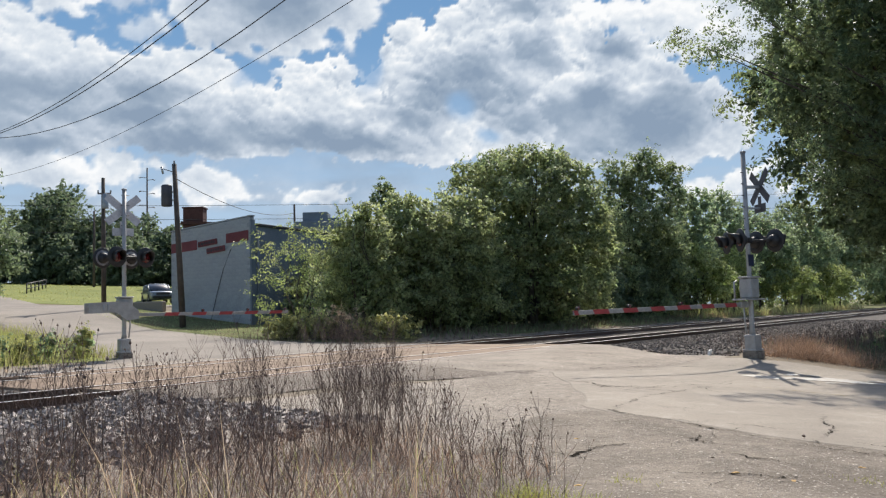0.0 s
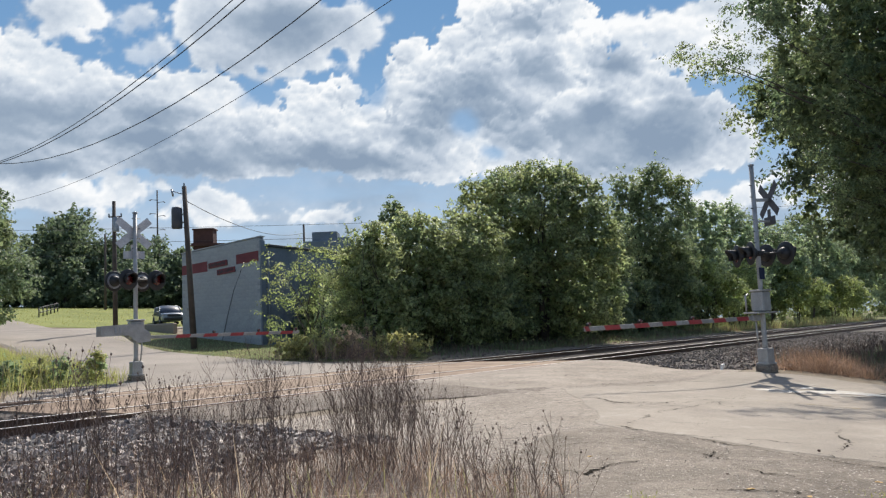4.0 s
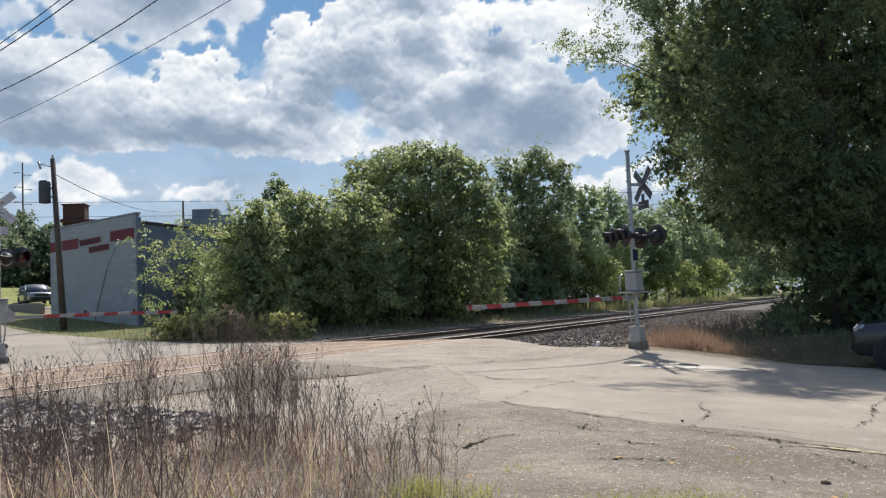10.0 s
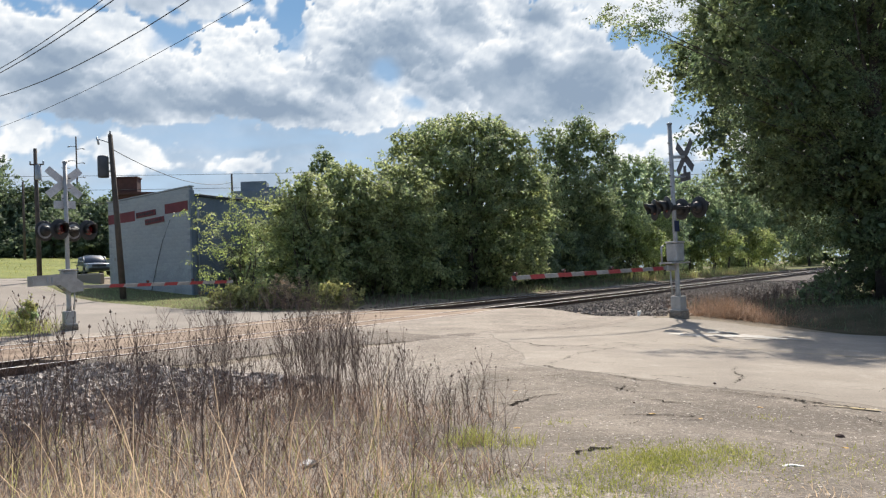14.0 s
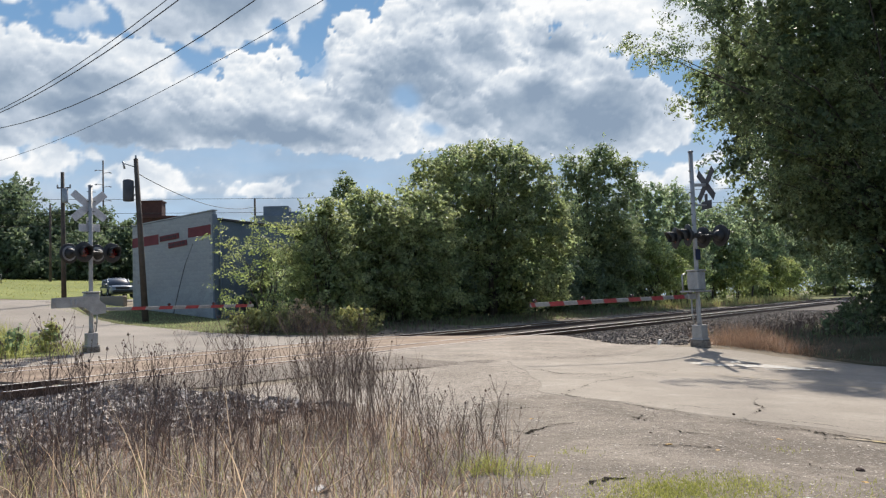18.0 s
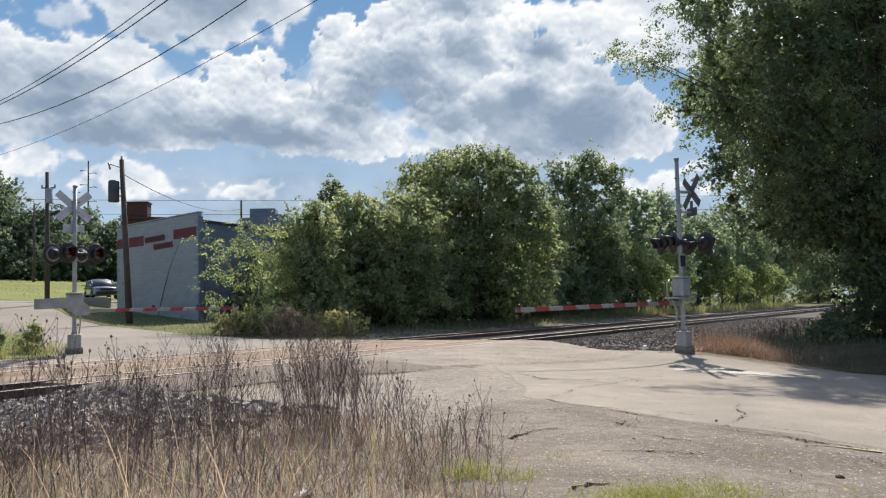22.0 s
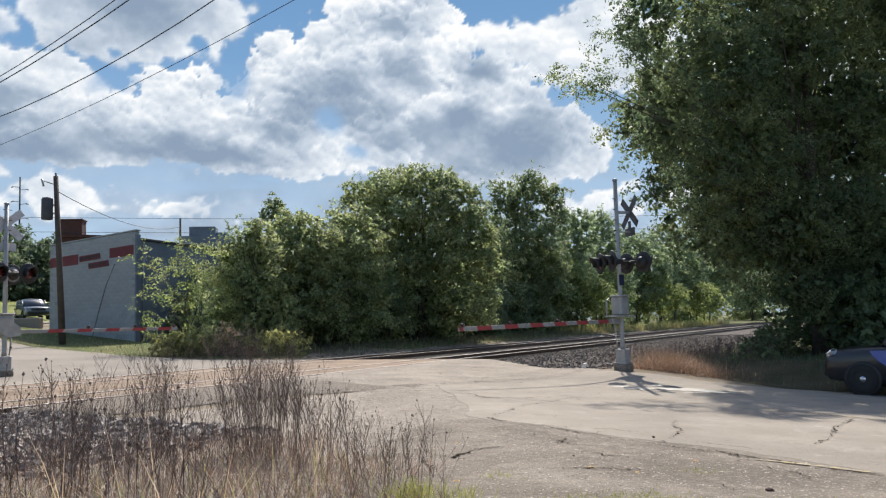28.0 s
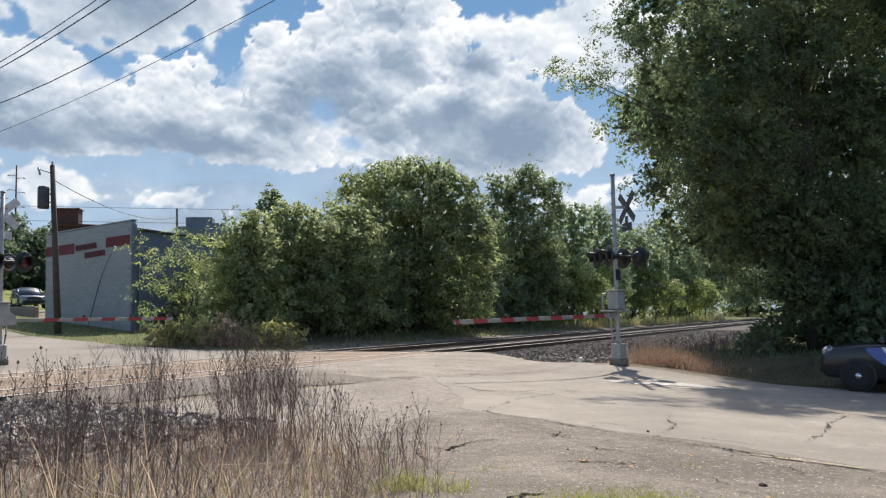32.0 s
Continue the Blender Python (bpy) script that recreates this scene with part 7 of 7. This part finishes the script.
def stem_arrays(rng, x, y, tall, branches, r, lean):
    """One dead weed: a main stem with rising side branches and small seed heads, as thin three-sided tubes."""
    segs, heads = [], []
    a = rng.uniform(0, 6.28)
    tip = np.array([math.cos(a) * lean * tall, math.sin(a) * lean * tall, tall])
    bow = rng.normal(0, 0.055, 3) * tall
    at = lambda f: tip * f + bow * f * (1 - f) * 4
    ks = np.linspace(0, 1, 5)
    for f0, f1 in zip(ks, ks[1:]):
        segs.append((at(f0), at(f1), r * (1 - 0.65 * f0), r * (1 - 0.65 * f1)))
    heads.append((at(1.0), r * 2.4))
    for _ in range(branches):
        f = rng.uniform(0.35, 0.92)
        b = rng.uniform(0, 6.28)
        L = tall * rng.uniform(0.12, 0.38) * (1.15 - 0.6 * f)
        d = np.array([math.cos(b) * 0.5, math.sin(b) * 0.5, 0.85]) * L
        p0 = at(f)
        pm = p0 + d * 0.5 + np.array([math.cos(b), math.sin(b), 0]) * 0.06 * L
        segs.append((p0, pm, r * 0.5, r * 0.4))
        segs.append((pm, p0 + d, r * 0.4, r * 0.22))
        heads.append((p0 + d, r * rng.uniform(0.6, 1.6)))
    o = np.array([x, y, 0])
    return [(p + o, q + o, r0, r1) for p, q, r0, r1 in segs], [(p + o, s) for p, s in heads]


def stems_mesh(name, segs, material):
    P = np.array([s[0] for s in segs])
    Q = np.array([s[1] for s in segs])
    r0 = np.array([s[2] for s in segs])[:, None]
    r1 = np.array([s[3] for s in segs])[:, None]
    d = Q - P
    d /= np.maximum(np.linalg.norm(d, axis=1, keepdims=True), 1e-6)
    a = np.cross(d, np.array([0.31, 0.95, 0.05]))
    a /= np.maximum(np.linalg.norm(a, axis=1, keepdims=True), 1e-6)
    b = np.cross(d, a)
    ring = []
    for w in (0, 2.094, 4.189):
        k = a * math.cos(w) + b * math.sin(w)
        ring.append((P + k * r0, Q + k * r1))
    V = np.stack([ring[0][0], ring[1][0], ring[2][0], ring[0][1], ring[1][1], ring[2][1]], 1).reshape(-1, 3)
    q = np.array([(0, 1, 4, 3), (1, 2, 5, 4), (2, 0, 3, 5)])
    F = (np.arange(len(segs))[:, None, None] * 6 + q[None]).reshape(-1, 4)
    return raw_mesh(name, V, F, material)


def heads_mesh(name, heads, material):
    C = np.array([h[0] for h in heads])
    s = np.array([h[1] for h in heads])[:, None, None]
    o = np.array([(1, 0, 0), (0, 1, 0), (-1, 0, 0), (0, -1, 0), (0, 0, 1.7), (0, 0, -1.3)], float)
    V = (C[:, None, :] + o[None] * s).reshape(-1, 3)
    q = np.array([(0, 1, 4), (1, 2, 4), (2, 3, 4), (3, 0, 4), (1, 0, 5), (2, 1, 5), (3, 2, 5), (0, 3, 5)])
    F = (np.arange(len(C))[:, None, None] * 6 + q[None]).reshape(-1, 3)
    return raw_mesh(name, V, F, material)


def weed_thing(x, y, tall, count, width, seed, r=0.0045, label="tall dead brown weed with branching stems and seed heads", branches=9):
    rng = np.random.default_rng(seed)
    root = thing("dead_weed", Matrix.Translation((x, y, h1(x, y))), label, "weed", "dead weeds beside the railway")
    segs, heads = [], []
    for _ in range(count):
        a, b = stem_arrays(rng, *(rng.normal(0, width * 0.3, 2)), tall * rng.uniform(0.55, 1.05), branches, r * rng.uniform(0.7, 1.2), rng.uniform(0.03, 0.32))
        segs += a
        heads += b
    ob = new("stem_tangle", stems_mesh("stem_tangle", segs, M["weed_stem"]))
    ob.parent, ob["kind"] = root, "stuff"
    ob = new("seed_head_spray", heads_mesh("seed_head_spray", heads, M["weed_stem"]))
    ob.parent, ob["kind"] = root, "stuff"
    return root


def inside(rng, n, x0, x1, y0, y1, test):
    p = np.stack([rng.uniform(x0, x1, n), rng.uniform(y0, y1, n)], 1)
    return p[test(p[:, 0], p[:, 1])]


def weedy(x, y):
    """The weedy ground between the apron and the ballast."""
    edge = np.interp(y, [2, 4.2, 5.2, 6.4, 8.2, 10.4, 13], [-0.2, -0.3, -0.1, 0.2, -0.1, -1.1, -2.6])
    edge = edge + 0.3 * np.sin(y * 2.7) + 0.2 * np.sin(y * 6.1 + 1) + 0.45 * np.sin(x * 911.0 + y * 577.0) * np.sin(x * 317.0 - y * 733.0)
    return (x < edge) & (RAIL_N[0] * x + RAIL_N[1] * y < 11.2)


_r = np.random.default_rng(12)
p = inside(_r, 34000, -9, 0.6, 2.6, 9.5, weedy)
patchy = 0.5 + 0.5 * np.sin(p[:, 0] * 2.3 + 1.1 * np.sin(p[:, 1] * 1.7)) * np.sin(p[:, 1] * 2.1 + 0.8 * p[:, 0])
keep = _r.random(len(p)) < np.clip(1.0 - 0.42 * (p[:, 1] - 3.5), 0.02, 0.8) * (0.15 + 0.9 * patchy)
blades("dry_grass", p[keep], 0.33, 0.0055, M["dry_grass"], "pale dry grass among dead weeds", 1, 0.95, 1.0)
p = inside(_r, 9000, -8, 0.6, 3, 10.5, weedy)
p = p[_r.random(len(p)) < np.clip((p[:, 0] + 6.5) / 2.5, 0.15, 1)]
blades("dry_grass", p, 0.30, 0.005, M["weed_stem"], "brown dead grass among weeds", 2, 0.8, 0.8)
p = inside(_r, 24000, -5.5, 0.0, 1.2, 4.6, weedy)
p = p[_r.random(len(p)) < np.clip((-0.7 - p[:, 0]) / 1.3, 0.08, 1)]
blades("dry_grass", p, 0.28, 0.005, M["dry_grass"], "matted pale dry grass at the edge of the weeds", 7, 1.3, 1.0)
p = inside(_r, 1100, -6, 0.4, 3, 7.5, weedy)
blades("weed_grass", p, 0.32, 0.006, M["weed_green"], "thin olive green grass among dead weeds", 3, 0.45, 0.6)
p = inside(_r, 340, -8, -0.6, 2.8, 6.2, weedy)
blades("dry_grass", p, 0.75, 0.007, M["dry_grass"], "long arching dry grass leaves", 4, 0.3, 1.7)
p = inside(_r, 30000, -9, 0.5, 3, 12.4, weedy)
p = p[_r.random(len(p)) < np.clip((8.7 - RAIL_N[0] * p[:, 0] - RAIL_N[1] * p[:, 1]) / 2.6, 0.05, 1)]
blades("matted_grass", p[::2], 0.26, 0.005, M["dry_red"], "matted brown dead grass under the weeds", 5, 1.2, 0.9)
blades("matted_grass", p[1::2], 0.22, 0.005, M["weed_stem"], "matted tan dead grass under the weeds", 6, 1.2, 0.9)
rs = np.random.default_rng(77)
segs, heads = [], []
p = inside(rs, 2100, -8.5, 0.5, 4.4, 12.2, weedy)
for x, y in p:
    dens = 0.5 + 0.5 * math.sin(x * 1.9 + 0.7) * math.sin(y * 1.3 + x)
    if rs.random() > (0.05 + 1.0 * dens ** 2.4) * min(1, max(0.12, (x + 6.0) / 2.2)):
        continue
    a, b = stem_arrays(rs, x, y, rs.uniform(0.22, 0.62) + 0.42 * dens * rs.random(), 8, rs.uniform(0.0014, 0.003), rs.uniform(0.02, 0.55))
    z = h1(x, y)
    segs += [(s[0] + np.array([0, 0, z]), s[1] + np.array([0, 0, z]), s[2], s[3]) for s in a]
    heads += [(q + np.array([0, 0, z]), s) for q, s in b]
tagged(new("dead_weeds", stems_mesh("dead_weeds", segs, M["weed_stem"])), "thicket of thin dead brown weed stems", "", "", "stuff")
tagged(new("weed_seed_heads", heads_mesh("weed_seed_heads", heads, M["weed_stem"])), "small dark seed heads of dead weeds", "", "", "stuff")
BUSHY = "bushy dead weed with many fine dark branches"
for k, (x, y, t, c, w) in enumerate(((-1.35, 9.2, 1.35, 54, 0.8), (-1.0, 8.8, 1.25, 34, 0.6), (-2.5, 9.4, 1.3, 36, 0.6), (-1.9, 8.0, 0.95, 20, 0.8), (-2.9, 8.4, 1.0, 18, 0.7), (-3.5, 9.6, 1.0, 16, 0.8), (-0.6, 8.2, 0.8, 16, 0.6), (-0.25, 7.0, 0.75, 14, 0.5), (0.1, 6.9, 0.7, 10, 0.5), (-4.4, 10.2, 0.9, 16, 0.9))):
    weed_thing(x, y, t, c, w, 200 + k, 0.0036, BUSHY, 13)
for k, (x, y, t) in enumerate(((-3.0, 7.2, 1.05), (-2.5, 6.6, 0.9), (-2.1, 6.2, 0.85), (-1.6, 6.5, 0.9), (-3.6, 7.6, 1.15), (-4.2, 8.6, 1.2), (-5.0, 9.6, 1.1), (-2.9, 5.8, 0.75), (-3.3, 6.1, 0.8))):
    weed_thing(x, y, t * 1.1, 11, 0.5, 240 + k, 0.0052, "tall brown dead weed with dark seed heads", 8)
# green tufts near the apron
for k, (x, y, r, n, L) in enumerate(((0.15, 6.35, 0.22, 260, 0.16), (0.5, 6.2, 0.2, 120, 0.1), (1.35, 5.35, 0.42, 5200, 0.04), (1.9, 5.45, 0.4, 1500, 0.04), (0.95, 4.85, 0.45, 1700, 0.04), (0.2, 4.5, 0.5, 700, 0.05), (2.6, 4.9, 0.5, 500, 0.035), (0.0, 5.0, 0.5, 200, 0.09), (0.6, 4.7, 0.6, 300, 0.06), (3.0, 5.2, 0.5, 150, 0.05), (-0.4, 4.6, 0.5, 200, 0.14), (1.0, 7.0, 0.18, 60, 0.05), (2.9, 7.0, 0.2, 60, 0.05))):
    q = np.random.default_rng(300 + k)
    blades("grass_tuft", np.stack([q.normal(x, r * 0.6, n), q.normal(y, r * 0.6, n)], 1), L, 0.007, M["grass_blade"] if k != 7 else M["weed_green"], "low green grass tuft at the edge of the asphalt", 300 + k, 0.7, 0.6, "stuff")
p = inside(_r, 42000, -0.6, 6.5, 2.4, 5.8, lambda x, y: (ROAD_N[0] * x + ROAD_N[1] * y < 7.6) & (_r.random(len(x)) < np.clip((6.0 - y) / 2.4, 0, 1) * np.clip(1.6 * (np.sin(x * 2.9 + 1.3 * np.sin(y * 2.3)) * np.sin(y * 3.7 + 1.1 * np.sin(x * 1.9)) + 0.1), 0.02, 1)))
blades("short_grass", p, 0.024, 0.011, M["grass_blade"], "sparse short grass in gravel", 16, 0.9, 0.4)
p = inside(_r, 9000, -0.8, 4.6, 2.6, 5.3, lambda x, y: _r.random(len(x)) < np.clip((5.4 - y) / 2.2, 0, 1) * np.clip(1.4 * np.sin(x * 3.3 + 0.9 * np.sin(y * 2.9) + 2.0) * np.sin(y * 2.6 + 1.4 * x) + 0.25, 0.03, 1))
blades("dry_grass", p, 0.075, 0.006, M["dry_grass"], "short trampled straw in the gravel", 34, 1.4, 0.8)
# verge by the left signal, lawn, grass by the building
p = inside(_r, 22000, -30, -9.6, 19.5, 36, lambda x, y: (ROAD_N[0] * x + ROAD_N[1] * y < 7.55) & (RAIL_N[0] * x + RAIL_N[1] * y > 22.0))
blades("verge_grass", p, 0.32, 0.012, M["grass_blade"], "tall sunlit verge grass", 17, 0.5, 0.5)
p = inside(_r, 900, -20, -11, 21, 27, lambda x, y: (RAIL_N[0] * x + RAIL_N[1] * y > 22.0) & (ROAD_N[0] * x + ROAD_N[1] * y < 5.5))
blades("verge_weeds", p, 0.9, 0.02, M["weed_green"], "tall weeds in the verge", 18, 0.3, 0.4)
p = inside(_r, 15000, -19, -4.2, 33, 47.5, lambda x, y: (ROAD_N[0] * x + ROAD_N[1] * y > 13.2 - 0.12 * (y - 33)) & (RAIL_N[0] * x + RAIL_N[1] * y > 22.6))
# a darker green than the lawn, to carry the building's shadow
blades("building_grass", p, 0.11, 0.012, M["leaf_main"], "short grass before the building, coloured darker for its shadow", 19, 0.6, 0.4)
p = inside(_r, 10000, -62, -16, 59, 98, lambda x, y: y > 58 + 0.0 * x)
blades("lawn_grass", p, 0.13, 0.045, M["grass_blade"], "short mown lawn grass", 20, 0.6, 0.4)
_v = random.Random(17)
for k in range(22):
    x = -10.6 - 7.5 * _v.random() ** 1.2
    y = (22.5 + 1.9 * _v.random() ** 1.5 - RAIL_N[0] * x) / RAIL_N[1]
    if ROAD_N[0] * x + ROAD_N[1] * y > 7.0:
        continue
    t = _v.uniform(0.4, 0.8)
    tree("verge_weed", x, y, [(0, 0, 0.4 * t, 0.34, 0.34, 0.42 * t), (0.1, 0, 0.8 * t, 0.2, 0.2, 0.3 * t)], 0.01, 1.1, 24, 0.07, M["leaf_far"] if k % 3 else M["weed_green"], "leafy green weed in the sunlit verge", "weeds in the verge", 700 + k, 0.25, 5, "weed", core=0.1, clump=0.15, thin=0.0)
p = inside(_r, 5000, -20, -9.6, 18, 36, lambda x, y: (np.abs(RAIL_N[0] * x + RAIL_N[1] * y - 22.0) < 0.5) & (ROAD_N[0] * x + ROAD_N[1] * y < 7.3))
blades("dry_verge_grass", p, 0.25, 0.012, M["dry_grass"], "dry tan grass at the edge of the verge", 33, 0.8, 0.7)
# tall yellow-green weeds before the shrubs, brush along the railway
for k, (x, y, t, dry) in enumerate(((-3.4, 34.2, 1.0, 0), (-2.7, 34.0, 1.15, 0), (-2.0, 34.4, 1.0, 0), (-1.4, 34.9, 0.8, 0), (-2.4, 34.9, 1.2, 0), (-4.3, 34.0, 1.2, 1), (-5.0, 33.8, 1.0, 0), (-3.9, 34.7, 1.3, 1), (-5.7, 33.7, 0.8, 0), (-4.7, 34.6, 1.3, 1), (-6.6, 33.9, 0.8, 0), (-6.1, 34.6, 1.1, 0))):
    tree("weed_clump", x, y, [(0, 0, 0.35 * t, 0.45, 0.4, 0.38 * t), (0.15, 0.1, 0.62 * t, 0.28, 0.26, 0.28 * t), (-0.25, 0, 0.5 * t, 0.28, 0.28, 0.28 * t)], 0.012, 0.8, 22, 0.055, M["dry_grass"] if dry else M["weed_green"], "tall dry brown weeds before the shrubs" if dry else "tall yellow-green weeds before the shrubs", "weeds before the shrubs", 500 + k, 0.35, 7, "weeds", core=0.1, clump=0.16, thin=0.0)
p = np.stack([_r.normal(-4.6, 0.9, 700), _r.normal(34.0, 0.5, 700)], 1)
p = p[RAIL_N[0] * p[:, 0] + RAIL_N[1] * p[:, 1] > 21.6]
blades("brown_weeds", p, 0.85, 0.010, M["weed_stem"], "dry brown stems before the shrubs", 22, 0.4, 0.4)
u, v = _r.uniform(60, 120, 4600), _r.uniform(22.6, 26.5, 4600)
p = np.stack([RAIL_D[0] * u + RAIL_N[0] * v, RAIL_D[1] * u + RAIL_N[1] * v], 1)
blades("railside_grass", p[:2600], 0.4, 0.03, M["dry_red"], "dry grass along the far side of the railway", 23, 0.4, 0.4)
blades("railside_weeds", p[2600:], 0.8, 0.045, M["weed_green"], "green weeds along the far side of the railway", 24, 0.4, 0.4)
u, v = _r.uniform(27.5, 62, 9000), 21.7 + 3.6 * _r.random(9000) ** 0.7
p = np.stack([RAIL_D[0] * u + RAIL_N[0] * v, RAIL_D[1] * u + RAIL_N[1] * v], 1)
# dark leaf colour supplies the shade at the foot of the trees
blades("undergrowth", p[:1600], 0.4, 0.03, M["leaf_big"], "undergrowth at the foot of the trees, shade put in its colour", 31, 0.6, 0.6)
blades("undergrowth", p[6400:], 0.35, 0.016, M["weed_stem"], "dead brown stems at the foot of the trees", 32, 0.5, 0.6)
# by the right signal: dry reddish grass and shaded verge
p = np.stack([_r.normal(9.9, 0.65, 3400), _r.normal(22.6, 0.65, 3400)], 1)
blades("dry_tuft", p, 0.40, 0.010, M["dry_red"], "bent reddish dry grass on the bank", 25, 1.5, 1.1)
p = np.stack([_r.normal(9.5, 0.5, 2600), _r.normal(22.7, 0.5, 2600)], 1)
blades("straw_mound", p, 0.62, 0.010, M["straw"], "heap of bent tan dry grass beside the signal", 35, 1.0, 1.5)
for k, (x, y, t, c) in enumerate(((10.9, 23.6, 0.8, 26), (11.6, 24.2, 1.0, 34), (12.2, 24.9, 1.1, 36), (12.7, 24.0, 0.9, 30), (13.3, 25.4, 1.15, 36), (13.9, 24.6, 1.0, 32), (14.4, 26.2, 1.2, 36), (13.0, 26.4, 1.1, 30), (15.2, 27.2, 1.2, 34), (11.3, 25.4, 0.9, 26))):
    weed_thing(x, y, 0.62 * t, c // 2, 0.9, 260 + k, 0.006, "bushy brown dead weed on the shaded bank", 11)
for k, (x, y, t) in enumerate(((13.0, 24.2, 0.5), (14.0, 25.0, 0.7), (15.4, 26.0, 0.9), (15.0, 27.4, 0.7), (16.2, 28.2, 1.0))):
    tree("bank_shrub", x, y, [(0, 0, 0.4 * t, 0.7, 0.6, 0.5 * t), (0.3, 0.1, 0.8 * t, 0.5, 0.45, 0.4 * t)], 0.02, 1.0, 26, 0.09, M["leaf_big"], "low dark green shrub on the shaded bank", "shrubs on the bank", 840 + k, 0.35, 4, "shrub", core=0.4, clump=0.26, thin=0.0)
u, v = _r.uniform(26, 75, 6000), _r.uniform(1.5, 7.0, 6000)
p = np.stack([RAIL_D[0] * u + RAIL_N[0] * v, RAIL_D[1] * u + RAIL_N[1] * v], 1)
p = p[ROAD_N[0] * p[:, 0] + ROAD_N[1] * p[:, 1] > 22.0]
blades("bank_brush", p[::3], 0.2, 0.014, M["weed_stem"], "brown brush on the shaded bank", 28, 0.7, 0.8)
# these greens are picked darker to carry the great tree's shade
blades("bank_brush", p[1::3], 0.2, 0.02, M["leaf_big"], "green weeds on the bank, darkened in colour for tree shade", 29, 0.6, 0.7)
blades("bank_brush", p[2::3], 0.16, 0.02, M["leaf_wood"], "green grass on the bank, darkened in colour for tree shade", 30, 0.7, 0.7)
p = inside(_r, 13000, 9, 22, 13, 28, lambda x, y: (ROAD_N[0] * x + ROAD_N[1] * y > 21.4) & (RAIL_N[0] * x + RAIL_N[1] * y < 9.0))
# dark blade colour supplies shade where sun still reaches the verge
blades("shaded_grass", p[::2], 0.17, 0.014, M["leaf_wood"], "verge grass with the great tree's shade put in its colour", 26, 0.6, 0.5)
p = inside(_r, 700, 9, 14, 22.5, 28, lambda x, y: (RAIL_N[0] * x + RAIL_N[1] * y > 6.0) & (RAIL_N[0] * x + RAIL_N[1] * y < 11))
blades("bank_weeds", p, 0.45, 0.012, M["weed_stem"], "thin brown weeds on the bank", 27, 0.25, 0.3)


# fence on the hill
def hill_fence():
    root = thing("rail_fence", Matrix.Translation((-33, 67.5, h1(-33, 67.5))), "low dark metal pipe railing on the lawn", "fence")
    a, b = Vector((0, 0, 0)), Vector((-2.4, 8.5, 0))
    top = []
    for k in range(6):
        p = a.lerp(b, k / 5)
        z = h1(-33 + p.x, 67.5 + p.y) - h1(-33, 67.5)
        part("post", Geo().tube([(p.x, p.y, z - 0.1), (p.x, p.y, z + 0.8)], 0.05, 6), M["black"], root)
        top.append((p.x, p.y, z + 0.8))
    part("top_rail", Geo().tube(top, 0.045, 6), M["black"], root)
    part("middle_rail", Geo().tube([(x, y, z - 0.4) for x, y, z in top], 0.035, 6), M["black"], root)


hill_fence()


def motions():
    """What moves: the clouds drift, the patrol car creeps forward."""
    walk(CLOUDS, [(t, pose(-0.5, 0, 1.4, 0, 0, 1.79 * t / 32)) for t in (0, 8, 16, 24, 32)])
    walk(SUV, [(t, suv_pose(b)) for t, b in ((0, 0.0), (12, 0.0), (25, -0.06), (32, -0.03))])


motions()
